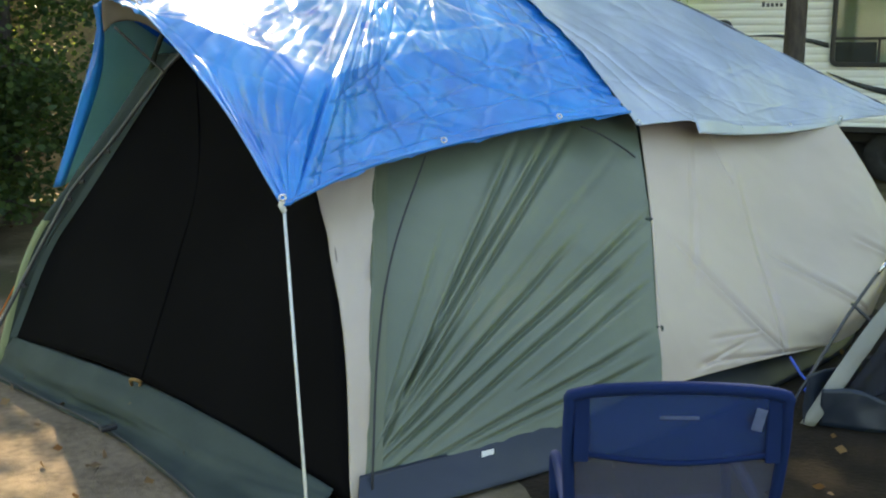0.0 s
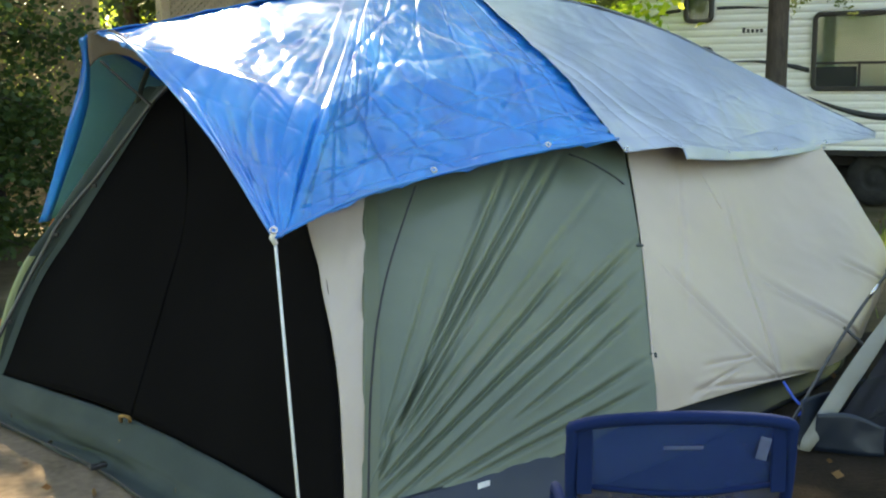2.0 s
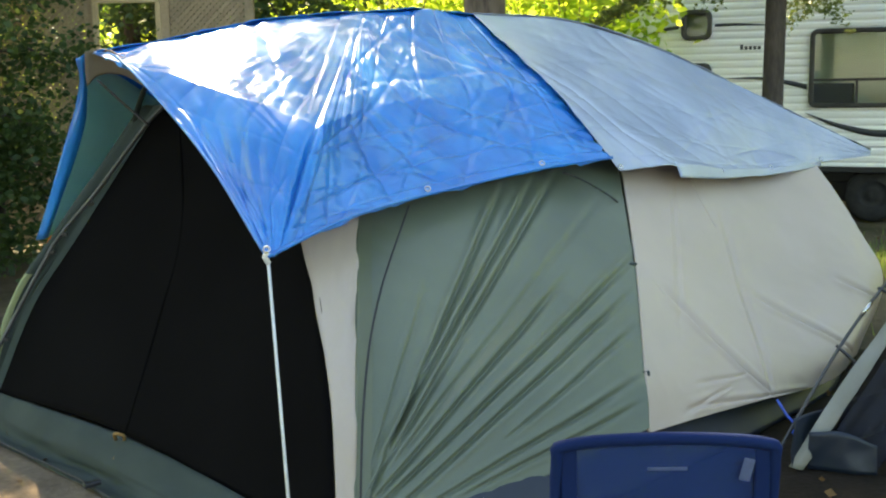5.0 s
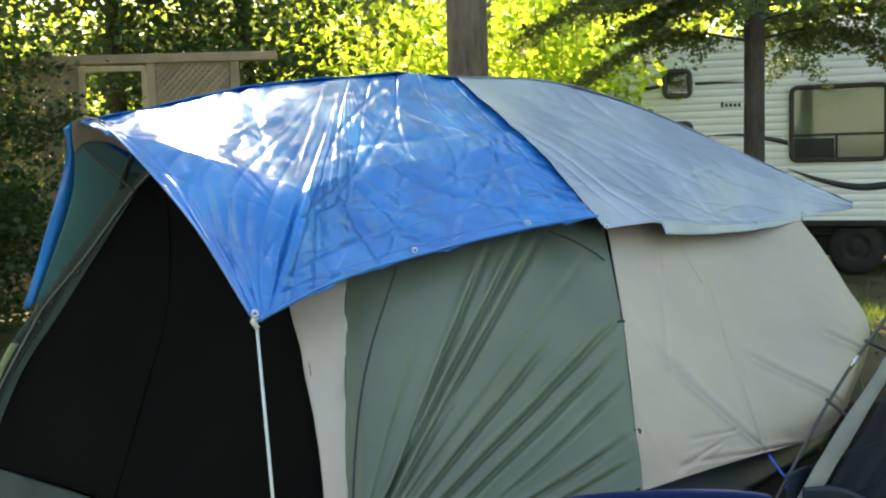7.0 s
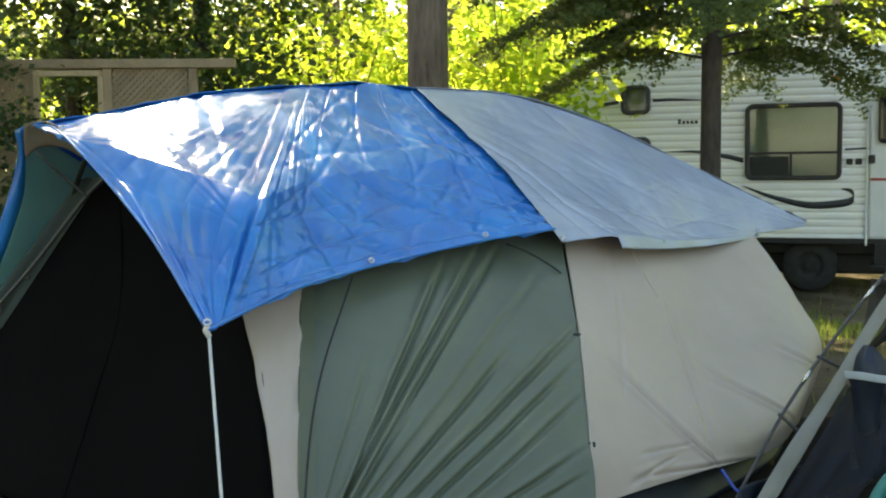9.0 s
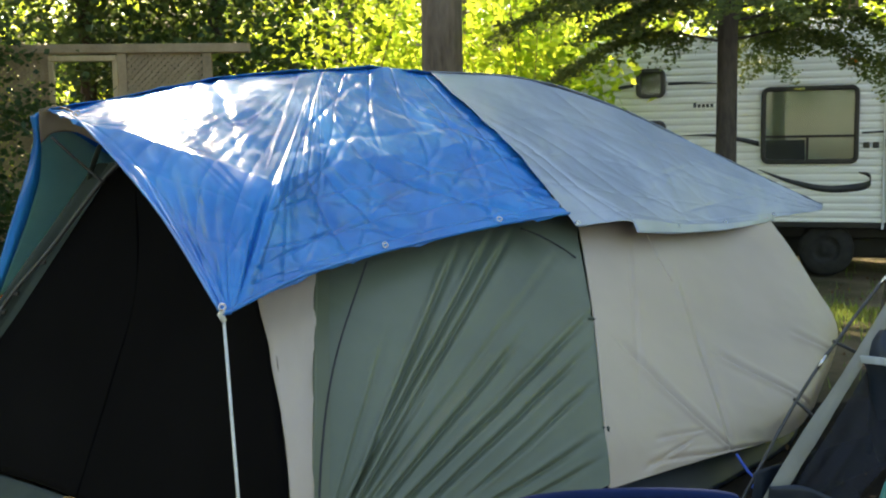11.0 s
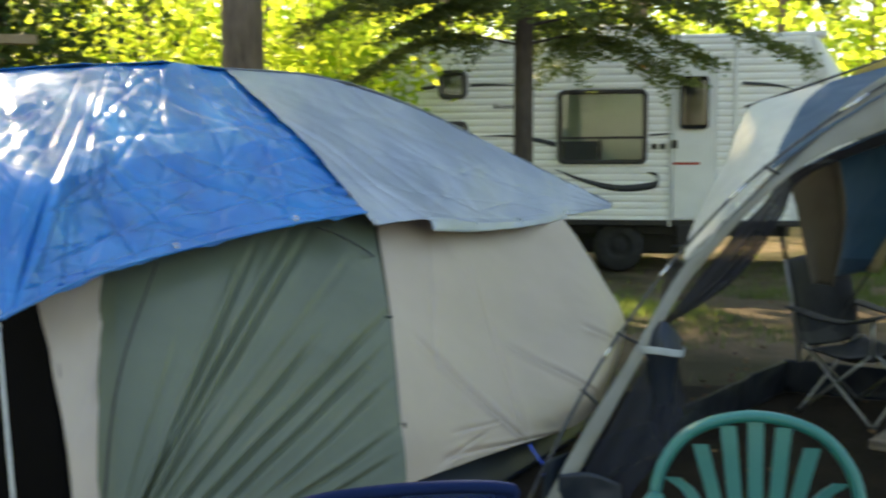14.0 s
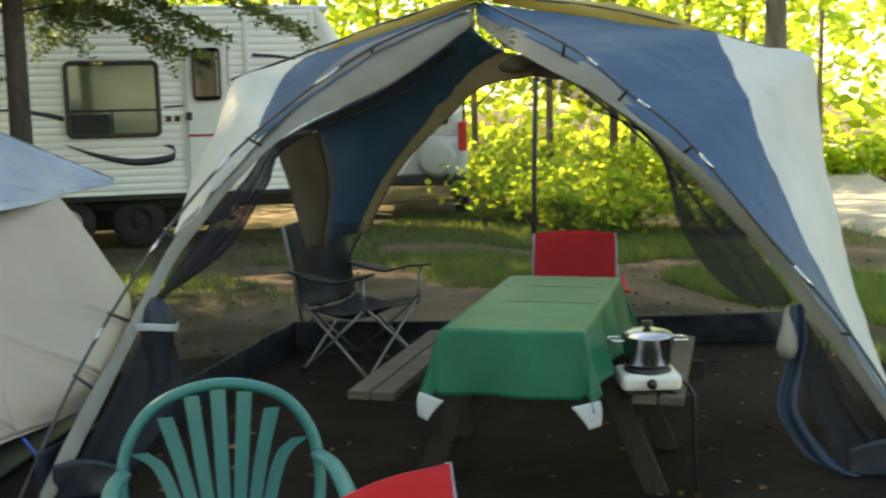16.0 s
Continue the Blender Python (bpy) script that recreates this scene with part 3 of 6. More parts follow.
def make_tent():
    t = thing("cabin_tent", "green and beige nylon cabin tent with black screened front", "tent", (0.2, 5.5, 0))
    cloth("screen", FRONT_NET, 40, 40, BLACK_MESH, t, "black insect screen front, unlit interior put into its colour", lambda u, v, p: 0.008 * nz(p, 2))
    # seams on the screen
    seam = [Vector(FRONT_NET[1][i]) + Vector((-0.010, -0.014, 0.006)) for i in range(4)]
    tube_part("zip", [p + Vector((0.03, 0, 0)) for p in seam], 0.008, BLACK_MESH, t, "black zip seam", 6, curve=8)
    cloth("corner_panel", STRIP_SIDE, 10, 50, BEIGE_NYLON, t, "narrow beige corner panel", strip_folds)
    cloth("side_panel", GREEN_SIDE, 230, 230, GREEN_NYLON, t, "grey-green panel with fanning folds", creased(FAN, 0.016))
    cloth("rear_panel", BEIGE_SIDE, 230, 190, BEIGE_NYLON, t, "beige rear panel", creased(PULL, 0.014))
    cloth("left_panel", LEFT_WALL, 30, 24, [LIME_NYLON, SLATE_NYLON], t, "pale green far side panel, slate above", small_folds, slot=lambda u, v: 1 if v > 0.52 or u < 0.12 else 0)
    cloth("back_panel", BACK_WALL, 30, 20, GREEN_NYLON, t, "grey-green back panel", small_folds)
    # sleeve at the corner between strip and green panel
    vs, fs, _ = sheet([[Vector(p) + Vector((0.0, -0.006, 0.004)) for p in GREEN_SIDE[0]], [Vector(p) + Vector((0.055, 0.020, 0.016)) for p in GREEN_SIDE[0]]], 4, 40)
    child("pole_sleeve", mesh_data("pole_sleeve", vs, fs, OLIVE_NYLON), t, "olive pole sleeve")
    tube_part("corner_pole", [GREEN_SIDE[0][0], GREEN_SIDE[0][1], GREEN_SIDE[0][2], GREEN_SIDE[0][3], GREEN_SIDE[0][4]], 0.009, OLIVE_NYLON, t, "", 8, curve=8)
    # dark cords over the green panel
    a = [(-0.155, 3.47, 0.05), (-0.145, 3.75, 0.48), (-0.10, 4.06, 0.78), (0.02, 4.52, 1.10)]
    tube_part("guy_cord", a, 0.0045, CORD_DARK, t, "thin black cord", 6, curve=8)
    b = [(0.76, 5.16, 1.18), (0.86, 5.21, 1.14), (0.98, 5.24, 1.07), (1.05, 5.28, 1.02)]
    tube_part("guy_cord", b, 0.0045, CORD_DARK, t, "thin black cord", 6, curve=6)
    # seam piping between green and beige, with two tie tabs
    tube_part("seam", [Vector(p) + Vector((0, -0.006, 0.003)) for p in BEIGE_SIDE[0]], 0.007, BEIGE_NYLON, t, "beige piping", 6, curve=8)
    for p in ((1.01, 4.395, 0.385), (1.055, 4.905, 0.765)):
        part("tie_tab", box_bm(0.035, 0.02, 0.022, 0.004, p), SLATE_NYLON, t, "grey tie tab")
    # diagonal seam on the beige panel
    tube_part("seam", [(1.53, 5.86, 1.14), (1.56, 5.66, 0.99), (1.60, 5.48, 0.86)], 0.003, BEIGE_NYLON, t, "", 6, curve=6)
    # front sill and ground flap
    sill = [
        [(-2.03, 5.14, 0.15), (-2.08, 5.11, 0.07), (-2.11, 5.10, 0.014), (-2.16, 5.06, 0.006)],
        [(-1.62, 4.74, 0.17), (-1.68, 4.68, 0.08), (-1.68, 4.68, 0.014), (-1.73, 4.63, 0.006)],
        [(-1.20, 4.36, 0.17), (-1.25, 4.28, 0.08), (-1.25, 4.28, 0.014), (-1.29, 4.20, 0.006)],
        [(-0.75, 3.94, 0.13), (-0.80, 3.86, 0.06), (-0.82, 3.80, 0.014), (-0.88, 3.68, 0.006)],
        [(-0.29, 3.49, 0.06), (-0.32, 3.44, 0.04), (-0.40, 3.38, 0.014), (-0.60, 3.24, 0.006)],
    ]
    cloth("sill", sill, 70, 20, SLATE_NYLON, t, "slate-grey sill flap lying on the ground", lambda u, v, p: 0.006 * nz(p, 5) + 0.012 * ridged((u * 3.0, v * 2.6 + 0.4 * u, 1.0), 1.6) * min(1, v * 4) + 0.004 * ridged(p, 9))
    hem = [Vector(r[3]) + Vector((0, 0, 0.008)) for r in sill]
    tube_part("hem", hem, 0.006, CORD_DARK, t, "", 6, curve=10)
    # mesh frame tape
    for line in ([p for p in FRONT_NET[0]],):
        vs, fs, _ = sheet([[Vector(p) + Vector((-0.012, -0.015, 0.008)) for p in line], [Vector(p) + Vector((0.028, -0.030, 0.008)) for p in line]], 2, 30)
        child("edge_tape", mesh_data("edge_tape", vs, fs, SLATE_NYLON), t, "slate edging tape")
    # skirt under the green panel
    skirt = [
        [(-0.20, 3.50, 0.10), (-0.20, 3.42, 0.04), (-0.20, 3.36, 0.004)],
        [(0.18, 3.74, 0.11), (0.18, 3.66, 0.06), (0.18, 3.57, 0.004)],
        [(0.57, 4.00, 0.14), (0.57, 3.94, 0.07), (0.57, 3.84, 0.004)],
        [(0.98, 4.34, 0.20), (0.99, 4.26, 0.10), (1.00, 4.14, 0.004)],
        [(1.67, 4.94, 0.18), (1.69, 4.90, 0.10), (1.72, 4.84, 0.004)],
        [(2.22, 5.62, 0.18), (2.26, 5.58, 0.10), (2.30, 5.54, 0.004)],
        [(2.62, 6.66, 0.24), (2.66, 6.63, 0.12), (2.70, 6.60, 0.004)],
    ]
    cloth("skirt", skirt, 80, 10, NAVY_NYLON, t, "dark navy base skirt", small_folds)
    part("care_label", box_bm(0.055, 0.003, 0.034, 0.001, (0.255, 3.735, 0.085), turn=Matrix.Rotation(radians(33), 4, "Z")), PAPER, t, "small white care label")
    # left front pole with clips
    lp = [(-2.20, 5.10, 0.0), (-1.80, 5.23, 0.74), (-1.69, 5.25, 0.91), (-1.50, 5.24, 1.12), (-1.24, 5.19, 1.43), (-1.12, 5.15, 1.54)]
    tube_part("front_pole", lp, 0.010, POLE_DARK, t, "dark tent pole", 8, curve=8)
    for q in smooth_line(lp, 4)[2:12:3]:
        part("pole_clip", box_bm(0.028, 0.022, 0.02, 0.004, q + Vector((0.012, 0.004, -0.006))), RV_BLACK, t)
    tube_part("brace_pole", [(-1.45, 5.17, 1.65), (-1.34, 5.18, 1.54), (-1.22, 5.18, 1.43)], 0.007, POLE_DARK, t, "", 6, curve=5)
    tube_part("strap", [(-1.22, 5.14, 1.61), (-1.32, 5.32, 1.47), (-1.41, 5.44, 1.25)], 0.014, SLATE_NYLON, t, "dark webbing strap", 6, curve=5, flat=0.3)
    # inside of the rain fly on the far side of the front
    fly = [
        [(-1.50, 5.17, 1.77), (-1.54, 5.29, 1.56), (-1.62, 5.41, 1.35), (-1.90, 5.65, 0.84)],
        [(-1.35, 5.20, 1.66), (-1.43, 5.42, 1.44), (-1.55, 5.54, 1.15), (-1.79, 5.65, 0.86)],
        [(-1.13, 5.42, 1.48), (-1.25, 5.51, 1.27), (-1.43, 5.56, 1.02), (-1.67, 5.65, 0.88)],
    ]
    cloth("rain_fly", fly, 24, 24, TEAL_NYLON, t, "teal rain fly lit from behind", small_folds)
    cap = [
        [(-1.49, 5.14, 1.78), (-1.39, 5.07, 1.79), (-1.28, 5.01, 1.75), (-1.16, 4.92, 1.64)],
        [(-1.50, 5.16, 1.70), (-1.41, 5.12, 1.74), (-1.29, 5.05, 1.71), (-1.17, 4.96, 1.63)],
        [(-1.50, 5.17, 1.62), (-1.43, 5.15, 1.67), (-1.31, 5.10, 1.67), (-1.17, 4.98, 1.61)],
    ]
    cloth("fly_peak", cap, 10, 12, BROWN_NYLON, t, "brown fly peak", small_folds)
    # loop tie on the sill, a dark tab on the flap
    tube_part("toggle_tie", [(-1.215, 4.335, 0.16), (-1.20, 4.28, 0.20), (-1.17, 4.29, 0.19), (-1.18, 4.33, 0.15), (-1.21, 4.28, 0.09)], 0.008, noise_mat("tan_cord", (0.2, 0.11, 0.03), (0.3, 0.17, 0.05), 20, 0.8, 0.3, 100), t, "tan loop tie", 6, curve=6)
    part("peg_tab", box_bm(0.07, 0.03, 0.02, 0.005, (-1.27, 4.17, 0.03), turn=Matrix.Rotation(radians(40), 4, "Z")), RV_BLACK, t)
    # blue webbing with a stake loop at the rear corner
    tube_part("webbing", [(1.70, 4.76, 0.15), (1.74, 4.72, 0.08), (1.80, 4.66, 0.015)], 0.012, STRAP_BLUE, t, "blue webbing strap", 6, flat=0.35)
    tube_part("webbing", [(1.82, 4.72, 0.08), (1.80, 4.68, 0.04), (1.74, 4.67, 0.02)], 0.012, STRAP_BLUE, t, "blue webbing strap", 6, flat=0.35)
    return t


make_tent()


_cr = random.Random(41)
CREASES = [(_cr.uniform(0.35, 1.25) * _cr.choice((1, 1, -1)), _cr.random(), _cr.random(), _cr.uniform(0.10, 0.34), _cr.uniform(0.5, 1.2)) for _ in range(46)]


def straight_creases(u, v):
    """Short straight creases at all slopes, sharp on one side."""
    k = 0.0
    for a, cu, cv, ln, h in CREASES:
        ca, sa = math.cos(a), math.sin(a)
        du, dv = (u - cu) * 1.7, v - cv
        along, off = du * ca + dv * sa, (dv * ca - du * sa) / 0.013
        if abs(off) < 4 and abs(along) < ln:
            k += h * (1 - (along / ln) ** 2) * (math.exp(-off * off / 2) if off > 0 else math.exp(-off * off * 2))
    return k


def crumple(amount, peak=0.43):
    """Creases of a stiff plastic sheet: folds running down from the peak, packing folds in a grid, crumples, pleats above the tied corner."""
    def f(u, v, p):
        q = (p[0] * 1.3 + 0.07 * nz(p, 2.1), p[1] * 0.8 + 0.07 * nz((p[1], p[2], p[0]), 2.1), p[2] * 0.8 + 0.05 * nz((p[2], p[0], p[1]), 2.1))
        a = math.atan2(v + 0.05, (u - peak) * 2.0)
        radial = ridged((a * 8.0 + 0.35 * nz(p, 1.3), 0.35 * v, 2.0), 1.0) ** 3 * min(1.0, v * 2.2)
        grid = 0.0
        for c in (0.46, 0.56, 0.66, 0.76, 0.86, 0.94):
            grid += math.exp(-((u - c - 0.012 * nz(p, 2)) / 0.005) ** 2)
        for c in (0.26, 0.48, 0.70, 0.90):
            grid += math.exp(-((v - c - 0.015 * nz(p, 1.5)) / 0.009) ** 2)
        side = 1.0
        hang = 0.0
        if peak > 0:
            side = (0.8 if v < 0.31 else 0.35) if u < 0.40 else 0.45 + 0.55 * min(1.0, (u - 0.40) * 8)
            if u < 0.46 and v > 0.30:
                hang = 0.0045 * math.sin(u * 92 + 3.0 * nz(p, 1.6)) * min(1.0, (v - 0.30) * 3.5) * min(1.0, (1.02 - v) * 2.6)
            d = (u - 0.428) / 0.012
            if abs(d) < 4 and v > 0.30:
                hang += 0.022 * min(1.0, (v - 0.30) * 9) * min(1.0, (1.0 - v) * 3) * (math.exp(-(d + 0.7) ** 2) - math.exp(-(d - 0.9) ** 2))
            if v < 0.33 and u < 0.43:
                hang += 0.007 * ridged((u * 26 + 4 * v, v * 3.0 + u * 6, 5.0), 0.5) * v * 3
        return amount * side * (0.010 * nz(p, 1.8) + 0.009 * ridged(q, 2.8) + 0.0055 * ridged(q, 6.5) + 0.0026 * ridged(q, 15) + 0.016 * radial + 0.006 * grid + 0.010 * straight_creases(u, v)) + hang
    return f


def grommet(parent, p, n):
    child("grommet", torus_data("grommet", p, 0.011, 0.0045, STEEL, n), parent, "metal grommet")


def make_blue_tarp():
    t = thing("blue_tarp", "creased glossy blue plastic tarp draped over the tent", "tarp", (-0.3, 5.2, 1.5))
    cloth("near_half", TARP_SIDE, 320, 190, BLUE_TARP, t, "", crumple(0.9), tight=0.72)
    far = [
        [TARP_SIDE[0][0], (-1.55, 5.30, 1.70), (-1.72, 5.50, 1.30), (-1.90, 5.70, 0.86)],
        [TARP_SIDE[1][0], (-1.30, 5.55, 1.74), (-1.50, 5.85, 1.36), (-1.68, 6.00, 1.02)],
        [TARP_SIDE[2][0], (-0.85, 6.05, 1.84), (-1.10, 6.45, 1.45), (-1.25, 6.60, 1.15)],
        [TARP_SIDE[3][0], (-0.40, 6.60, 1.90), (-0.60, 7.00, 1.50), (-0.75, 7.20, 1.22)],
        [TARP_SIDE[5][0], (-0.05, 6.80, 1.88), (-0.20, 7.20, 1.50), (-0.30, 7.40, 1.24)],
        [TARP_SIDE[7][0], (0.28, 6.95, 1.84), (0.15, 7.35, 1.50), (0.08, 7.55, 1.25)],
    ]
    cloth("far_half", far, 60, 40, BLUE_TARP, t, "", crumple(0.8), tight=0.2)
    # turned edge on the far front side
    turned = [
        [(-1.55, 5.19, 1.75), (-1.58, 5.30, 1.60), (-1.75, 5.46, 1.25), (-1.97, 5.67, 0.82)],
        [(-1.51, 5.15, 1.76), (-1.55, 5.26, 1.58), (-1.67, 5.41, 1.30), (-1.92, 5.63, 0.83)],
        [(-1.50, 5.17, 1.77), (-1.54, 5.29, 1.56), (-1.62, 5.41, 1.35), (-1.90, 5.65, 0.84)],
    ]
    cloth("turned_edge", turned, 8, 30, BLUE_TARP, t, "bright blue turned edge", small_folds)
    # rolled hem along the lower edge
    hem = [Vector(r[3]) + Vector((0.0, -0.008, 0.003)) for r in TARP_SIDE]
    tube_part("hem", hem, 0.008, BLUE_TARP, t, "", 6, curve=14)
    front = [Vector(p) + Vector((-0.004, -0.006, 0)) for p in TARP_SIDE[0]]
    tube_part("hem", front, 0.006, BLUE_TARP, t, "", 6, curve=12)
    n = (0.1, -0.8, 0.55)
    for p in (TARP_SIDE[0][3], TARP_SIDE[5][3], TARP_SIDE[6][3], TARP_SIDE[0][1]):
        p = Vector(p) + Vector((0.0, -0.022, 0.028))
        grommet(t, p, n)


def make_silver_tarp():
    t = thing("silver_tarp", "grey silver plastic tarp draped over the tent's rear", "tarp", (1.5, 6.2, 1.5))
    ctrl = [[tuple(Vector(p) + Vector((0.004, -0.012, 0.012))) for p in r] for r in SILVER_SIDE]
    cloth("near_half", ctrl, 200, 110, SILVER_TARP, t, "", crumple(0.38, -0.1), tight=0.25)
    far = [
        [ctrl[0][0], (0.20, 6.85, 1.90), (0.10, 7.40, 1.50)],
        [ctrl[1][0], (0.85, 7.10, 1.84), (0.75, 7.60, 1.45)],
        [ctrl[2][0], (1.50, 7.20, 1.70), (1.45, 7.60, 1.35)],
        [ctrl[3][0], (2.12, 7.25, 1.50), (2.10, 7.50, 1.25)],
        [ctrl[4][0], (2.70, 7.25, 1.30), (2.70, 7.35, 1.18)],
        [ctrl[5][0], (3.15, 7.28, 1.13), (3.15, 7.29, 1.12)],
    ]
    cloth("far_half", far, 50, 20, SILVER_TARP, t, "", crumple(0.6))
    # lower sheet whose edge shows below the fold
    low = [
        [(1.41, 5.60, 1.20), (1.43, 5.54, 1.12)],
        [(1.60, 5.78, 1.17), (1.60, 5.74, 1.095)],
        [(1.80, 5.98, 1.13), (1.80, 5.95, 1.075)],
        [(2.22, 6.42, 1.10), (2.22, 6.38, 1.06)],
        [(2.66, 6.86, 1.09), (2.66, 6.86, 1.07)],
    ]
    cloth("folded_edge", low, 40, 6, SILVER_TARP, t, "", small_folds)
    for p in (SILVER_SIDE[0][3], SILVER_SIDE[2][3], SILVER_SIDE[3][3], SILVER_SIDE[4][3]):
        p = Vector(p) + Vector((0.0, -0.03, 0.03))
        grommet(t, p, (0.3, -0.8, 0.4))


make_blue_tarp()
make_silver_tarp()

guy = thing("guy_rope", "taut white guy rope from the tarp's corner to a ground stake", "rope", (-0.34, 3.24, 0))
TIP = Vector(TARP_SIDE[0][3])
tube_part("rope", [TIP, TIP.lerp(Vector((-0.345, 3.24, 0.01)), 0.5), (-0.345, 3.24, 0.01)], 0.0055, ROPE, guy, "", 6)
tube_part("knot", [TIP + Vector((0, -0.01, 0.015)), TIP + Vector((-0.01, -0.012, 0)), TIP + Vector((0.005, -0.01, -0.025))], 0.011, ROPE, guy, "", 6)
tube_part("stake", [(-0.335, 3.20, 0.10), (-0.35, 3.26, -0.08)], 0.006, STEEL, guy, "", 6)
guy2 = thing("guy_rope", "orange guy line from the tarp's far corner to the ground", "rope", (-2.4, 5.6, 0))
tube_part("rope", [(-1.87, 5.61, 0.85), (-2.45, 5.95, 0.01)], 0.004, ORANGE, guy2, "", 6)

# ---------------------------------------------------------------- screen shelter
BEFORE_CAMP = set(bpy.data.objects)
HUB = (4.05, 4.31, 2.14)
ROD = {
    "L": [(1.52, 4.28, 0.02), (1.85, 4.44, 0.47), (2.09, 4.50, 0.77), (2.38, 4.56, 1.08), (2.79, 4.54, 1.46), (3.42, 4.48, 1.87), (4.03, 4.30, 2.13)],
    "R": [(4.50, 2.03, 0.13), (4.42, 2.33, 0.59), (4.26, 2.69, 1.05), (4.13, 2.98, 1.42), (4.04, 3.25, 1.64), (4.01, 3.56, 1.85), (4.05, 4.29, 2.14)],
}
EDGE = {
    "L": [(1.59, 4.26, 0.01), (1.85, 4.36, 0.35), (2.12, 4.45, 0.67), (2.38, 4.53, 1.01), (2.80, 4.53, 1.38), (3.42, 4.49, 1.82), (4.03, 4.32, 2.08)],
    "R": [(4.55, 2.01, 0.00), (4.42, 2.34, 0.54), (4.29, 2.68, 1.01), (4.13, 2.99, 1.36), (4.08, 3.23, 1.53), (4.02, 3.58, 1.79), (4.05, 4.32, 2.08)],
}
LIP = {
    "L": [(1.64, 4.25, 0.00), (1.91, 4.34, 0.34), (2.17, 4.43, 0.68), (2.44, 4.52, 1.00), (2.95, 4.49, 1.46), (3.55, 4.42, 1.71), (4.02, 4.31, 2.02)],
    "R": [(4.53, 2.03, 0.00), (4.37, 2.50, 0.65), (4.29, 2.75, 0.98), (4.07, 3.13, 1.43), (4.00, 3.40, 1.63), (3.95, 3.79, 1.81), (4.04, 4.31, 2.02)],
}
WALL = {
    "L": [(2.55, 4.89, 1.02), (2.69, 5.06, 1.17), (2.87, 5.09, 1.47), (3.02, 5.11, 1.76), (3.23, 4.96, 1.84), (3.58, 4.71, 1.96), (4.05, 4.33, 2.12)],
    "R": [(5.55, 2.76, 0.00), (5.45, 2.93, 0.56), (5.34, 3.06, 1.25), (5.32, 3.13, 1.79), (5.13, 3.31, 1.86), (4.91, 3.52, 1.94), (4.07, 4.33, 2.13)],
}
EAVE_ROD = {
    "L": [(3.01, 5.13, 1.76), (3.43, 4.85, 1.93), (3.74, 4.62, 2.06), (4.06, 4.33, 2.17)],
    "R": [(5.34, 3.14, 1.80), (5.12, 3.35, 1.88), (4.93, 3.54, 1.96), (4.53, 3.93, 2.10), (4.08, 4.32, 2.17)],
}
VENT_TOP = {
    "L": [(3.46, 4.86, 1.92), (3.65, 4.76, 2.02), (3.88, 4.59, 2.11), (4.07, 4.38, 2.18)],
    "R": [(4.95, 3.55, 1.97), (4.87, 3.71, 2.06), (4.59, 3.99, 2.14), (4.16, 4.31, 2.19)],
}
VENT_LOW = {
    "L": [(3.44, 4.84, 1.85), (3.61, 4.70, 1.91), (3.83, 4.54, 2.02), (4.05, 4.36, 2.13)],
    "R": [(4.91, 3.53, 1.89), (4.76, 3.70, 1.95), (4.52, 3.92, 2.03), (4.14, 4.29, 2.13)],
}
SCREEN_OUT = {
    "L": [(2.23, 4.45, 0.76), (2.47, 4.52, 0.99), (2.74, 4.52, 1.27), (2.96, 4.51, 1.46), (3.56, 4.44, 1.71), (3.91, 4.35, 1.91)],
    "R": [(4.34, 2.56, 0.72), (4.30, 2.77, 0.97), (4.21, 2.96, 1.22), (4.10, 3.15, 1.43), (4.03, 3.45, 1.63), (3.97, 3.80, 1.81)],
}
SCREEN_IN = {
    "L": [(2.25, 4.46, 0.75), (2.63, 4.49, 0.95), (2.88, 4.53, 1.23), (3.02, 4.56, 1.42), (3.63, 4.46, 1.65), (3.98, 4.37, 1.90)],
    "R": [(4.36, 2.57, 0.68), (4.28, 2.82, 0.72), (4.20, 3.03, 0.97), (4.16, 3.18, 1.41), (4.07, 3.53, 1.57), (4.07, 3.88, 1.71)],
}
LOW_OUT = {
    "L": [(1.67, 4.27, 0.00), (1.94, 4.35, 0.33), (2.19, 4.44, 0.65)],
    "R": [(4.54, 2.03, 0.00), (4.43, 2.26, 0.24), (4.38, 2.52, 0.64)],
}
LOW_IN = {
    "L": [(1.92, 4.18, 0.00), (2.26, 4.30, 0.34), (2.29, 4.41, 0.60)],
    "R": [(4.33, 2.27, 0.00), (4.35, 2.46, 0.26), (4.36, 2.58, 0.60)],
}
PANEL_L = [(2.37, 4.52, 1.04), (2.48, 4.52, 1.11), (2.62, 4.53, 1.28), (2.80, 4.53, 1.44), (3.10, 4.51, 1.64), (3.54, 4.44, 1.90), (4.03, 4.32, 2.11)]
INNER_A = [(3.96, 5.41, 0.82), (4.01, 5.10, 1.23), (4.10, 4.78, 1.53), (4.22, 4.50, 1.80), (4.26, 4.33, 1.88)]
INNER_B = [(3.61, 5.24, 0.82), (3.55, 5.09, 1.16), (3.44, 4.97, 1.48), (3.67, 4.59, 1.72), (4.03, 4.33, 2.00)]
ARCH_IN = [(4.02, 5.39, 0.82), (4.07, 5.08, 1.23), (4.19, 4.74, 1.54), (4.26, 4.53, 1.70), (4.42, 4.31, 1.75)]
ARCH_R = [(4.42, 4.31, 1.75), (4.55, 4.14, 1.71), (4.68, 3.95, 1.57), (4.80, 3.77, 1.40)]
ARCH_RT = [(4.26, 4.33, 1.88), (4.35, 4.13, 1.83), (4.47, 3.87, 1.66), (4.68, 3.67, 1.43)]
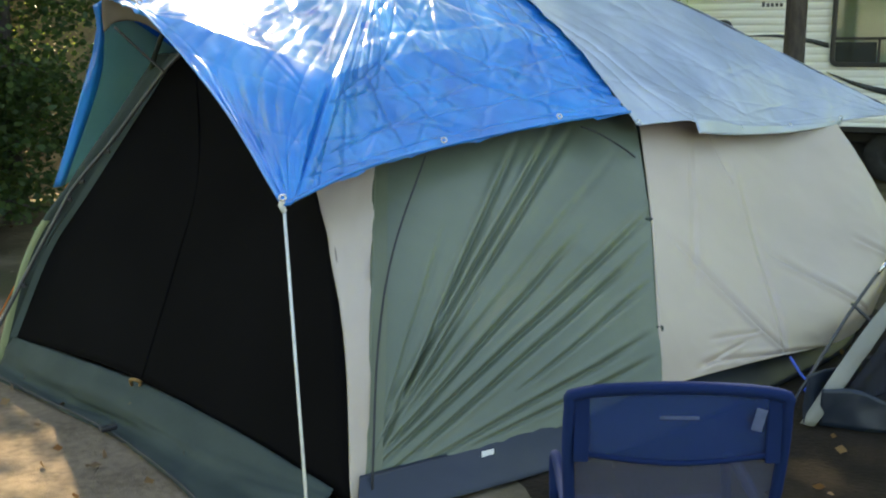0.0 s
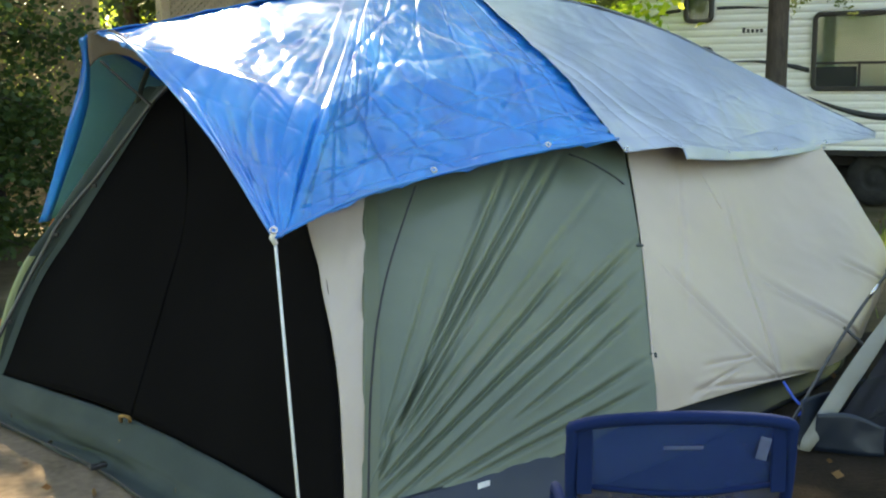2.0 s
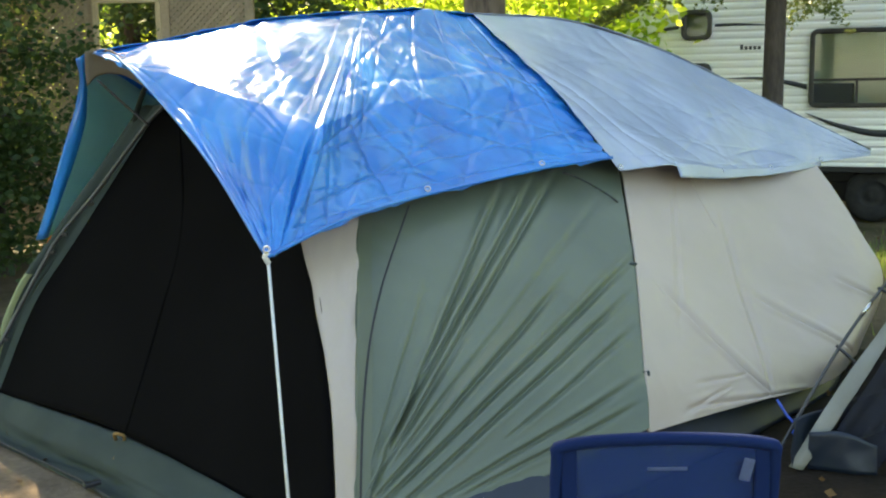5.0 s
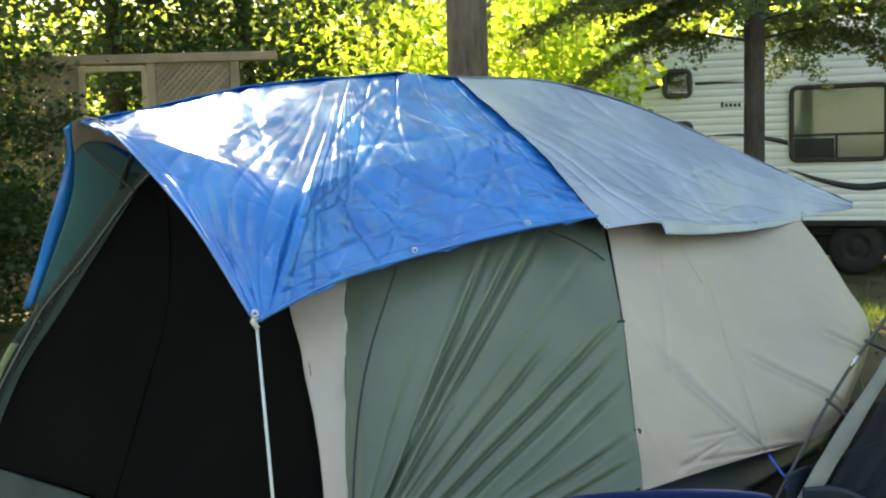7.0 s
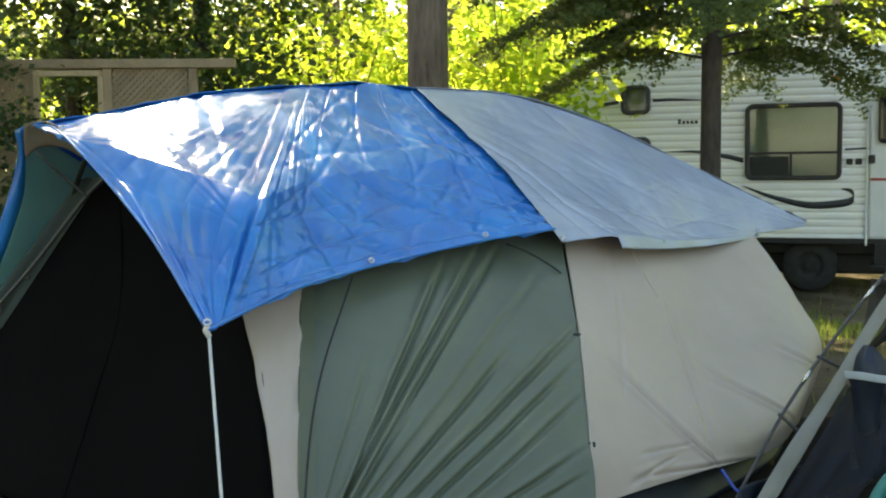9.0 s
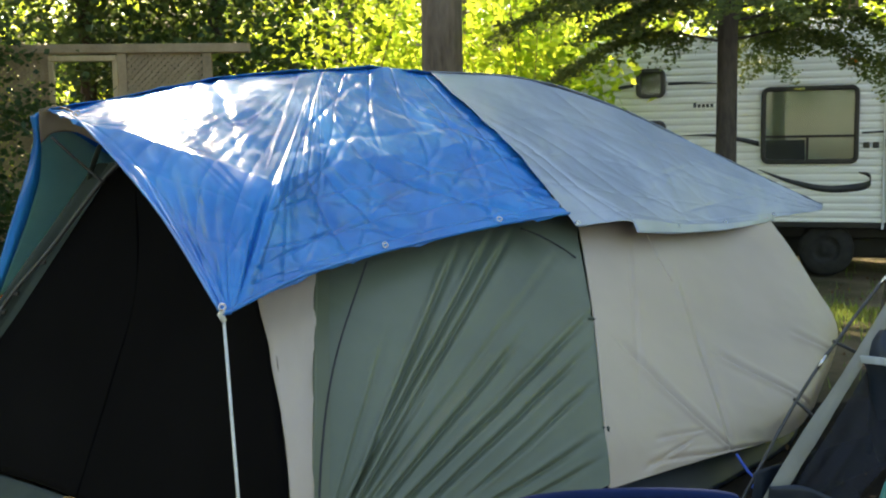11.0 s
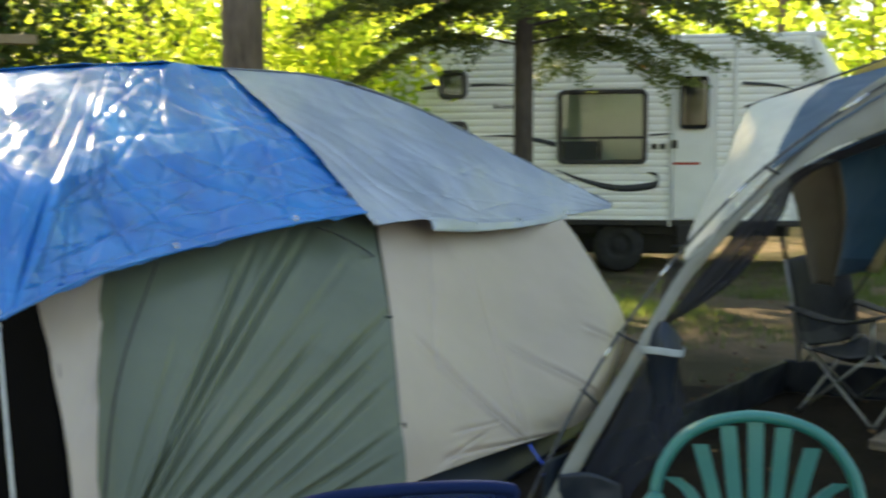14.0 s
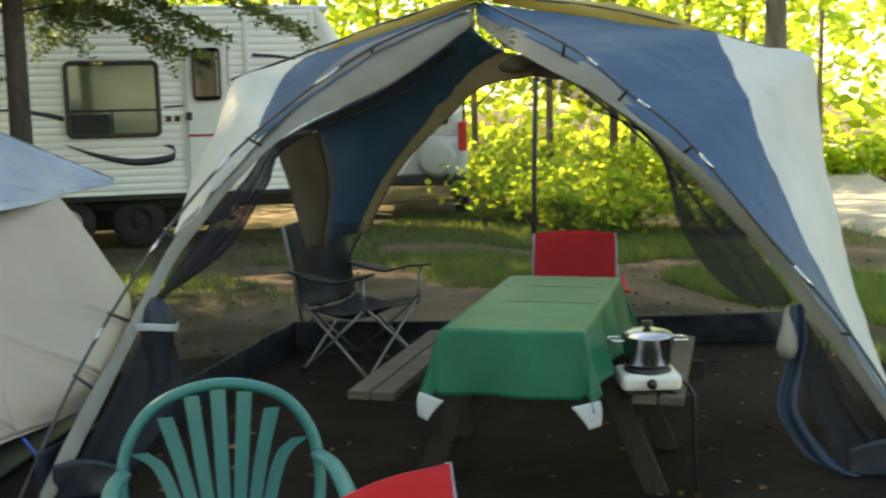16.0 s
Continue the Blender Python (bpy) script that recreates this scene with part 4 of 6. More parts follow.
CURTAIN_A = [(3.58, 5.19, 0.79), (3.55, 5.05, 1.16), (3.44, 4.96, 1.47)]
CURTAIN_B = [(3.46, 5.16, 0.80), (3.32, 5.08, 1.16), (3.18, 4.97, 1.43)]
TAIL_R = [(4.36, 2.55, 0.69), (4.34, 2.53, 0.55), (4.29, 2.53, 0.41), (4.24, 2.51, 0.25), (4.29, 2.41, 0.09), (4.33, 2.27, 0.00)]
REAR_LEFT = [(3.80, 5.98, 0.0), (3.98, 5.66, 0.52), (4.02, 5.36, 0.90), (4.08, 5.02, 1.32), (4.18, 4.66, 1.64), HUB]
REAR_RIGHT = [(6.35, 3.92, 0.0), (6.07, 4.02, 0.50), (5.70, 4.07, 0.89), (5.27, 4.08, 1.28), (4.69, 4.21, 1.71), HUB]


def mixp(a, b, k):
    return Vector(a) * (1 - k) + Vector(b) * k


def make_shelter():
    s = thing("screen_shelter", "blue, white and yellow screened camping shelter with tied-back door", "shelter", (4.1, 4.3, 0))
    wr = small_folds
    slack = lambda u, v, p: 0.016 * nz(p, 3) + 0.007 * ridged(p, 6) + 0.003 * ridged(p, 13)
    for k in ("L", "R"):
        pole = tube_part("pole", ROD[k], 0.0075, POLE_DARK, s, "dark jointed pole", 8, curve=10)
        rod, edge = smooth_line(ROD[k], 10), smooth_line(EDGE[k], 10)
        for i in (10, 18, 29, 40, 51):
            near = min(edge, key=lambda q: (q - rod[i]).length)
            tube_part("clip", [rod[i] + (rod[i] - near) * 0.15, near], 0.008, RV_BLACK, pole, "black clip", 6)
        for i in (14, 26, 36, 46):
            tube_part("ferrule", [rod[i], rod[i + 2]], 0.0088, STEEL, pole, "bright metal ferrule", 8)
        # pale edge of the doorway, rolled a little at its lip
        mid = [mixp(a, b, 0.5) + Vector((-0.004, -0.007, 0.0)) for a, b in zip(EDGE[k], LIP[k])]
        over = [Vector(a) + (Vector(a) - Vector(b)) * (0.45 if i > 3 else 0.0) + Vector((0.015, 0.02, -0.01)) * (1.0 if i > 3 else 0.0) for i, (a, b) in enumerate(zip(EDGE[k], LIP[k]))]
        cloth("door_edge", [over, EDGE[k], mid, LIP[k]], 16, 80, CANOPY_GREY, s, "pale grey door edge", slack)
        cloth("ridge_vent", [VENT_TOP[k], [mixp(a, b, 0.5) + Vector((-0.03, -0.03, 0.02)) for a, b in zip(VENT_TOP[k], VENT_LOW[k])], VENT_LOW[k]], 10, 40, CANOPY_YELLOW, s, "mustard yellow ridge vent", slack)
        tube_part("eave_pole", EAVE_ROD[k], 0.007, POLE_DARK, s, "dark eave pole", 8, curve=8)
        # insect screen gathered along the lip, tied back low down
        half = [mixp(a, b, 0.5) + Vector((0.03, 0.04, -0.02)) for a, b in zip(SCREEN_OUT[k], SCREEN_IN[k])]
        cloth("gathered_screen", [SCREEN_OUT[k], half, SCREEN_IN[k]], 24, 70, NET_DENSE if k == "L" else NET_FOLDED, s, "dark gathered insect screen",
              lambda u, v, p: 0.018 * math.sin(u * 26 + 3 * v + 2 * nz(p, 3)) * math.sin(math.pi * min(1, v * 1.5)), thick=0)
        cloth("lower_screen", [LOW_OUT[k], [mixp(a, b, 0.5) + Vector((0.03, 0.03, 0)) for a, b in zip(LOW_OUT[k], LOW_IN[k])], LOW_IN[k]], 24, 24, NET_FOLDED, s,
              "hanging dark insect screen", lambda u, v, p: 0.02 * math.sin(u * 20) * (1 - v), thick=0)
        a, b = Vector(LOW_OUT[k][0]), Vector(LOW_IN[k][0])
        cloth("front_hem", [[a, a + Vector((0, 0, 0.16))], [mixp(a, b, 0.5) + Vector((0.02, -0.03, 0)), mixp(a, b, 0.5) + Vector((0, 0, 0.17))], [b, b + Vector((0, 0, 0.12))]], 24, 8, NAVY_NYLON, s, "navy ground hem", slack)
    part("hub", box_bm(0.10, 0.10, 0.05, 0.018, Vector(HUB) + Vector((0, 0, 0.03))), RV_BLACK, s, "black plastic hub")
    # side panels: blue along the pole, white to the corner of the side
    edge_r = [Vector(p) + Vector((0.004, 0.004, 0.004)) for p in EDGE["R"]]
    top_of = (0.15, 0.25, 0.35, 0.46, 0.72, 1.05, 1.3)

    def white_right(u, v):
        i = min(int(v * 6), 5)
        return 1 if u > top_of[i] + (top_of[i + 1] - top_of[i]) * (v * 6 - i) + 0.012 * math.sin(v * 40) else 0
    cloth("right_panel", [edge_r, [mixp(a, b, 0.5) for a, b in zip(edge_r, WALL["R"])], WALL["R"]], 150, 200, [CANOPY_BLUE, CANOPY_WHITE], s, "blue and white side panel",
          lambda u, v, p: 0.010 * nz(p, 2.5) + 0.007 * ridged((p[0] * 0.6 + p[2] * 0.5, p[1] * 0.6, p[2] * 0.25), 5) * min(1, u * 3) + 0.003 * ridged(p, 9), slot=white_right, tight=0.6)
    cloth("left_panel", [PANEL_L, [mixp(a, b, 0.5) for a, b in zip(PANEL_L, WALL["L"])], WALL["L"]], 70, 120, [CANOPY_BLUE, CANOPY_WHITE], s, "blue and white side panel", wr,
          slot=lambda u, v: 1 if v < 0.50 + 0.22 * u else 0, tight=0.6)
    low_wall = [Vector(WALL["L"][0]), Vector((2.56, 5.05, 0.6)), Vector((2.60, 5.25, 0.0))]
    # inside of the far side panel and the tan arch over the back
    cloth("left_rear_panel", [INNER_A, [mixp(a, b, 0.5) + Vector((0.03, 0.06, 0.0)) for a, b in zip(INNER_A, INNER_B)], INNER_B], 40, 60, CANOPY_BLUE, s, "dark blue inner side panel", slack)
    cloth("rear_canopy", [[mixp(a, b, 0.10) + Vector((0.02, 0.03, 0.02)) for a, b in zip(INNER_A, INNER_B)], ARCH_IN], 10, 50, CANOPY_TAN, s, "tan rear canopy edge", wr)
    cloth("rear_canopy", [ARCH_RT, ARCH_R], 10, 40, CANOPY_TAN, s, "tan rear canopy edge", wr)
    cloth("roof_lining", [LIP["L"][4:], [mixp(a, b, 0.5) + Vector((0, 0, 0.02)) for a, b in zip(LIP["L"][4:], INNER_B[2:])], INNER_B[2:]], 12, 30, CANOPY_BLUE, s, "dark blue roof lining", wr)
    right = [Vector(p) + Vector((0, 0, 0.02)) for p in ARCH_RT[2::-1]]
    cloth("roof_lining", [LIP["R"][4:], [mixp(a, b, 0.5) + Vector((0, 0, 0.02)) for a, b in zip(LIP["R"][4:], right)], right], 12, 30, CANOPY_TAN, s, "tan roof lining", wr)
    tube_part("seam", ARCH_IN, 0.006, BROWN_NYLON, s, "", 6, curve=8)
    cloth("side_curtain", [CURTAIN_A, [mixp(a, b, 0.5) + Vector((0, 0.05, 0)) for a, b in zip(CURTAIN_A, CURTAIN_B)], CURTAIN_B], 20, 30, CANOPY_TAUPE, s, "grey-tan side curtain", slack)
    tube_part("seam", [Vector(p) + Vector((-0.01, -0.03, 0)) for p in CURTAIN_A], 0.012, BROWN_NYLON, s, "", 6, curve=8)
    for line in (REAR_LEFT, REAR_RIGHT):
        tube_part("pole", [Vector(p) + Vector((0.03, 0.05, 0.0)) for p in line], 0.008, POLE_DARK, s, "dark jointed pole", 8, curve=8)

    # netting walls and navy hem round the other sides
    def wall(a, b, top, nm):
        cloth(nm, [[a, mixp(a, top[0], 0.5), top[0]], [mixp(a, b, 0.5), mixp(mixp(a, b, 0.5), top[1], 0.5), top[1]], [b, mixp(b, top[2], 0.5), top[2]]], 20, 16, NET, s, "grey insect netting wall", thick=0)
        h = [[mixp(a, b, k) + Vector((0, 0, z)) for z in (0, 0.11, 0.21 - 0.02 * math.sin(math.pi * k))] for k in (0, 0.2, 0.4, 0.6, 0.8, 1.0)]
        cloth("ground_hem", h, 90, 12, NAVY_NYLON, s, "navy ground hem", lambda u, v, p: 0.022 * nz(p, 4) + 0.010 * ridged(p, 7))
    wall(REAR_LEFT[0], REAR_RIGHT[0], (mixp(REAR_LEFT[3], REAR_LEFT[4], 0.5), (5.19, 5.08, 1.77), mixp(REAR_RIGHT[3], REAR_RIGHT[4], 0.5)), "rear_screen")
    wall(EDGE["L"][0], REAR_LEFT[0], (EDGE["L"][3], low_wall[0], REAR_LEFT[2]), "left_screen")
    tube_part("rear_pole", [(5.26, 5.20, 0.0), (5.22, 5.14, 1.0), (5.19, 5.08, 1.77)], 0.017, POLE_DARK, s, "black upright pole", 8)
    vs, fs = lathe([(0.01, 0.06), (0.07, 0.045), (0.10, 0.0), (0.08, -0.03), (0.02, -0.04)], 16, (4.28, 4.26, 1.80))
    child("valance", mesh_data("valance", vs, fs, BROWN_NYLON), s, "brown valance cap")
    # tied bundles
    knot = Vector((2.22, 4.42, 0.66))
    prof = [(0.02, 0.11), (0.055, 0.07), (0.075, 0.02), (0.078, -0.03), (0.060, -0.07), (0.055, -0.18), (0.060, -0.30), (0.05, -0.42), (0.02, -0.46)]
    vs, fs = lathe(prof, 24, knot)
    vs = [Vector(v) + Vector((0.03 * nz(v, 9), 0.03 * nz((v[1], v[2], v[0]), 9), 0.012 * nz((v[2], v[0], v[1]), 9))) for v in vs]
    child("tied_screen", mesh_data("tied_screen", vs, fs, NAVY_NYLON), s, "navy screen bundle tied back")
    band = [[knot + Vector((math.cos(a) * 0.092, math.sin(a) * 0.092, h + 0.010 * math.sin(a * 2))) for a in (2.9, 3.5, 4.1, 4.7, 5.3, 6.0)] for h in (0.005, -0.028)]
    cloth("tie_band", band, 6, 30, WHITE_CLOTH, s, "white tie band", slack)
    tail = smooth_line(TAIL_R, 8)
    vs, fs = [], []
    for i, p in enumerate(tail):
        k = i / (len(tail) - 1)
        for j in range(9):
            w = (j / 8 - 0.5) * (0.05 + 0.06 * k)
            vs.append(p + Vector((w * 0.62, -w * 0.78, 0.02 * nz((p.x, p.y, p.z + w), 6))) + Vector((-0.78, -0.62, 0)) * 0.018 * math.sin(j * 0.8 + 4 * k))
    for i in range(len(tail) - 1):
        for j in range(8):
            fs.append((i * 9 + j, i * 9 + j + 1, i * 9 + j + 10, i * 9 + j + 9))
    ob = child("screen_tail", mesh_data("screen_tail", vs, fs, CANOPY_NAVY), s, "blue cloth tail hanging from the door")
    ob.modifiers.new("thickness", "SOLIDIFY").thickness = 0.006
    # round badge of bars beside the peak
    at = Vector((3.94, 3.99, 1.93))
    turn = Matrix.Rotation(radians(-46), 4, "Z") @ Matrix.Rotation(radians(-25), 4, "X")
    for i in range(12):
        a = math.pi * i / 6
        part("badge_mark", box_bm(0.030, 0.003, 0.014, 0, turn=Matrix.Translation(at) @ turn @ Matrix.Translation((0.058 * math.cos(a), 0, 0.058 * math.sin(a))) @ Matrix.Rotation(-a, 4, "Y")), BADGE_INK, s, "olive badge mark")


make_shelter()

# ---------------------------------------------------------------- travel trailer
RV_AT = (2.63, 13.34, 0.0)
RV_TURN = math.degrees(math.atan2(-0.42, 0.907))


def make_trailer():
    rv = thing("travel_trailer", "white corrugated travel trailer with dark swoosh stripes, parked on dirt", "trailer", RV_AT)
    rv.rotation_euler = (0, 0, radians(RV_TURN))
    I = Matrix()
    L, H0, H1, W = 5.12, 0.62, 2.80, 2.4
    # corrugated near side: a stepped profile run along its length, with holes left by frames set proud
    prof = []
    z = H0
    while z < H1:
        prof += [(0.0, z), (-0.012, z + 0.018), (-0.012, z + 0.055), (0.0, z + 0.075)]
        z += 0.085
    prof.append((0.0, H1))
    vs = [(x, y, zz) for x in (0.0, 4.24) for y, zz in prof]
    n = len(prof)
    fs = [(i, n + i, n + i + 1, i + 1) for i in range(n - 1)]
    child("side_wall", mesh_data("side_wall", vs, fs, RV_WHITE, False), rv, "white horizontally corrugated siding", I)
    nose = [(4.30, y, zz) for y, zz in prof] + [(4.98 - 0.42 * max(0, (1.5 - zz)) * 0.2 if zz < 1.5 else 4.98 + 0.12 * min(1, (zz - 1.5)), y, zz) for y, zz in prof]
    child("side_wall", mesh_data("side_wall", nose, fs, RV_WHITE, False), rv, "white horizontally corrugated siding", I)
    part("body", box_bm(L, W, H1 - H0, 0.05, (L / 2, W / 2 + 0.02, (H0 + H1) / 2)), RV_TRIM, rv, "", m=I)
    # smooth front cap, rounded forward
    cap = [[(5.08, 0.0, 0.75), (5.10, 0.0, 1.5), (5.10, 0.0, 2.2), (5.02, 0.0, 2.83)],
           [(5.42, 0.10, 0.75), (5.55, 0.10, 1.5), (5.50, 0.10, 2.2), (5.20, 0.10, 2.83)],
           [(5.60, 1.2, 0.75), (5.75, 1.2, 1.5), (5.70, 1.2, 2.2), (5.32, 1.2, 2.83)],
           [(5.42, 2.3, 0.75), (5.55, 2.3, 1.5), (5.50, 2.3, 2.2), (5.20, 2.3, 2.83)],
           [(5.08, 2.42, 0.75), (5.10, 2.42, 1.5), (5.10, 2.42, 2.2), (5.02, 2.42, 2.83)]]
    vs, fs2, _ = sheet(cap, 24, 16)
    child("front_cap", mesh_data("front_cap", vs, fs2, SUV_WHITE), rv, "smooth white front cap", I)
    part("roof", box_bm(L + 0.25, W + 0.06, 0.07, 0.03, (L / 2 + 0.05, W / 2 + 0.02, H1 + 0.03)), RV_TRIM, rv, "white roof edge", m=I)
    part("air_conditioner", box_bm(0.8, 0.7, 0.24, 0.07, (2.9, 1.2, H1 + 0.18)), RV_TRIM, rv, "white roof air conditioner", m=I)
    for x in (0.02, 4.27, 5.06):
        part("corner_trim", box_bm(0.06, 0.03, H1 - H0, 0.008, (x, -0.012, (H0 + H1) / 2)), RV_TRIM, rv, "", m=I)
    part("skirt_rail", box_bm(L, 0.05, 0.07, 0.01, (L / 2, 0.0, H0)), RV_BLACK, rv, "black lower rail", m=I)
    part("chassis", box_bm(L - 0.3, 1.6, 0.14, 0.02, (L / 2, 1.2, 0.50)), RV_BLACK, rv, "", m=I)
    # black block added to give the dark shade beneath the floor
    part("holding_tank", box_bm(3.3, 1.5, 0.36, 0.03, (2.2, 1.35, 0.36)), RV_BLACK, rv, "black block added for the shade under the trailer", m=I)
    # wheels
    for x in (2.10, 2.91):
        for y in (0.22, 2.2):
            wheel = child("wheel", mesh_data("wheel", *lathe([(0.17, -0.10), (0.28, -0.10), (0.315, -0.06), (0.315, 0.06), (0.28, 0.10), (0.17, 0.10)], 28, (x, y, 0.32), (0, 1, 0)), RUBBER), rv, "black tyre", I)
            # rims at the second axle get tyre black, for the shade they stand in
            child("rim", mesh_data("rim", *lathe([(0.0, -0.07), (0.06, -0.085), (0.08, -0.06), (0.15, -0.05), (0.17, -0.10), (0.18, -0.09)], 24, (x, y, 0.32), (0, 1, 0)), RV_TRIM if x < 2.5 else RUBBER), wheel, "dusty pale rim" if x < 2.5 else "rim blackened for the shade on it", I)

    def window(x0, z0, x1, z1, blind, split=None, nm="window"):
        cx, cz, sx, sz, t = (x0 + x1) / 2, (z0 + z1) / 2, x1 - x0, z1 - z0, 0.055
        rad, ring = 0.09, []
        for qx, qz, a0 in ((x1 - rad, z1 - rad, 0), (x0 + rad, z1 - rad, 90), (x0 + rad, z0 + rad, 180), (x1 - rad, z0 + rad, 270)):
            for k in range(7):
                a = radians(a0 + 15 * k)
                ring.append((qx, qz, math.cos(a), math.sin(a)))
        bm = bmesh.new()
        rows = [[bm.verts.new((qx + ca * r, y, qz + sa * r)) for qx, qz, ca, sa in ring] for r, y in ((rad, -0.006), (rad, -0.045), (rad - 0.012, -0.055), (rad - t + 0.01, -0.055), (rad - t, -0.045), (rad - t, -0.006))]
        for ra, rb in zip(rows, rows[1:]):
            for k in range(len(ring)):
                j = (k + 1) % len(ring)
                bm.faces.new((ra[k], ra[j], rb[j], rb[k]))
        fr = part(nm, bm, RV_BLACK, rv, "black framed window", m=I)
        part("backing", box_bm(sx - 0.06, 0.012, sz - 0.06, 0, (cx, -0.0085, cz)), BLIND if blind else RV_BLACK, fr, "drawn cream blind" if blind else "", m=I)
        part("pane", box_bm(sx - 0.07, 0.004, sz - 0.07, 0, (cx, -0.0195, cz)), GLASS_CLEAR, fr, "", m=I)
        if split:
            part("mullion", box_bm(sx - 0.08, 0.03, 0.03, 0.006, (cx, -0.034, split[1])), RV_BLACK, fr, "", m=I)
            part("mullion", box_bm(0.03, 0.03, split[1] - z0 - t, 0.006, (split[0], -0.032, (split[1] + z0 + t) / 2 - 0.008)), RV_BLACK, fr, "", m=I)
            part("insect_screen", box_bm(split[0] - x0 - 0.07, 0.006, split[1] - z0 - 0.08, 0, ((split[0] + x0) / 2 + 0.01, -0.026, (split[1] + z0) / 2)), SCREEN_GREY, fr, "grey half screen", m=I)
        return fr
    window(2.17, 1.33, 3.25, 2.23, True, (2.69, 1.65))
    window(0.69, 2.14, 1.05, 2.50, False)
    window(0.62, 1.50, 1.06, 1.87, False)
    # door with its own window
    door = part("door", box_bm(0.50, 0.035, 1.86, 0.03, (3.79, -0.028, 1.59), segs=3), RV_TRIM, rv, "white entry door", m=I)
    part("door_window", box_bm(0.33, 0.02, 0.62, 0.05, (3.795, -0.050, 2.055), segs=3), GLASS_DARK, door, "dark tinted pane", m=I)
    part("door_handle", box_bm(0.07, 0.03, 0.10, 0.01, (3.57, -0.056, 1.565)), RV_BLACK, door, "black latch", m=I)
    part("door_stripe", box_bm(0.32, 0.004, 0.03, 0, (3.71, -0.0475, 1.335)), RV_RED, door, "", m=I)
    for x in (3.520, 4.060):
        part("door_trim", box_bm(0.025, 0.03, 1.94, 0.006, (x, -0.027, 1.545)), RV_TRIM, rv, "", m=I)
    part("entry_step", box_bm(0.5, 0.25, 0.03, 0.008, (3.81, -0.14, 0.34)), RV_BLACK, rv, "black fold-out step", m=I)
    part("step_bracket", box_bm(0.4, 0.05, 0.26, 0.008, (3.81, -0.02, 0.47)), RV_BLACK, rv, "", m=I)

    def swoosh(pts, w0, w1, w2, mat):
        line = smooth_line([(x, -0.0165, z) for x, z in pts], 10)
        vs2, f2 = [], []
        m2 = len(line) - 1
        for i, p in enumerate(line):
            k = i / m2
            w = w0 * (1 - k) ** 2 + 2 * w1 * k * (1 - k) + w2 * k * k
            vs2 += [p + Vector((0, 0, w)), p - Vector((0, 0, w)), p + Vector((0, 0.003, w)), p + Vector((0, 0.003, -w))]
        for i in range(m2):
            f2 += [(4 * i, 4 * i + 1, 4 * i + 5, 4 * i + 4), (4 * i, 4 * i + 4, 4 * i + 6, 4 * i + 2), (4 * i + 1, 4 * i + 3, 4 * i + 7, 4 * i + 5)]
        child("stripe", mesh_data("stripe", vs2, f2, mat), rv, "dark swoosh decal", I)
    swoosh([(0.21, 2.19), (0.45, 2.27), (0.66, 2.30)], 0.003, 0.03, 0.02, RV_STRIPE)
    swoosh([(1.08, 2.31), (1.35, 2.31), (1.75, 2.29)], 0.018, 0.02, 0.003, RV_STRIPE)
    swoosh([(1.20, 1.68), (1.6, 1.68), (1.95, 1.62), (2.15, 1.57)], 0.002, 0.03, 0.03, RV_STRIPE)
    swoosh([(2.14, 1.27), (2.5, 1.13), (2.9, 1.04), (3.25, 1.06), (3.38, 1.11), (3.36, 1.20), (3.25, 1.23)], 0.003, 0.085, 0.004, RV_STRIPE)
    swoosh([(1.3, 1.38), (1.7, 1.30), (2.0, 1.16)], 0.003, 0.03, 0.004, RV_RED)
    swoosh([(4.34, 2.28), (4.7, 2.25), (4.95, 2.19)], 0.02, 0.02, 0.003, RV_STRIPE)
    swoosh([(3.28, 1.68), (3.5, 1.69), (3.6, 1.685)], 0.012, 0.012, 0.010, RV_STRIPE)
    # maker's mark as plain bars, small fittings
    for i in range(5):
        part("mark_bar", box_bm(0.034, 0.004, 0.06 if i == 0 else 0.04, 0, (1.40 + i * 0.05, -0.0150, 2.045 if i == 0 else 2.035)), RV_STRIPE, rv, "", m=I)
    part("marker_lamp", box_bm(0.12, 0.03, 0.07, 0.012, (3.17, -0.028, 2.49)), ORANGE, rv, "amber marker lamp", m=I)
    for x in (3.33, 3.43):
        part("socket_cover", box_bm(0.07, 0.02, 0.07, 0.008, (x, -0.022, 1.54)), RV_BLACK, rv, "", m=I)
    for x in (0.35, 4.85):
        tube_part("stabiliser", [(x, 0.3, 0.55), (x + 0.1, 0.3, 0.0)], 0.03, RV_BLACK, rv, "", 6, m=I)


def glass_mat():
    m, nt, b = base_mat("clear_glass", 0.05, 0, 0.5)
    n, l = nt.nodes, nt.links
    g, t, mx, fr = n.new("ShaderNodeBsdfGlossy"), n.new("ShaderNodeBsdfTransparent"), n.new("ShaderNodeMixShader"), n.new("ShaderNodeFresnel")
    g.inputs["Roughness"].default_value = 0.05
    t.inputs["Color"].default_value = (0.85, 0.9, 0.88, 1)
    l.new(fr.outputs[0], mx.inputs[0])
    l.new(t.outputs[0], mx.inputs[1])
    l.new(g.outputs[0], mx.inputs[2])
    l.new(mx.outputs[0], n["Material Output"].inputs["Surface"])
    return m


GLASS_CLEAR = glass_mat()
SCREEN_GREY = mesh_cloth("grey_screen", (0.05, 0.055, 0.05), 0.3)
make_trailer()


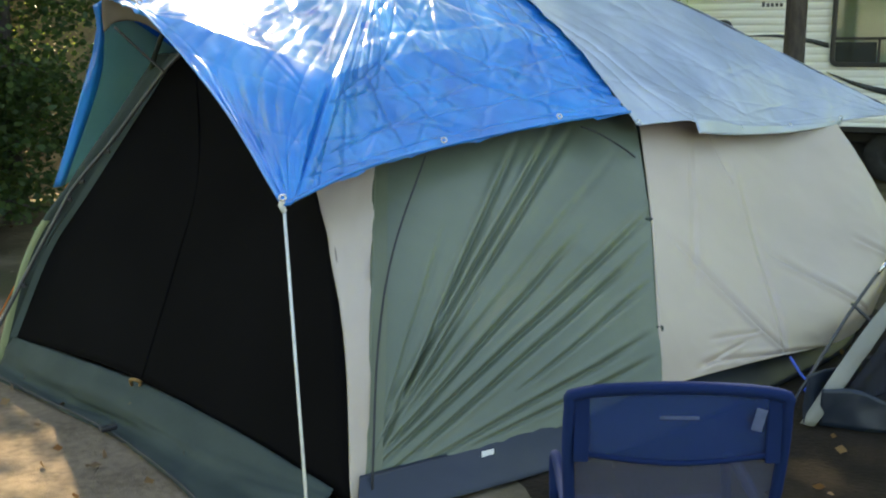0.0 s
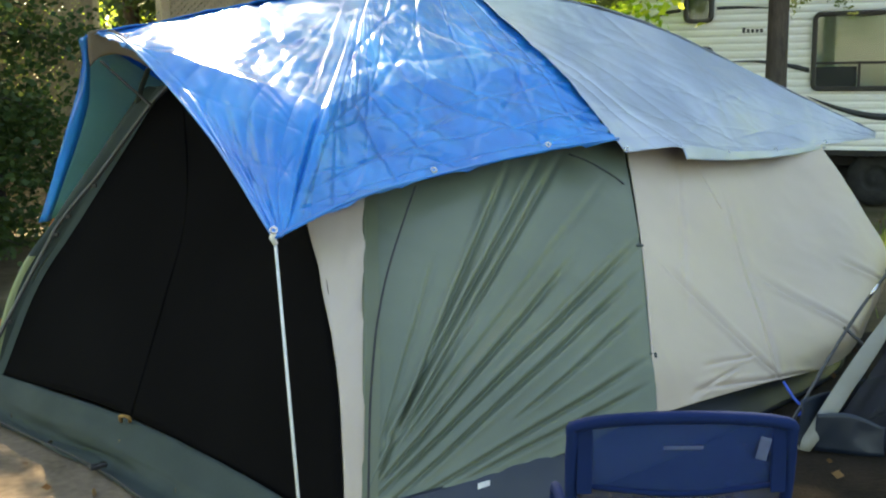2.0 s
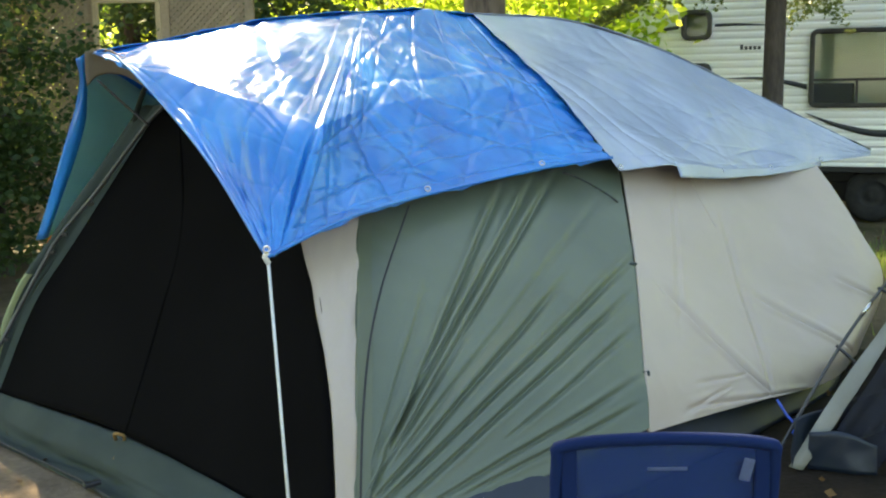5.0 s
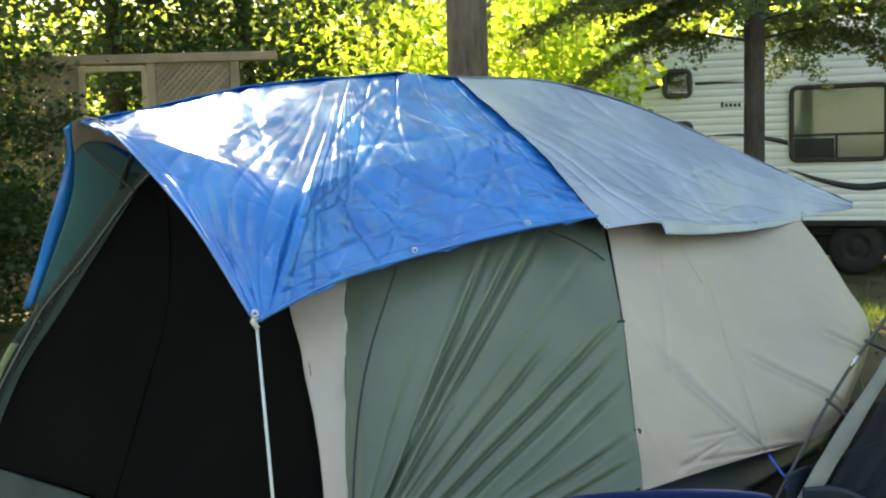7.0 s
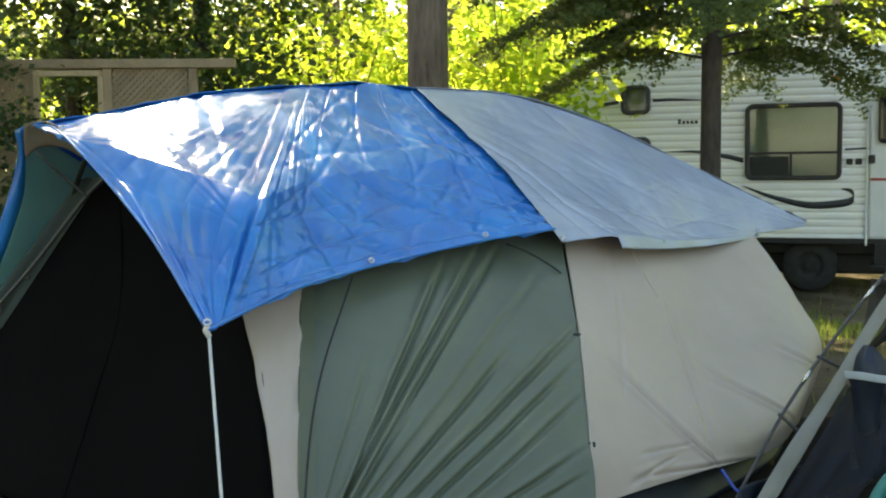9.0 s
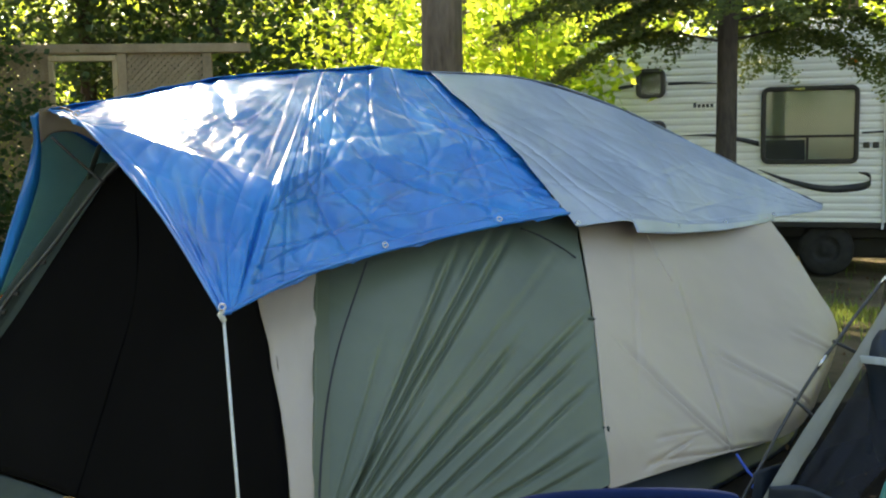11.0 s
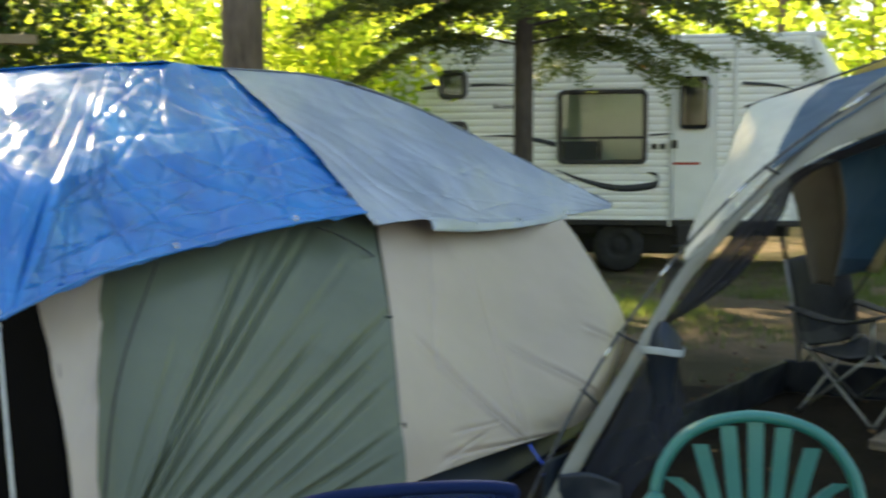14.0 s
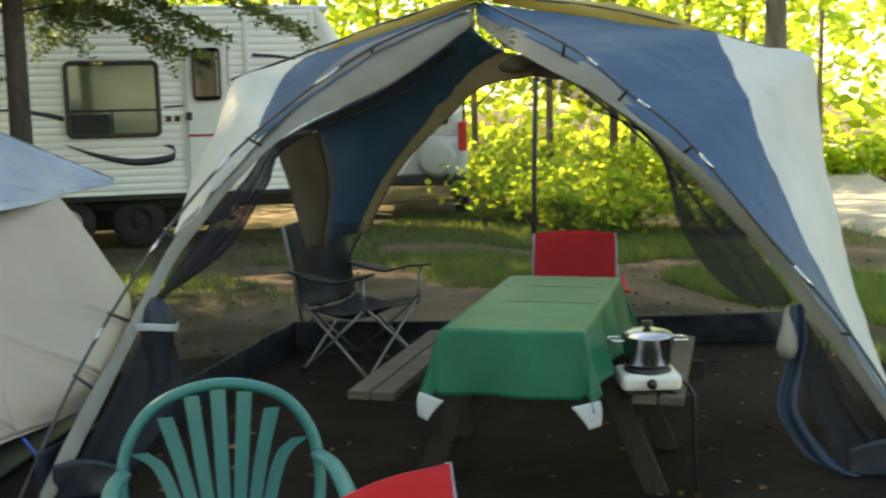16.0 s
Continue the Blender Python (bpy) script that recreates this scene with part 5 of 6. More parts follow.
def make_suv():
    """A white off-roader seen from behind, a covered spare wheel on its tailgate."""
    c = thing("parked_suv", "white parked off-roader with covered spare wheel and red tail lamp", "car", (9.5, 12.4, 0))
    yaw = radians(-38)
    c.rotation_euler = (0, 0, yaw)
    I = Matrix()
    part("body", box_bm(1.75, 3.8, 0.62, 0.10, (0, 1.9, 0.88), segs=3), SUV_WHITE, c, "", m=I)
    cab = box_bm(1.62, 2.3, 0.72, 0.14, (0, 1.22, 1.50), segs=3)
    part("cabin", cab, SUV_WHITE, c, "", m=I)
    part("rear_window", box_bm(1.2, 0.02, 0.40, 0.05, (0, 0.068, 1.55)), GLASS_DARK, c, "", m=I)
    for s in (-1, 1):
        part("side_window", box_bm(0.02, 1.6, 0.38, 0.05, (0.812 * s, 1.25, 1.55)), GLASS_DARK, c, "", m=I)
        part("tail_lamp", box_bm(0.13, 0.05, 0.42, 0.02, (0.80 * s, 0.0, 1.18)), RED_LENS, c, "red tail lamp", m=I)
        for y in (0.7, 3.0):
            wh = child("wheel", mesh_data("wheel", *lathe([(0.2, -0.1), (0.31, -0.1), (0.35, -0.05), (0.35, 0.05), (0.31, 0.1), (0.2, 0.1)], 24, (0.78 * s, y, 0.345), (1, 0, 0)), RUBBER), c, "", I)
            child("rim", mesh_data("rim", *lathe([(0.0, -0.11), (0.1, -0.11), (0.2, -0.09), (0.2, 0.09), (0.1, 0.11), (0.0, 0.11)], 20, (0.78 * s, y, 0.345), (1, 0, 0)), ALU), wh, "", I)
    child("spare_wheel", mesh_data("spare_wheel", *lathe([(0.0, -0.12), (0.20, -0.12), (0.26, -0.09), (0.28, 0.0), (0.27, 0.09), (0.2, 0.1)], 28, (0.42, -0.10, 0.88), (0, 1, 0)), CANOPY_WHITE), c, "white covered spare wheel", I)
    part("bumper", box_bm(1.7, 0.14, 0.16, 0.03, (0, -0.03, 0.56)), RV_BLACK, c, "dark bumper", m=I)


make_suv()


# ---------------------------------------------------------------- furniture
def facing(x, y, fx, fy, z=0.0):
    """A pose whose local +y looks along (fx, fy)."""
    return pose(x, y, z, 0, 0, math.degrees(math.atan2(-fx, fy)))


def local_tube(name, pts, r, mat, parent, label="", curve=0, sides=8, flat=1.0):
    return tube_part(name, pts, r, mat, parent, label, sides, None, curve, flat, Matrix())


def local_cloth(name, ctrl, nu, nv, mat, parent, label="", wrinkle=None, thick=0.004):
    vs, fs, _ = sheet(ctrl, nu, nv, wrinkle)
    ob = child(name, mesh_data(name, vs, fs, mat), parent, label, Matrix())
    s = ob.modifiers.new("thickness", "SOLIDIFY")
    s.thickness, s.offset = thick, 0
    return ob


def camp_chair(label, cloth_mat, m, slump=0.0, tube_mat=None, dip=0.0):
    """Folding quad chair with crossed tube legs and a sling; local +y is its front."""
    tm = tube_mat or ALU
    c = thing("folding_camp_chair", label, "chair", group="camp chairs")
    c.matrix_basis = m
    w, d = 0.27, 0.24
    wr = lambda u, v, p: 0.012 * nz(p, 6) + 0.004 * ridged(p, 14) + slump * nz(p, 4)
    # crossed legs on all four sides
    for y in (d, -d):
        for s in (-1, 1):
            local_tube("leg", [(-w * s, y, 0.01), (w * 0.92 * s, y, 0.42)], 0.009, tm, c)
    for x in (w, -w):
        for s in (-1, 1):
            local_tube("leg", [(x, -d * s, 0.01), (x, d * 0.92 * s, 0.42)], 0.009, tm, c)
    for x in (w, -w):
        for y in (d, -d):
            part("foot", box_bm(0.035, 0.035, 0.03, 0.008, (x, y, 0.015)), RV_BLACK, c, "black plastic foot", m=Matrix())
    for s in (-1, 1):
        local_tube("back_post", [(w * s, -d, 0.30), (w * 1.03 * s, -d - 0.05, 0.60), (w * 1.0 * s, -d - 0.12, 0.90 - (dip if s > 0 else 0.0))], 0.010, tm, c)
        local_tube("arm_post", [(w * s, d * 0.95, 0.38), (w * 1.1 * s, d, 0.62)], 0.010, tm, c)
        arm = [[(w * 1.08 * s - 0.04, -d - 0.06, 0.63), (w * 1.08 * s + 0.04, -d - 0.06, 0.63)],
               [(w * 1.1 * s - 0.045, -0.02, 0.605 - slump), (w * 1.1 * s + 0.045, -0.02, 0.60 - slump)],
               [(w * 1.1 * s - 0.045, d + 0.06, 0.64), (w * 1.1 * s + 0.045, d + 0.06, 0.64)]]
        local_cloth("armrest", arm, 16, 6, cloth_mat, c, "", wr, 0.012)
    seat = [[(-w, -d, 0.40), (-w * 0.4, -d, 0.375), (w * 0.4, -d, 0.375), (w, -d, 0.40)],
            [(-w, 0, 0.39), (-w * 0.4, 0, 0.33), (w * 0.4, 0, 0.33), (w, 0, 0.39)],
            [(-w, d, 0.43), (-w * 0.4, d + 0.02, 0.41), (w * 0.4, d + 0.02, 0.41), (w, d, 0.43)]]
    local_cloth("seat", seat, 20, 20, cloth_mat, c, "", wr, 0.008)
    back = [[(-w, -d, 0.40), (-w * 0.4, -d - 0.03, 0.38), (w * 0.4, -d - 0.03, 0.38), (w, -d, 0.40)],
            [(-w, -d - 0.05, 0.62), (-w * 0.4, -d - 0.10, 0.62), (w * 0.4, -d - 0.10, 0.62), (w, -d - 0.05, 0.62)],
            [(-w, -d - 0.12, 0.90), (-w * 0.4, -d - 0.13, 0.915 - 0.3 * dip), (w * 0.4, -d - 0.13, 0.915 - 0.8 * dip), (w, -d - 0.12, 0.90 - dip)]]
    local_cloth("backrest", back, 24, 20, cloth_mat, c, "", wr, 0.008)
    return c


def plastic_chair(m):
    """Stacking garden chair with a fan back; local +y is its front."""
    c = thing("garden_chair", "teal moulded plastic garden chair with fan-slatted back", "chair", group="loose chairs")
    c.matrix_basis = m
    arch = [(-0.27, -0.20, 0.44), (-0.29, -0.24, 0.60), (-0.265, -0.27, 0.74), (-0.17, -0.295, 0.845), (0.0, -0.305, 0.885),
            (0.17, -0.295, 0.845), (0.265, -0.27, 0.74), (0.29, -0.24, 0.60), (0.27, -0.20, 0.44)]
    local_tube("back_frame", arch, 0.024, TEAL_PLASTIC, c, "", 8, 10, 0.75)
    for i in range(7):
        k = (i - 3) / 3
        x0, x1 = 0.10 * k, 0.235 * k
        z1 = 0.875 - 0.17 * abs(k) ** 2.1
        y1 = -0.30 + 0.03 * abs(k)
        pts = smooth_line([(x0, -0.205, 0.42), ((x0 + x1) / 2 * 1.02, -0.262, 0.64), (x1, y1, z1)], 6)
        vs, fs = [], []
        for q, p in enumerate(pts):
            wd = 0.017 + 0.006 * q / len(pts)
            for a, b in ((-wd, -0.006), (wd, -0.006), (wd, 0.006), (-wd, 0.006)):
                vs.append(p + Vector((a, b, 0)))
        for q in range(len(pts) - 1):
            for e in range(4):
                fs.append((4 * q + e, 4 * q + (e + 1) % 4, 4 * q + 4 + (e + 1) % 4, 4 * q + 4 + e))
        child("back_slat", mesh_data("back_slat", vs, fs, TEAL_PLASTIC, False), c, "", Matrix())
    for s in (-1, 1):
        local_tube("armrest", [(0.285 * s, -0.23, 0.66), (0.31 * s, -0.12, 0.66), (0.315 * s, 0.06, 0.655), (0.31 * s, 0.17, 0.63), (0.295 * s, 0.20, 0.52), (0.28 * s, 0.215, 0.42)], 0.026, TEAL_PLASTIC, c, "", 6, 10, 0.6)
        local_tube("leg", [(0.275 * s, 0.21, 0.43), (0.29 * s, 0.24, 0.2), (0.30 * s, 0.26, 0.0)], 0.026, TEAL_PLASTIC, c, "", 4, 8, 0.7)
        local_tube("leg", [(0.265 * s, -0.20, 0.46), (0.28 * s, -0.27, 0.2), (0.29 * s, -0.31, 0.0)], 0.026, TEAL_PLASTIC, c, "", 4, 8, 0.7)
    seat = [[(-0.26, -0.22, 0.425), (0, -0.22, 0.405), (0.26, -0.22, 0.425)], [(-0.265, 0.0, 0.42), (0, 0, 0.395), (0.265, 0.0, 0.42)], [(-0.27, 0.22, 0.43), (0, 0.235, 0.425), (0.27, 0.22, 0.43)]]
    local_cloth("seat", seat, 14, 14, TEAL_PLASTIC, c, "", None, 0.012)
    return c


def blue_chair(m):
    """Low tube-framed chair with a cloth and netting back; local +y is its front."""
    c = thing("folding_chair", "dark blue folding chair with cloth and netting back", "chair", group="loose chairs")
    c.matrix_basis = m
    fr = [(-0.215, -0.15, 0.38), (-0.245, -0.19, 0.60), (-0.250, -0.22, 0.80), (-0.225, -0.228, 0.845), (0.0, -0.238, 0.862), (0.225, -0.228, 0.845), (0.250, -0.22, 0.80), (0.245, -0.19, 0.60), (0.215, -0.15, 0.38)]
    local_tube("back_frame", fr, 0.0145, BLUE_CLOTH, c, "padded blue back frame", 6, 10)
    wr = lambda u, v, p: 0.004 * nz(p, 6)
    top = [[(-0.24, -0.205, 0.70), (0, -0.225, 0.685), (0.24, -0.205, 0.70)], [(-0.245, -0.215, 0.77), (0, -0.235, 0.77), (0.245, -0.215, 0.77)], [(-0.235, -0.226, 0.845), (0, -0.238, 0.86), (0.235, -0.226, 0.845)]]
    local_cloth("back_cloth", top, 12, 20, BLUE_SHEER, c, "sheer navy upper back", wr, 0.003)
    low = [[(-0.215, -0.155, 0.40), (0, -0.185, 0.39), (0.215, -0.155, 0.40)], [(-0.238, -0.185, 0.57), (0, -0.215, 0.56), (0.238, -0.185, 0.57)], [(-0.24, -0.204, 0.70), (0, -0.224, 0.685), (0.24, -0.204, 0.70)]]
    local_cloth("back_netting", low, 12, 20, BLUE_NET, c, "grey-blue netting lower back", wr, 0.002)
    local_tube("seam", [(-0.24, -0.21, 0.70), (0, -0.23, 0.685), (0.24, -0.21, 0.70)], 0.006, BLUE_CLOTH, c, "", 8, 6)
    for s in (-1, 1):
        part("side_trim", box_bm(0.035, 0.008, 0.16, 0.003, (0.222 * s, -0.224, 0.765)), BLUE_CLOTH, c, "", m=Matrix())
    part("worn_patch", box_bm(0.026, 0.003, 0.052, 0.0014, (0.182, -0.2385, 0.79), turn=Matrix.Rotation(radians(14), 4, "Y")), WHITE_SHEER, c, "pale sheer patch", m=Matrix())
    part("mark_bar", box_bm(0.09, 0.003, 0.007, 0, (0.0, -0.2415, 0.795)), WHITE_SHEER, c, "faded mark", m=Matrix())
    for s in (-1, 1):
        local_tube("front_leg", [(0.23 * s, -0.16, 0.52), (0.24 * s, 0.30, 0.0)], 0.012, BLUE_CLOTH, c)
        local_tube("rear_leg", [(0.24 * s, 0.20, 0.40), (0.24 * s, -0.28, 0.0)], 0.012, BLUE_CLOTH, c)
        local_tube("armrest", [(0.235 * s, -0.17, 0.50), (0.24 * s, 0.0, 0.53), (0.24 * s, 0.22, 0.52), (0.24 * s, 0.21, 0.40)], 0.015, BLUE_CLOTH, c, "", 6)
    seat = [[(-0.22, -0.16, 0.39), (0, -0.16, 0.37), (0.22, -0.16, 0.39)], [(-0.225, 0.0, 0.38), (0, 0, 0.34), (0.225, 0.0, 0.38)], [(-0.23, 0.22, 0.41), (0, 0.22, 0.40), (0.23, 0.22, 0.41)]]
    local_cloth("seat", seat, 14, 14, BLUE_CLOTH, c, "", wr, 0.006)
    return c


BLUE_SHEER = mesh_cloth("blue_sheer", (0.010, 0.035, 0.14), 0.36)
WHITE_SHEER = noise_mat("pale_sheer", (0.03, 0.05, 0.12), (0.06, 0.09, 0.18), 10, 0.7, 0.1, 90)
plastic_chair(facing(1.62 - 0.40 * 0.30, 2.63 - 0.92 * 0.30, -0.40, -0.92) @ Matrix.Diagonal((0.96, 0.96, 0.97, 1)))
blue_chair(facing(0.592, 2.44, 0.03, 1.0) @ Matrix.Diagonal((0.93, 1, 0.98, 1)))
camp_chair("black folding camp chair with grey tube legs, empty and slumped", BLACK_CLOTH, facing(4.02, 5.40, 0.28, -0.96) @ Matrix.Diagonal((1.0, 1.08, 1.02, 1)), 0.02)
camp_chair("red folding camp chair behind the picnic table", RED_CLOTH, facing(4.64, 4.12, -0.72, -0.69) @ Matrix.Diagonal((0.9, 0.9, 0.96, 1)))
camp_chair("bright red folding camp chair, its back sagging", RED_CLOTH, facing(1.34, 1.36, -0.25, -0.97) @ Matrix.Diagonal((0.92, 0.95, 0.955, 1)), 0.02, None, 0.11)


def make_picnic_table():
    t = thing("picnic_table", "weathered grey plank picnic table with fixed benches", "table")
    t.matrix_basis = facing(3.38, 3.134, 0.806, 0.593)
    I = Matrix()
    for i in range(4):
        part("plank", box_bm(0.118, 1.24, 0.036, 0.006, (-0.183 + i * 0.122, 0, 0.735)), GREY_WOOD, t, "", m=I)
    for s in (-1, 1):
        for k in (0, 1):
            part("bench_plank", box_bm(0.095, 1.22 if s < 0 else 1.14, 0.036, 0.006, ((0.585 + 0.103 * k if s < 0 else 0.45 + 0.103 * k) * s, 0.22 if s < 0 else 0.32, 0.43)), GREY_WOOD, t, "", m=I)
    for y in (-0.10, 0.50):
        # crosspieces and legs are coloured darker to give the shade under the table
        part("crosspiece", box_bm(1.30, 0.04, 0.09, 0.005, (0, y + 0.045, 0.365)), SHADED_WOOD, t, "", m=I)
        part("top_rail", box_bm(0.46, 0.04, 0.085, 0.005, (0, y + 0.045, 0.672)), GREY_WOOD, t, "", m=I)
        for s in (-1, 1):
            ang = math.atan2(0.30, 0.70) * s
            part("leg", box_bm(0.09, 0.04, 0.80, 0.005, (0.34 * s, y, 0.355), turn=Matrix.Rotation(-ang, 4, "Y")), SHADED_WOOD, t, "wooden leg darkened for the shade under the table", m=I)


def make_tablecloth():
    t = new("tablecloth")
    t.matrix_basis = facing(3.38, 3.134, 0.806, 0.593)
    tagged(t, "glossy green plastic tablecloth with white felt backing", "tablecloth")
    a, b, top, drop = 0.262, 0.635, 0.772, 0.235
    n, vs, fs = 60, [], []
    us = np.concatenate([np.linspace(-1, -a / (a + drop), 16), np.linspace(-a / (a + drop), a / (a + drop), 31)[1:-1], np.linspace(a / (a + drop), 1, 16)])
    ws = np.concatenate([np.linspace(-1, -b / (b + drop), 16), np.linspace(-b / (b + drop), b / (b + drop), 31)[1:-1], np.linspace(b / (b + drop), 1, 16)])
    for i, u in enumerate(us):
        for k, v in enumerate(ws):
            x, y = u * (a + drop), v * (b + drop)
            ox, oy = max(0, abs(x) - a), max(0, abs(y) - b)
            px = math.copysign(min(abs(x), a + 0.003 + 0.055 * min(1, ox / drop)), x)
            py = math.copysign(min(abs(y), b + 0.003 + 0.045 * min(1, oy / drop)), y)
            o = max(ox, oy) if min(ox, oy) == 0 else math.hypot(ox, oy) * 0.92
            z = top - o + 0.002 * nz((x, y, 0), 9)
            f = min(1, o / drop)
            px += f * (0.016 * math.sin(y * 17 + 2 * nz((x, y, 1), 3)) * (1 if ox > 0 else 0.15)) * math.copysign(1, x)
            py += f * (0.012 * math.sin(x * 21 + 2 * nz((x, y, 1), 3)) * (1 if oy > 0 else 0.15)) * math.copysign(1, y)
            if ox > 0 and oy > 0:
                px += math.copysign(0.022 * min(ox, oy) / drop, x)
                py += math.copysign(0.022 * min(ox, oy) / drop, y)
            vs.append((px, py, z))
    for i in range(n):
        for k in range(n):
            q = i * (n + 1) + k
            fs.append((q, q + n + 1, q + n + 2, q + 1))
    ob = child("cover", mesh_data("cover", vs, fs, [GREEN_CLOTH, WHITE_CLOTH]), t, "", Matrix())
    s = ob.modifiers.new("thickness", "SOLIDIFY")
    s.thickness, s.offset, s.material_offset = 0.004, -1, 1
    # corners turned so that the white backing shows
    for sx in (-1, 1):
        q = [[(sx * (0.335 - 0.05 * j), -0.690 - 0.012 * j, 0.545 - 0.012 * j) for j in (0, 1, 2)], [(sx * (0.342 - 0.035 * j), -0.698 - 0.010 * j, 0.505 - 0.012 * j) for j in (0, 1, 2)],
             [(sx * (0.338 - 0.02 * j), -0.700 - 0.008 * j, 0.455 - 0.006 * j) for j in (0, 1, 2)]]
        local_cloth("turned_corner", q, 8, 8, WHITE_CLOTH, t, "white felt corner")
    # fold lines
    for y in (-0.05, 0.33):
        local_tube("fold_line", [(-a, y, top - 0.001), (0, y + 0.01, top + 0.0005), (a, y, top - 0.001)], 0.003, GREEN_CLOTH, t, "", 6, 6, 0.5)


make_picnic_table()
make_tablecloth()


def make_stove():
    x, y, z = 3.54, 2.69, 0.449
    T = Matrix.Rotation(radians(-38), 4, "Z")
    st = thing("camp_stove", "white enamel electric burner standing on the bench", "stove", (x, y, z))
    part("casing", box_bm(0.24, 0.21, 0.065, 0.02, (x, y, z + 0.045), turn=T), WHITE_ENAMEL, st)
    for a in range(4):
        d = radians(7 + 90 * a)
        child("foot", mesh_data("foot", *lathe([(0.0, 0.0), (0.016, 0.0), (0.014, 0.016), (0.0, 0.016)], 10, (x + 0.12 * math.cos(d), y + 0.12 * math.sin(d), z)), RV_BLACK), st)
    child("burner", mesh_data("burner", *lathe([(0.0, 0.092), (0.085, 0.094), (0.095, 0.086), (0.095, 0.076)], 24, (x, y, z)), RV_BLACK), st, "black burner plate")
    child("knob", mesh_data("knob", *lathe([(0.0, 0.02), (0.018, 0.02), (0.02, 0.0)], 14, (x - 0.07, y - 0.085, z + 0.045), (-0.63, -0.777, 0)), RV_BLACK), st)
    tube_part("power_cord", [(x + 0.10, y - 0.06, z + 0.04), (x + 0.15, y - 0.11, z - 0.03), (x + 0.15, y - 0.12, z - 0.25), (x + 0.17, y - 0.12, 0.01)], 0.008, RV_BLACK, st, "black power cord", 6, curve=6)
    px, py, pz = x + 0.01, y + 0.01, z + 0.094
    p = thing("cooking_pot", "stainless steel saucepan with lid and side handles on the burner", "pot", (px, py, pz))
    child("body", mesh_data("body", *lathe([(0.0, 0.0), (0.085, 0.0), (0.092, 0.012), (0.094, 0.115), (0.102, 0.12), (0.09, 0.12), (0.086, 0.012), (0.0, 0.01)], 32, (px, py, pz)), STEEL), p)
    child("lid", mesh_data("lid", *lathe([(0.102, 0.123), (0.096, 0.132), (0.05, 0.146), (0.0, 0.15)], 32, (px, py, pz)), STEEL), p)
    child("lid_knob", mesh_data("lid_knob", *lathe([(0.01, 0.148), (0.022, 0.163), (0.02, 0.178), (0.0, 0.181)], 16, (px, py, pz)), RV_BLACK), p)
    for s in (-1, 1):
        c = Vector((px, py, pz + 0.105))
        e = Vector((0.777, -0.63, 0)) * s
        tube_part("handle", [c + e * 0.094 + Vector((0.02, 0.03, 0)), c + e * 0.15 + Vector((0.02, 0.025, 0)), c + e * 0.15 + Vector((-0.02, -0.025, 0)), c + e * 0.094 + Vector((-0.02, -0.03, 0))], 0.007, STEEL, p, "", 8, curve=4)


make_stove()
bag = thing("white_bag", "small white plastic bag hanging from the shelter door edge", "bag", (4.28, 2.55, 0.5))
vs, fs = lathe([(0.004, 0.21), (0.012, 0.17), (0.024, 0.12), (0.040, 0.06), (0.047, 0.02), (0.034, -0.02), (0.0, -0.025)], 18, (4.27, 2.54, 0.50))
vs = [Vector(v) + Vector((0.01 * nz(v, 20), 0.01 * nz((v[2], v[0], v[1]), 20), 0)) for v in vs]
child("sack", mesh_data("sack", vs, fs, CANOPY_GREY), bag)


# the camp furniture stands a little closer together than its plan
CAMP = Matrix.Translation((0.352, -0.080, 0)) @ Matrix.Rotation(radians(0.81), 4, "Z") @ Matrix.Scale(0.97, 4) @ Matrix.Translation((-0.262, 0.118, 0))
bpy.context.view_layer.update()
for ob in [o for o in bpy.data.objects if o not in BEFORE_CAMP and o.parent is None and o.get("category") not in ("trailer", "car", "shelter", "table", "tablecloth", "stove", "pot", "bag") and o.name != "folding_chair"]:
    ob.matrix_basis = CAMP @ ob.matrix_basis


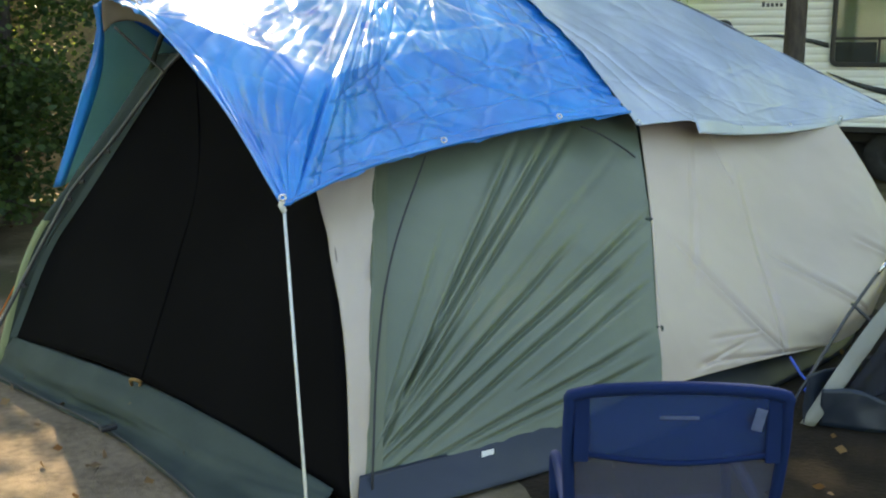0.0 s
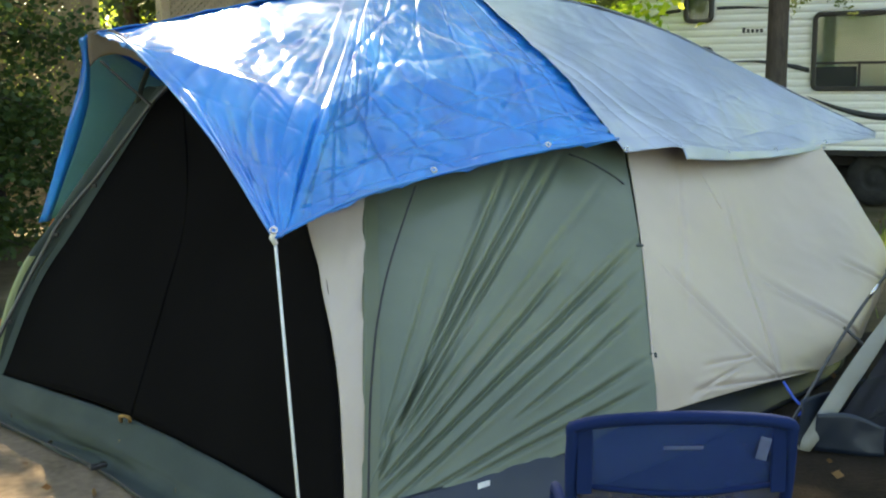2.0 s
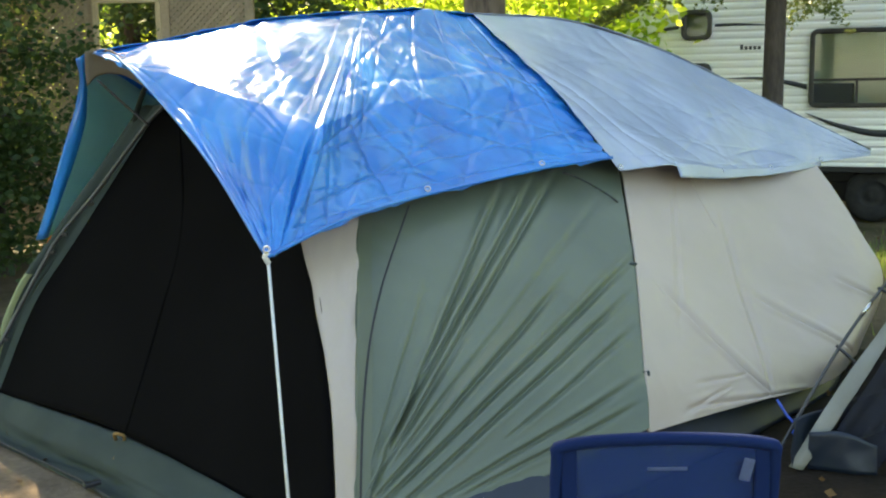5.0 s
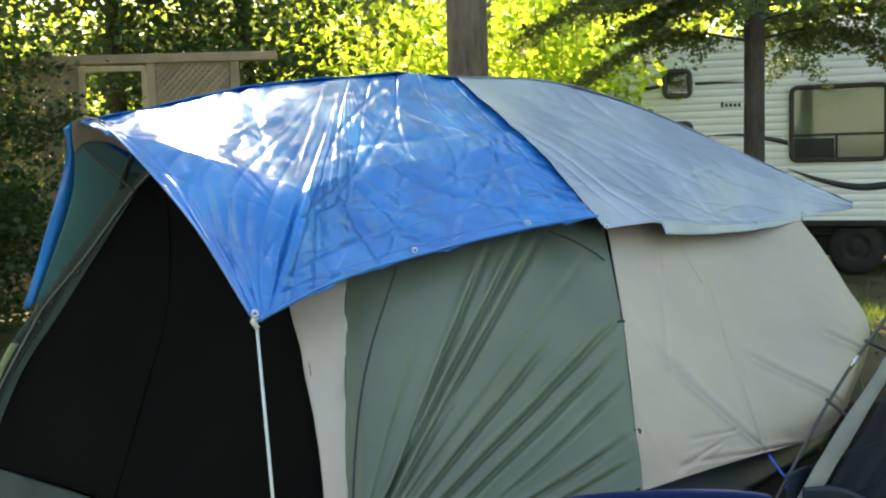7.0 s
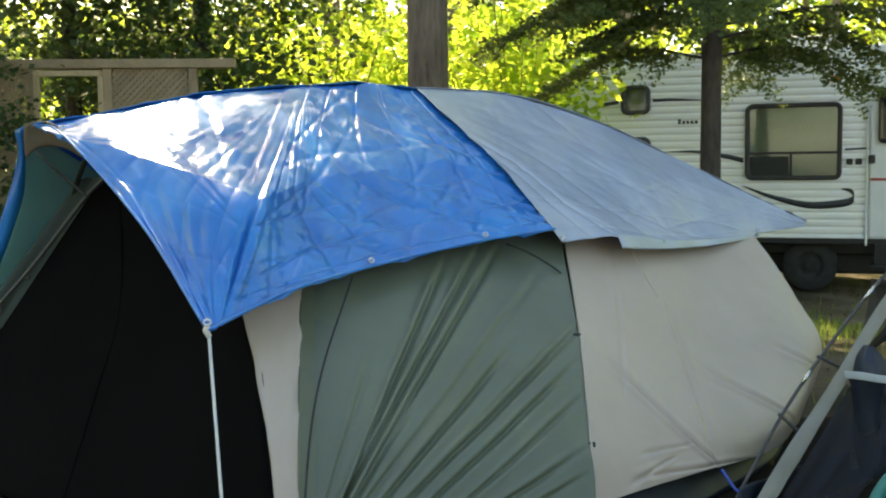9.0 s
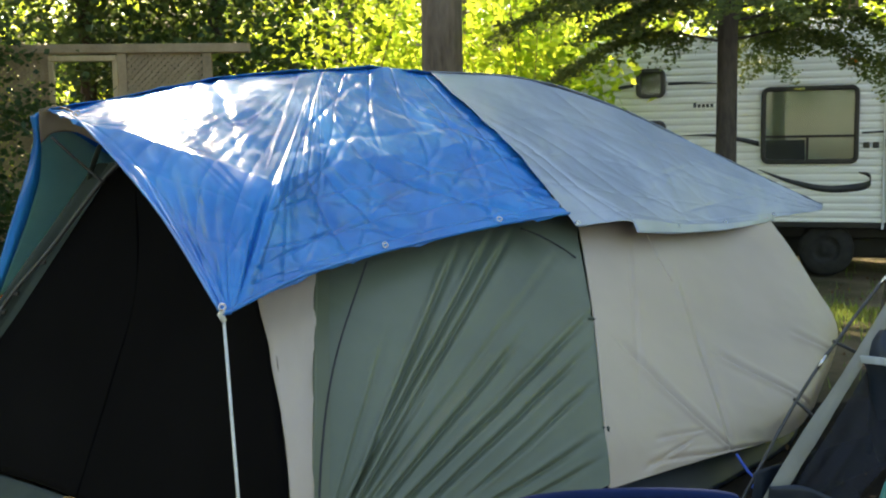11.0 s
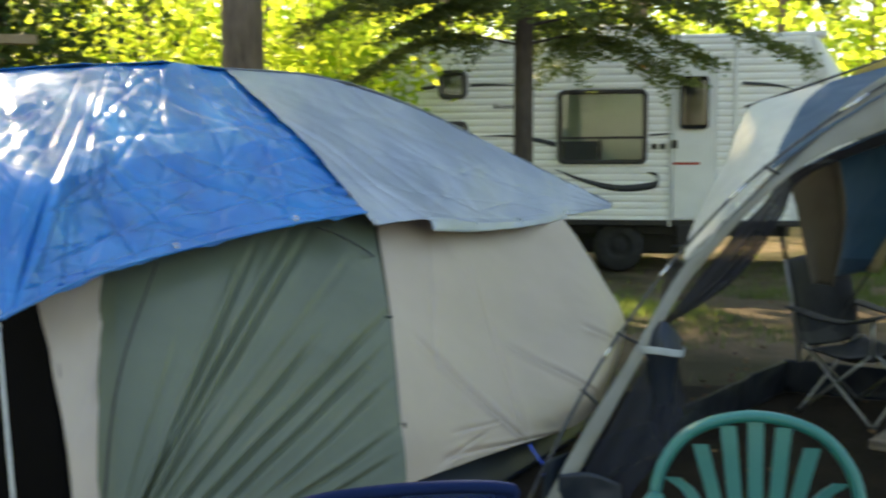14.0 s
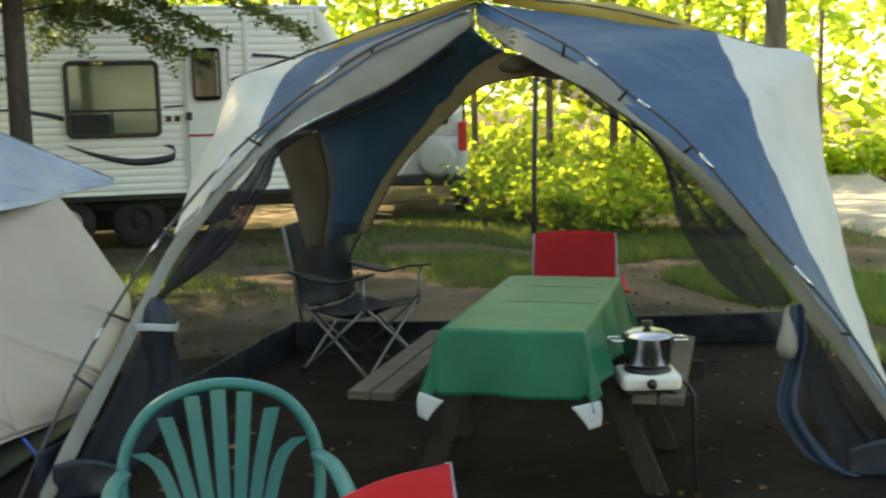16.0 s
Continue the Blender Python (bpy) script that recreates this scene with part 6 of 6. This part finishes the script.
# ---------------------------------------------------------------- lattice screen
def make_lattice():
    f = thing("lattice_wall", "brown wooden lattice wall with an open window frame", "fence", (-3.0, 11.0, 0))
    x0, x1, z1, y = -5.6, -1.62, 2.56, 11.0
    part("top_beam", box_bm(x1 - x0 + 0.45, 0.14, 0.09, 0.008, ((x0 + x1) / 2 + 0.2, y, z1 + 0.045)), LATTICE_WOOD, f, "brown top beam")
    for x in (x0, -3.22, -2.46, x1):
        part("post", box_bm(0.09, 0.09, z1, 0.006, (x, y, z1 / 2)), LATTICE_WOOD, f)
    # window frame of fresh pine
    for bx, bz, wx, wz in ((-2.84, 2.51, 0.66, 0.055), (-2.52, 1.75, 0.05, 1.46), (-3.145, 1.75, 0.05, 1.46), (-2.84, 1.03, 0.66, 0.05)):
        part("frame_board", box_bm(wx, 0.06, wz, 0.004, (bx, y - 0.052, bz)), PINE, f, "fresh pine board")
    part("lower_rail", box_bm(x1 - x0, 0.06, 0.10, 0.006, ((x0 + x1) / 2, y, 0.12)), LATTICE_WOOD, f)
    # slats: two crossing layers in each bay
    me = {}
    for a, b, lo, hi in ((x0 + 0.05, -3.27, 0.17, z1), (-2.41, x1 - 0.05, 0.17, z1), (-3.27, -2.41, 0.17, 1.0)):
        w, h = b - a, hi - lo
        for sgn, yy in ((1, y - 0.018), (-1, y - 0.005)):
            step = 0.066
            k = -h
            while k < w:
                xa, za, xb, zb = k, 0.0, k + h, h
                if xa < 0:
                    za, xa = -xa, 0.0
                if xb > w:
                    zb, xb = zb - (xb - w), w
                if xb - xa > 0.04:
                    ln = math.hypot(xb - xa, zb - za)
                    key = round(ln, 2)
                    if key not in me:
                        bm = box_bm(ln, 0.008, 0.036, 0)
                        d = bpy.data.meshes.new("slat")
                        bm.to_mesh(d)
                        bm.free()
                        d.materials.append(LATTICE_WOOD)
                        me[key] = d
                    ob = new("slat", me[key])
                    ob.parent = f
                    cx, cz = (xa + xb) / 2, (za + zb) / 2
                    if sgn < 0:
                        cx = w - cx
                    ob.matrix_basis = Matrix.Translation(Vector((a + cx, yy, lo + cz)) - f.location) @ Matrix.Rotation(-radians(45) * sgn, 4, "Y")
                k += step


# ---------------------------------------------------------------- trees
rng = np.random.default_rng(7)


def leaf_cloud(centres, size, mat, name, flat=0.6, droop=0.0, narrow=1.0):
    """One mesh of many small folded leaves, each a bent pair of quads, at the given places."""
    c = np.asarray(centres, float)
    n = len(c)
    ax = rng.normal(size=(n, 3))
    ax[:, 2] = ax[:, 2] * flat - droop
    ax /= np.linalg.norm(ax, axis=1, keepdims=True)
    r = rng.normal(size=(n, 3))
    sd = np.cross(ax, r)
    sd /= np.linalg.norm(sd, axis=1, keepdims=True) + 1e-9
    nm = np.cross(ax, sd)
    s = size * rng.uniform(0.6, 1.3, size=(n, 1))
    w = s * 0.38 * narrow
    base, mid, tip = c - ax * s * 0.5, c + nm * s * 0.10, c + ax * s * 0.5
    v = np.stack([base, mid + sd * w, tip, mid - sd * w], axis=1).reshape(-1, 3)
    me = bpy.data.meshes.new(name)
    me.vertices.add(4 * n)
    me.vertices.foreach_set("co", v.ravel())
    me.loops.add(4 * n)
    me.loops.foreach_set("vertex_index", np.arange(4 * n))
    me.polygons.add(n)
    me.polygons.foreach_set("loop_start", np.arange(0, 4 * n, 4))
    me.polygons.foreach_set("loop_total", np.full(n, 4))
    me.materials.append(mat)
    me.update()
    me.validate()
    return me


def trunk_data(h, r0, r1, lean, seed, sides=14, rings=14):
    vs, fs = [], []
    for i in range(rings + 1):
        k = i / rings
        cx, cy = lean[0] * k + 0.06 * r0 * 4 * nz((k * 2, seed, 0), 1), lean[1] * k + 0.06 * r0 * 4 * nz((k * 2, 0, seed), 1)
        r = r0 + (r1 - r0) * k + (0.35 * r0 * max(0, 1 - k * h / 0.5) ** 2)
        for a in range(sides):
            t = 2 * math.pi * a / sides
            rr = r * (1 + 0.10 * nz((math.cos(t) * 2, math.sin(t) * 2, k * h + seed), 1.3))
            vs.append((cx + rr * math.cos(t), cy + rr * math.sin(t), k * h - 0.05))
    for i in range(rings):
        for a in range(sides):
            p, q = i * sides + a, i * sides + (a + 1) % sides
            fs.append((p, q, q + sides, p + sides))
    return vs, fs


def tree(name, label, x, y, h, r0, crown_lo, crown_r, leaves, mat, leaf, bark, clump=0.55, kind="broad", seed=0, lean=(0, 0)):
    t = thing(name, label, "tree", (x, y, 0))
    tr = trunk_data(h * 0.92, r0, r0 * 0.35, lean, seed)
    limbs, centres = [], []
    lr = random.Random(seed)
    nl = 16
    for i in range(nl):
        k = crown_lo / h + (0.95 - crown_lo / h) * (i + lr.random()) / nl
        a = lr.random() * 6.28 if i % 3 else i * 2.4
        ln = crown_r * (0.55 + 0.6 * lr.random()) * (1.0 - 0.55 * max(0, (k - 0.55) / 0.45))
        p0 = Vector((lean[0] * k, lean[1] * k, h * k * 0.95))
        rise = (0.55 if kind == "broad" else -0.12) * ln
        p2 = p0 + Vector((math.cos(a) * ln, math.sin(a) * ln, rise))
        p1 = p0.lerp(p2, 0.5) + Vector((0, 0, 0.12 * ln))
        limbs.append(tube([p0, p1, p2], r0 * 0.22, 6, r0 * 0.05))
        for c in range(5):
            f = 0.35 + 0.65 * (c + lr.random()) / 5
            centres.append(p0.lerp(p2, f) + Vector((lr.uniform(-1, 1), lr.uniform(-1, 1), lr.uniform(-0.6, 0.6))) * crown_r * 0.28)
    child("trunk", mesh_data("trunk", *join([tr] + limbs), bark), t, "", Matrix())
    cs = np.array([tuple(c) for c in centres])
    idx = rng.integers(0, len(cs), leaves)
    spread = rng.normal(size=(leaves, 3)) * clump * np.array([1, 1, 0.55])
    pts = cs[idx] + spread
    pts = pts[pts[:, 2] > crown_lo * 0.7]
    child("crown", leaf_cloud(pts, leaf, mat, "crown", 0.5), t, "", Matrix())
    return t


def hemlock(x, y):
    """Slim conifer with drooping flat sprays."""
    t = thing("hemlock_tree", "slim hemlock with dark trunk and drooping needle sprays", "tree", (x, y, 0))
    tr = trunk_data(11.0, 0.10, 0.05, (0.05, 0), 3, 12, 20)
    limbs, pts, dirs = [], [], []
    lr = random.Random(11)
    for i in range(52):
        z = 2.5 + (2.6 * (i / 42) if i < 42 else 3.0 + 5.0 * ((i - 42) / 10)) + lr.uniform(-0.1, 0.1)
        a = radians(lr.choice((lr.uniform(-65, 15), lr.uniform(-65, 15), lr.uniform(150, 215), lr.uniform(0, 360))))
        ln = lr.uniform(1.3, 2.9) * (1 - 0.05 * (z - 2.3))
        if 90 < math.degrees(a) < 270:
            ln *= 0.75
        d = Vector((math.cos(a), math.sin(a), 0))
        p0 = Vector((0, 0, z))
        line = smooth_line([p0, p0 + d * ln * 0.5 + Vector((0, 0, 0.10)), p0 + d * ln + Vector((0, 0, -0.28 * ln * 0.6))], 8)
        limbs.append(tube(line, 0.016, 5, 0.004))
        side = Vector((-d.y, d.x, 0))
        for k in range(3, len(line)):
            for s in (-1, 1):
                for rep in range(2):
                    tl = lr.uniform(0.15, 0.5) * (1.15 - 0.4 * k / len(line))
                    e = line[k] + side * s * tl + d * tl * 0.6 + Vector((0, 0, -tl * lr.uniform(0.2, 0.75)))
                    m = 36
                    f = np.linspace(0.05, 1, m)[:, None]
                    base = np.array(line[k])[None, :] * (1 - f) + np.array(e)[None, :] * f
                    pts.append(base + rng.normal(size=(m, 3)) * np.array([0.035, 0.035, 0.02]))
    child("trunk", mesh_data("trunk", *tr, BARK_DARK), t, "", Matrix())
    child("branch", mesh_data("branch", *join(limbs), BARK_DARK), t, "", Matrix())
    child("foliage", leaf_cloud(np.concatenate(pts), 0.055, NEEDLE, "needles", 0.35, 0.1, 0.75), t, "dark green needle sprays", Matrix())


hemlock(3.20, 9.5)
tree("maple_tree", "large maple with thick furrowed bark", 0.72, 11.0, 13, 0.25, 7.0, 3.6, 4200, LEAF_BRIGHT, 0.16, BARK, 0.7, "broad", 5)
# dark cedars beside the tent's far corner
for i, (x, y, h, r) in enumerate(((-4.5, 8.3, 6.5, 0.11), (-3.75, 9.6, 7.0, 0.10), (-5.6, 9.0, 7.5, 0.12), (-4.9, 7.2, 5.0, 0.07), (-1.9, 13.5, 8.5, 0.13), (-3.4, 13.2, 8.0, 0.12), (-4.1, 8.9, 6.0, 0.08), (-5.2, 8.3, 6.0, 0.09), (-3.6, 8.4, 6.2, 0.07), (-4.6, 9.6, 6.5, 0.09))):
    tree("cedar_tree", "dark green cedar with fine hanging foliage", x, y, h, r, 0.3 if i != 1 else 0.9, 0.95 if y < 12 else 1.7, 12000 if y < 12 else 20000, LEAF_DARK, 0.07 if y < 12 else 0.11, BARK_DARK, 0.24 if y < 12 else 0.42, "conifer", 20 + i)
# leafy wood beyond the trailer and the road
lr = random.Random(3)


def clear_of_trailer(x, y, near=-2.2):
    u = (x - RV_AT[0]) * 0.907 - (y - RV_AT[1]) * 0.42
    v = (x - RV_AT[0]) * 0.42 + (y - RV_AT[1]) * 0.907
    return not (-0.8 < u < 7 and near < v < 3.6)


for i in range(40):
    a = radians(-36 + 124 * (i + lr.random()) / 40)
    d = lr.uniform(19, 30)
    x, y = 1.5 + d * math.sin(a), 1 + d * math.cos(a)
    if not clear_of_trailer(x, y):
        y += 7
    if not clear_of_trailer(x, y) or math.hypot(x - 9.5, y - 13) < 4:
        continue
    tree("forest_tree", "slim woodland tree with sunlit yellow-green leaves", x, y, lr.uniform(6.5, 9.0) if a > 0.15 else lr.uniform(4.0, 4.9), lr.uniform(0.06, 0.13), lr.uniform(1.0, 2.2), lr.uniform(1.8, 2.8), 1300, LEAF_BRIGHT, 0.20, BARK, 0.7, "broad", 100 + i)
# added tall trees: unseen high crowns shade the site from the sun's side
for i, (x, y, h) in enumerate(((1.6, 17.6, 18), (4.8, 19.0, 18), (-10.0, 17.0, 17), (8.6, 19.0, 17), (-0.4, 18.2, 17), (-6.0, 12.8, 15), (-9.5, 13.4, 15))):
    tree("shade_tree", "tall tree added for shade, bare lower trunk, high leafy crown out of view", x, y, h, 0.17, 9.0, 3.3, 4500, LEAF_BRIGHT, 0.26, BARK, 0.85, "broad", 500 + i)
tree("roadside_tree", "forked tree with grey bark beside the road", 11.2, 7.4, 11, 0.15, 4.6, 3.4, 2600, LEAF_BRIGHT, 0.2, BARK, 0.7, "broad", 507)


def shrub(x, y, h, r, n, mat, leaf, seed, label):
    t = thing("shrub", label, "shrub", (x, y, 0))
    sr = random.Random(seed)
    stems, cs = [], []
    for k in range(9):
        a, ln = sr.random() * 6.28, h * sr.uniform(0.6, 1.0)
        tip = Vector((math.cos(a) * r * sr.uniform(0.3, 0.9), math.sin(a) * r * sr.uniform(0.3, 0.9), ln))
        stems.append(tube([(0, 0, -0.03), tip * 0.5 + Vector((0, 0, 0.1 * h)), tip], 0.018, 5, 0.004))
        for q in (0.35, 0.55, 0.75, 0.95):
            cs.append(tuple(tip * q + Vector((sr.uniform(-1, 1), sr.uniform(-1, 1), 0)) * r * 0.3))
    child("stem", mesh_data("stem", *join(stems), BARK), t, "", Matrix())
    cs = np.array(cs)
    p = cs[rng.integers(0, len(cs), n)] + rng.normal(size=(n, 3)) * np.array([0.22 * r, 0.22 * r, 0.10 * h])
    child("foliage", leaf_cloud(p[p[:, 2] > 0.03], leaf, mat, "leaves", 0.5), t, "", Matrix())


for i in range(44):
    a = radians(-38 + 128 * (i + lr.random()) / 44)
    d = lr.uniform(17, 30)
    x, y = 1.5 + d * math.sin(a), 1 + d * math.cos(a)
    if not clear_of_trailer(x, y, -5.0) or math.hypot(x - 9.7, y - 13.5) < 4 or (math.degrees(a) > 62 and d < 19):
        continue
    shrub(x, y, lr.uniform(1.2, 2.8) * (0.5 if a > 0.5 else 1.0), lr.uniform(1.0, 1.9), 1200, LEAF_BRIGHT, 0.14, 300 + i, "leafy green undergrowth shrub at the wood's edge")
for i, (x, y, h, r) in enumerate(((-0.4, 13.4, 3.6, 1.3), (1.9, 12.9, 4.2, 1.3), (1.3, 15.0, 4.5, 1.6), (2.3, 14.6, 4.4, 1.2), (-2.6, 15.5, 4.0, 1.6), (9.9, 9.0, 0.7, 0.8), (11.4, 8.0, 0.6, 0.9), (10.4, 10.8, 0.8, 1.0))):
    shrub(x, y, h, r, 3400, LEAF_BRIGHT, 0.12, 400 + i, "young maple growth with bright green leaves")
# the far side of the wood, too dense to count
n = 11000
aa = rng.uniform(radians(-50), radians(100), n)
dd = rng.uniform(40, 60, n)
zz = rng.uniform(0, 1, n) ** 1.2 * 8
far_pts = np.stack([1.5 + dd * np.sin(aa), 1 + dd * np.cos(aa), zz], 1)
tagged(new("far_wood", leaf_cloud(far_pts, 0.85, LEAF_BRIGHT, "far_wood", 0.6)), "dense sunlit leaves of the far wood", "wood", kind="stuff")
# the wood goes on round and behind the camera
for i in range(14):
    a = radians(150 + 150 * (i + lr.random()) / 14)
    d = lr.uniform(13, 24)
    tree("forest_tree", "tall woodland tree behind the campsite", 1.5 + d * math.sin(a), 1 + d * math.cos(a), lr.uniform(9, 13), 0.16, 2.5, 3.2, 1500, LEAF_BRIGHT, 0.30, BARK, 0.8, "broad", 200 + i)
make_lattice()

# ---------------------------------------------------------------- road, grass, litter
def strip(name, pts_a, pts_b, z, mat, label, cat):
    a, b = smooth_line([(*p, 0) for p in pts_a], 8), smooth_line([(*p, 0) for p in pts_b], 8)
    vs, fs = [], []
    for p, q in zip(a, b):
        for k in range(7):
            w = p.lerp(q, k / 6)
            vs.append((w.x, w.y, (z if 0 < k < 6 else -0.2) + 0.02 * nz(w, 1.0)))
    for i in range(len(a) - 1):
        for k in range(6):
            o = i * 7 + k
            fs.append((o, o + 7, o + 8, o + 1))
    tagged(new(name, mesh_data(name, vs, fs, mat)), label, cat, kind="structure")


strip("road", [(9, -6), (10.2, 2), (11.6, 6.6), (16, 12), (30, 22)], [(12, -6), (13.4, 2), (14.6, 5.6), (19, 10), (32, 18)], 0.16, ROAD, "pale gravel campground road", "road")


def grass(name, areas, n, label):
    pts = []
    for cx, cy, rx, ry, share in areas:
        m = int(n * share)
        q = rng.normal(size=(m, 2)) * np.array([rx, ry]) * 0.5
        for x, y in q:
            px, py = cx + x, cy + y
            if nz((px, py, 5), 0.7) > -0.12 and not (px < 6.3 and py < 6.4):
                far = max(0.0, min(1.0, (math.hypot(px - 2, py - 5) - 9) / 10))
                pts.append((px, py, 0.012 * nz((px, py, 0), 0.9) - 0.012 + far * 0.12 * nz((px, py, 3), 0.16)))
    c = np.array(pts)
    m = len(c)
    h = rng.uniform(0.04, 0.13, m)
    a = rng.uniform(0, 6.28, m)
    side = np.stack([np.cos(a), np.sin(a), np.zeros(m)], 1) * 0.006
    lean = np.stack([np.sin(a) * h * 0.4, -np.cos(a) * h * 0.4, h], 1)
    v = np.stack([c - side, c + side, c + lean], 1).reshape(-1, 3)
    me = bpy.data.meshes.new(name)
    me.from_pydata(v.tolist(), [], np.arange(3 * m).reshape(-1, 3).tolist())
    me.materials.append(GRASS)
    tagged(new(name, me), label, "grass", kind="stuff")


def shaded_ground_patch():
    """Ground darkened with the shelter's shade, under and before it, ragged at its edge."""
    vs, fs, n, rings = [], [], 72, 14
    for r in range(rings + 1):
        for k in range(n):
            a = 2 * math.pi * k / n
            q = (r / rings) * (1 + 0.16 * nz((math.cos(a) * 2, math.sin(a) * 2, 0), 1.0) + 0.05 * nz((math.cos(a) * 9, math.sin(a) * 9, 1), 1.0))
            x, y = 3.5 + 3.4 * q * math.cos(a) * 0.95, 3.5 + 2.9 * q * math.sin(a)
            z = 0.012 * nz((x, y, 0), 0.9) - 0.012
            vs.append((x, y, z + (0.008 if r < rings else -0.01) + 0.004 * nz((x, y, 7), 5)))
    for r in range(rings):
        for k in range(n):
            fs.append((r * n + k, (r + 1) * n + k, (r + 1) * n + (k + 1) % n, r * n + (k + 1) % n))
    tagged(new("soil", mesh_data("soil", vs, fs, SHADED_GROUND)), "ground under the shelter, darkened for its shade", "ground", kind="structure")


shaded_ground_patch()
grass("grass", ((8.5, 7.5, 3.5, 2.5, 0.35), (7.6, 3.9, 1.6, 3.0, 0.25), (9.0, 3.0, 2.0, 3.0, 0.2), (9.5, 10.5, 3, 3, 0.12), (3.6, 2.5, 0.9, 0.4, 0.001), (5, 9.5, 2.5, 0.8, 0.04)), 90000, "patchy green grass at the clearing's edge")
n = 2600
pts = np.stack([rng.uniform(-6, 10, n), rng.uniform(1.2, 12, n), rng.uniform(0.002, 0.012, n)], 1)
tagged(new("leaf_litter", leaf_cloud(pts, 0.04, LITTER, "leaf_litter", 0.1)), "scattered dry brown leaves on the dirt", "leaves", kind="stuff")
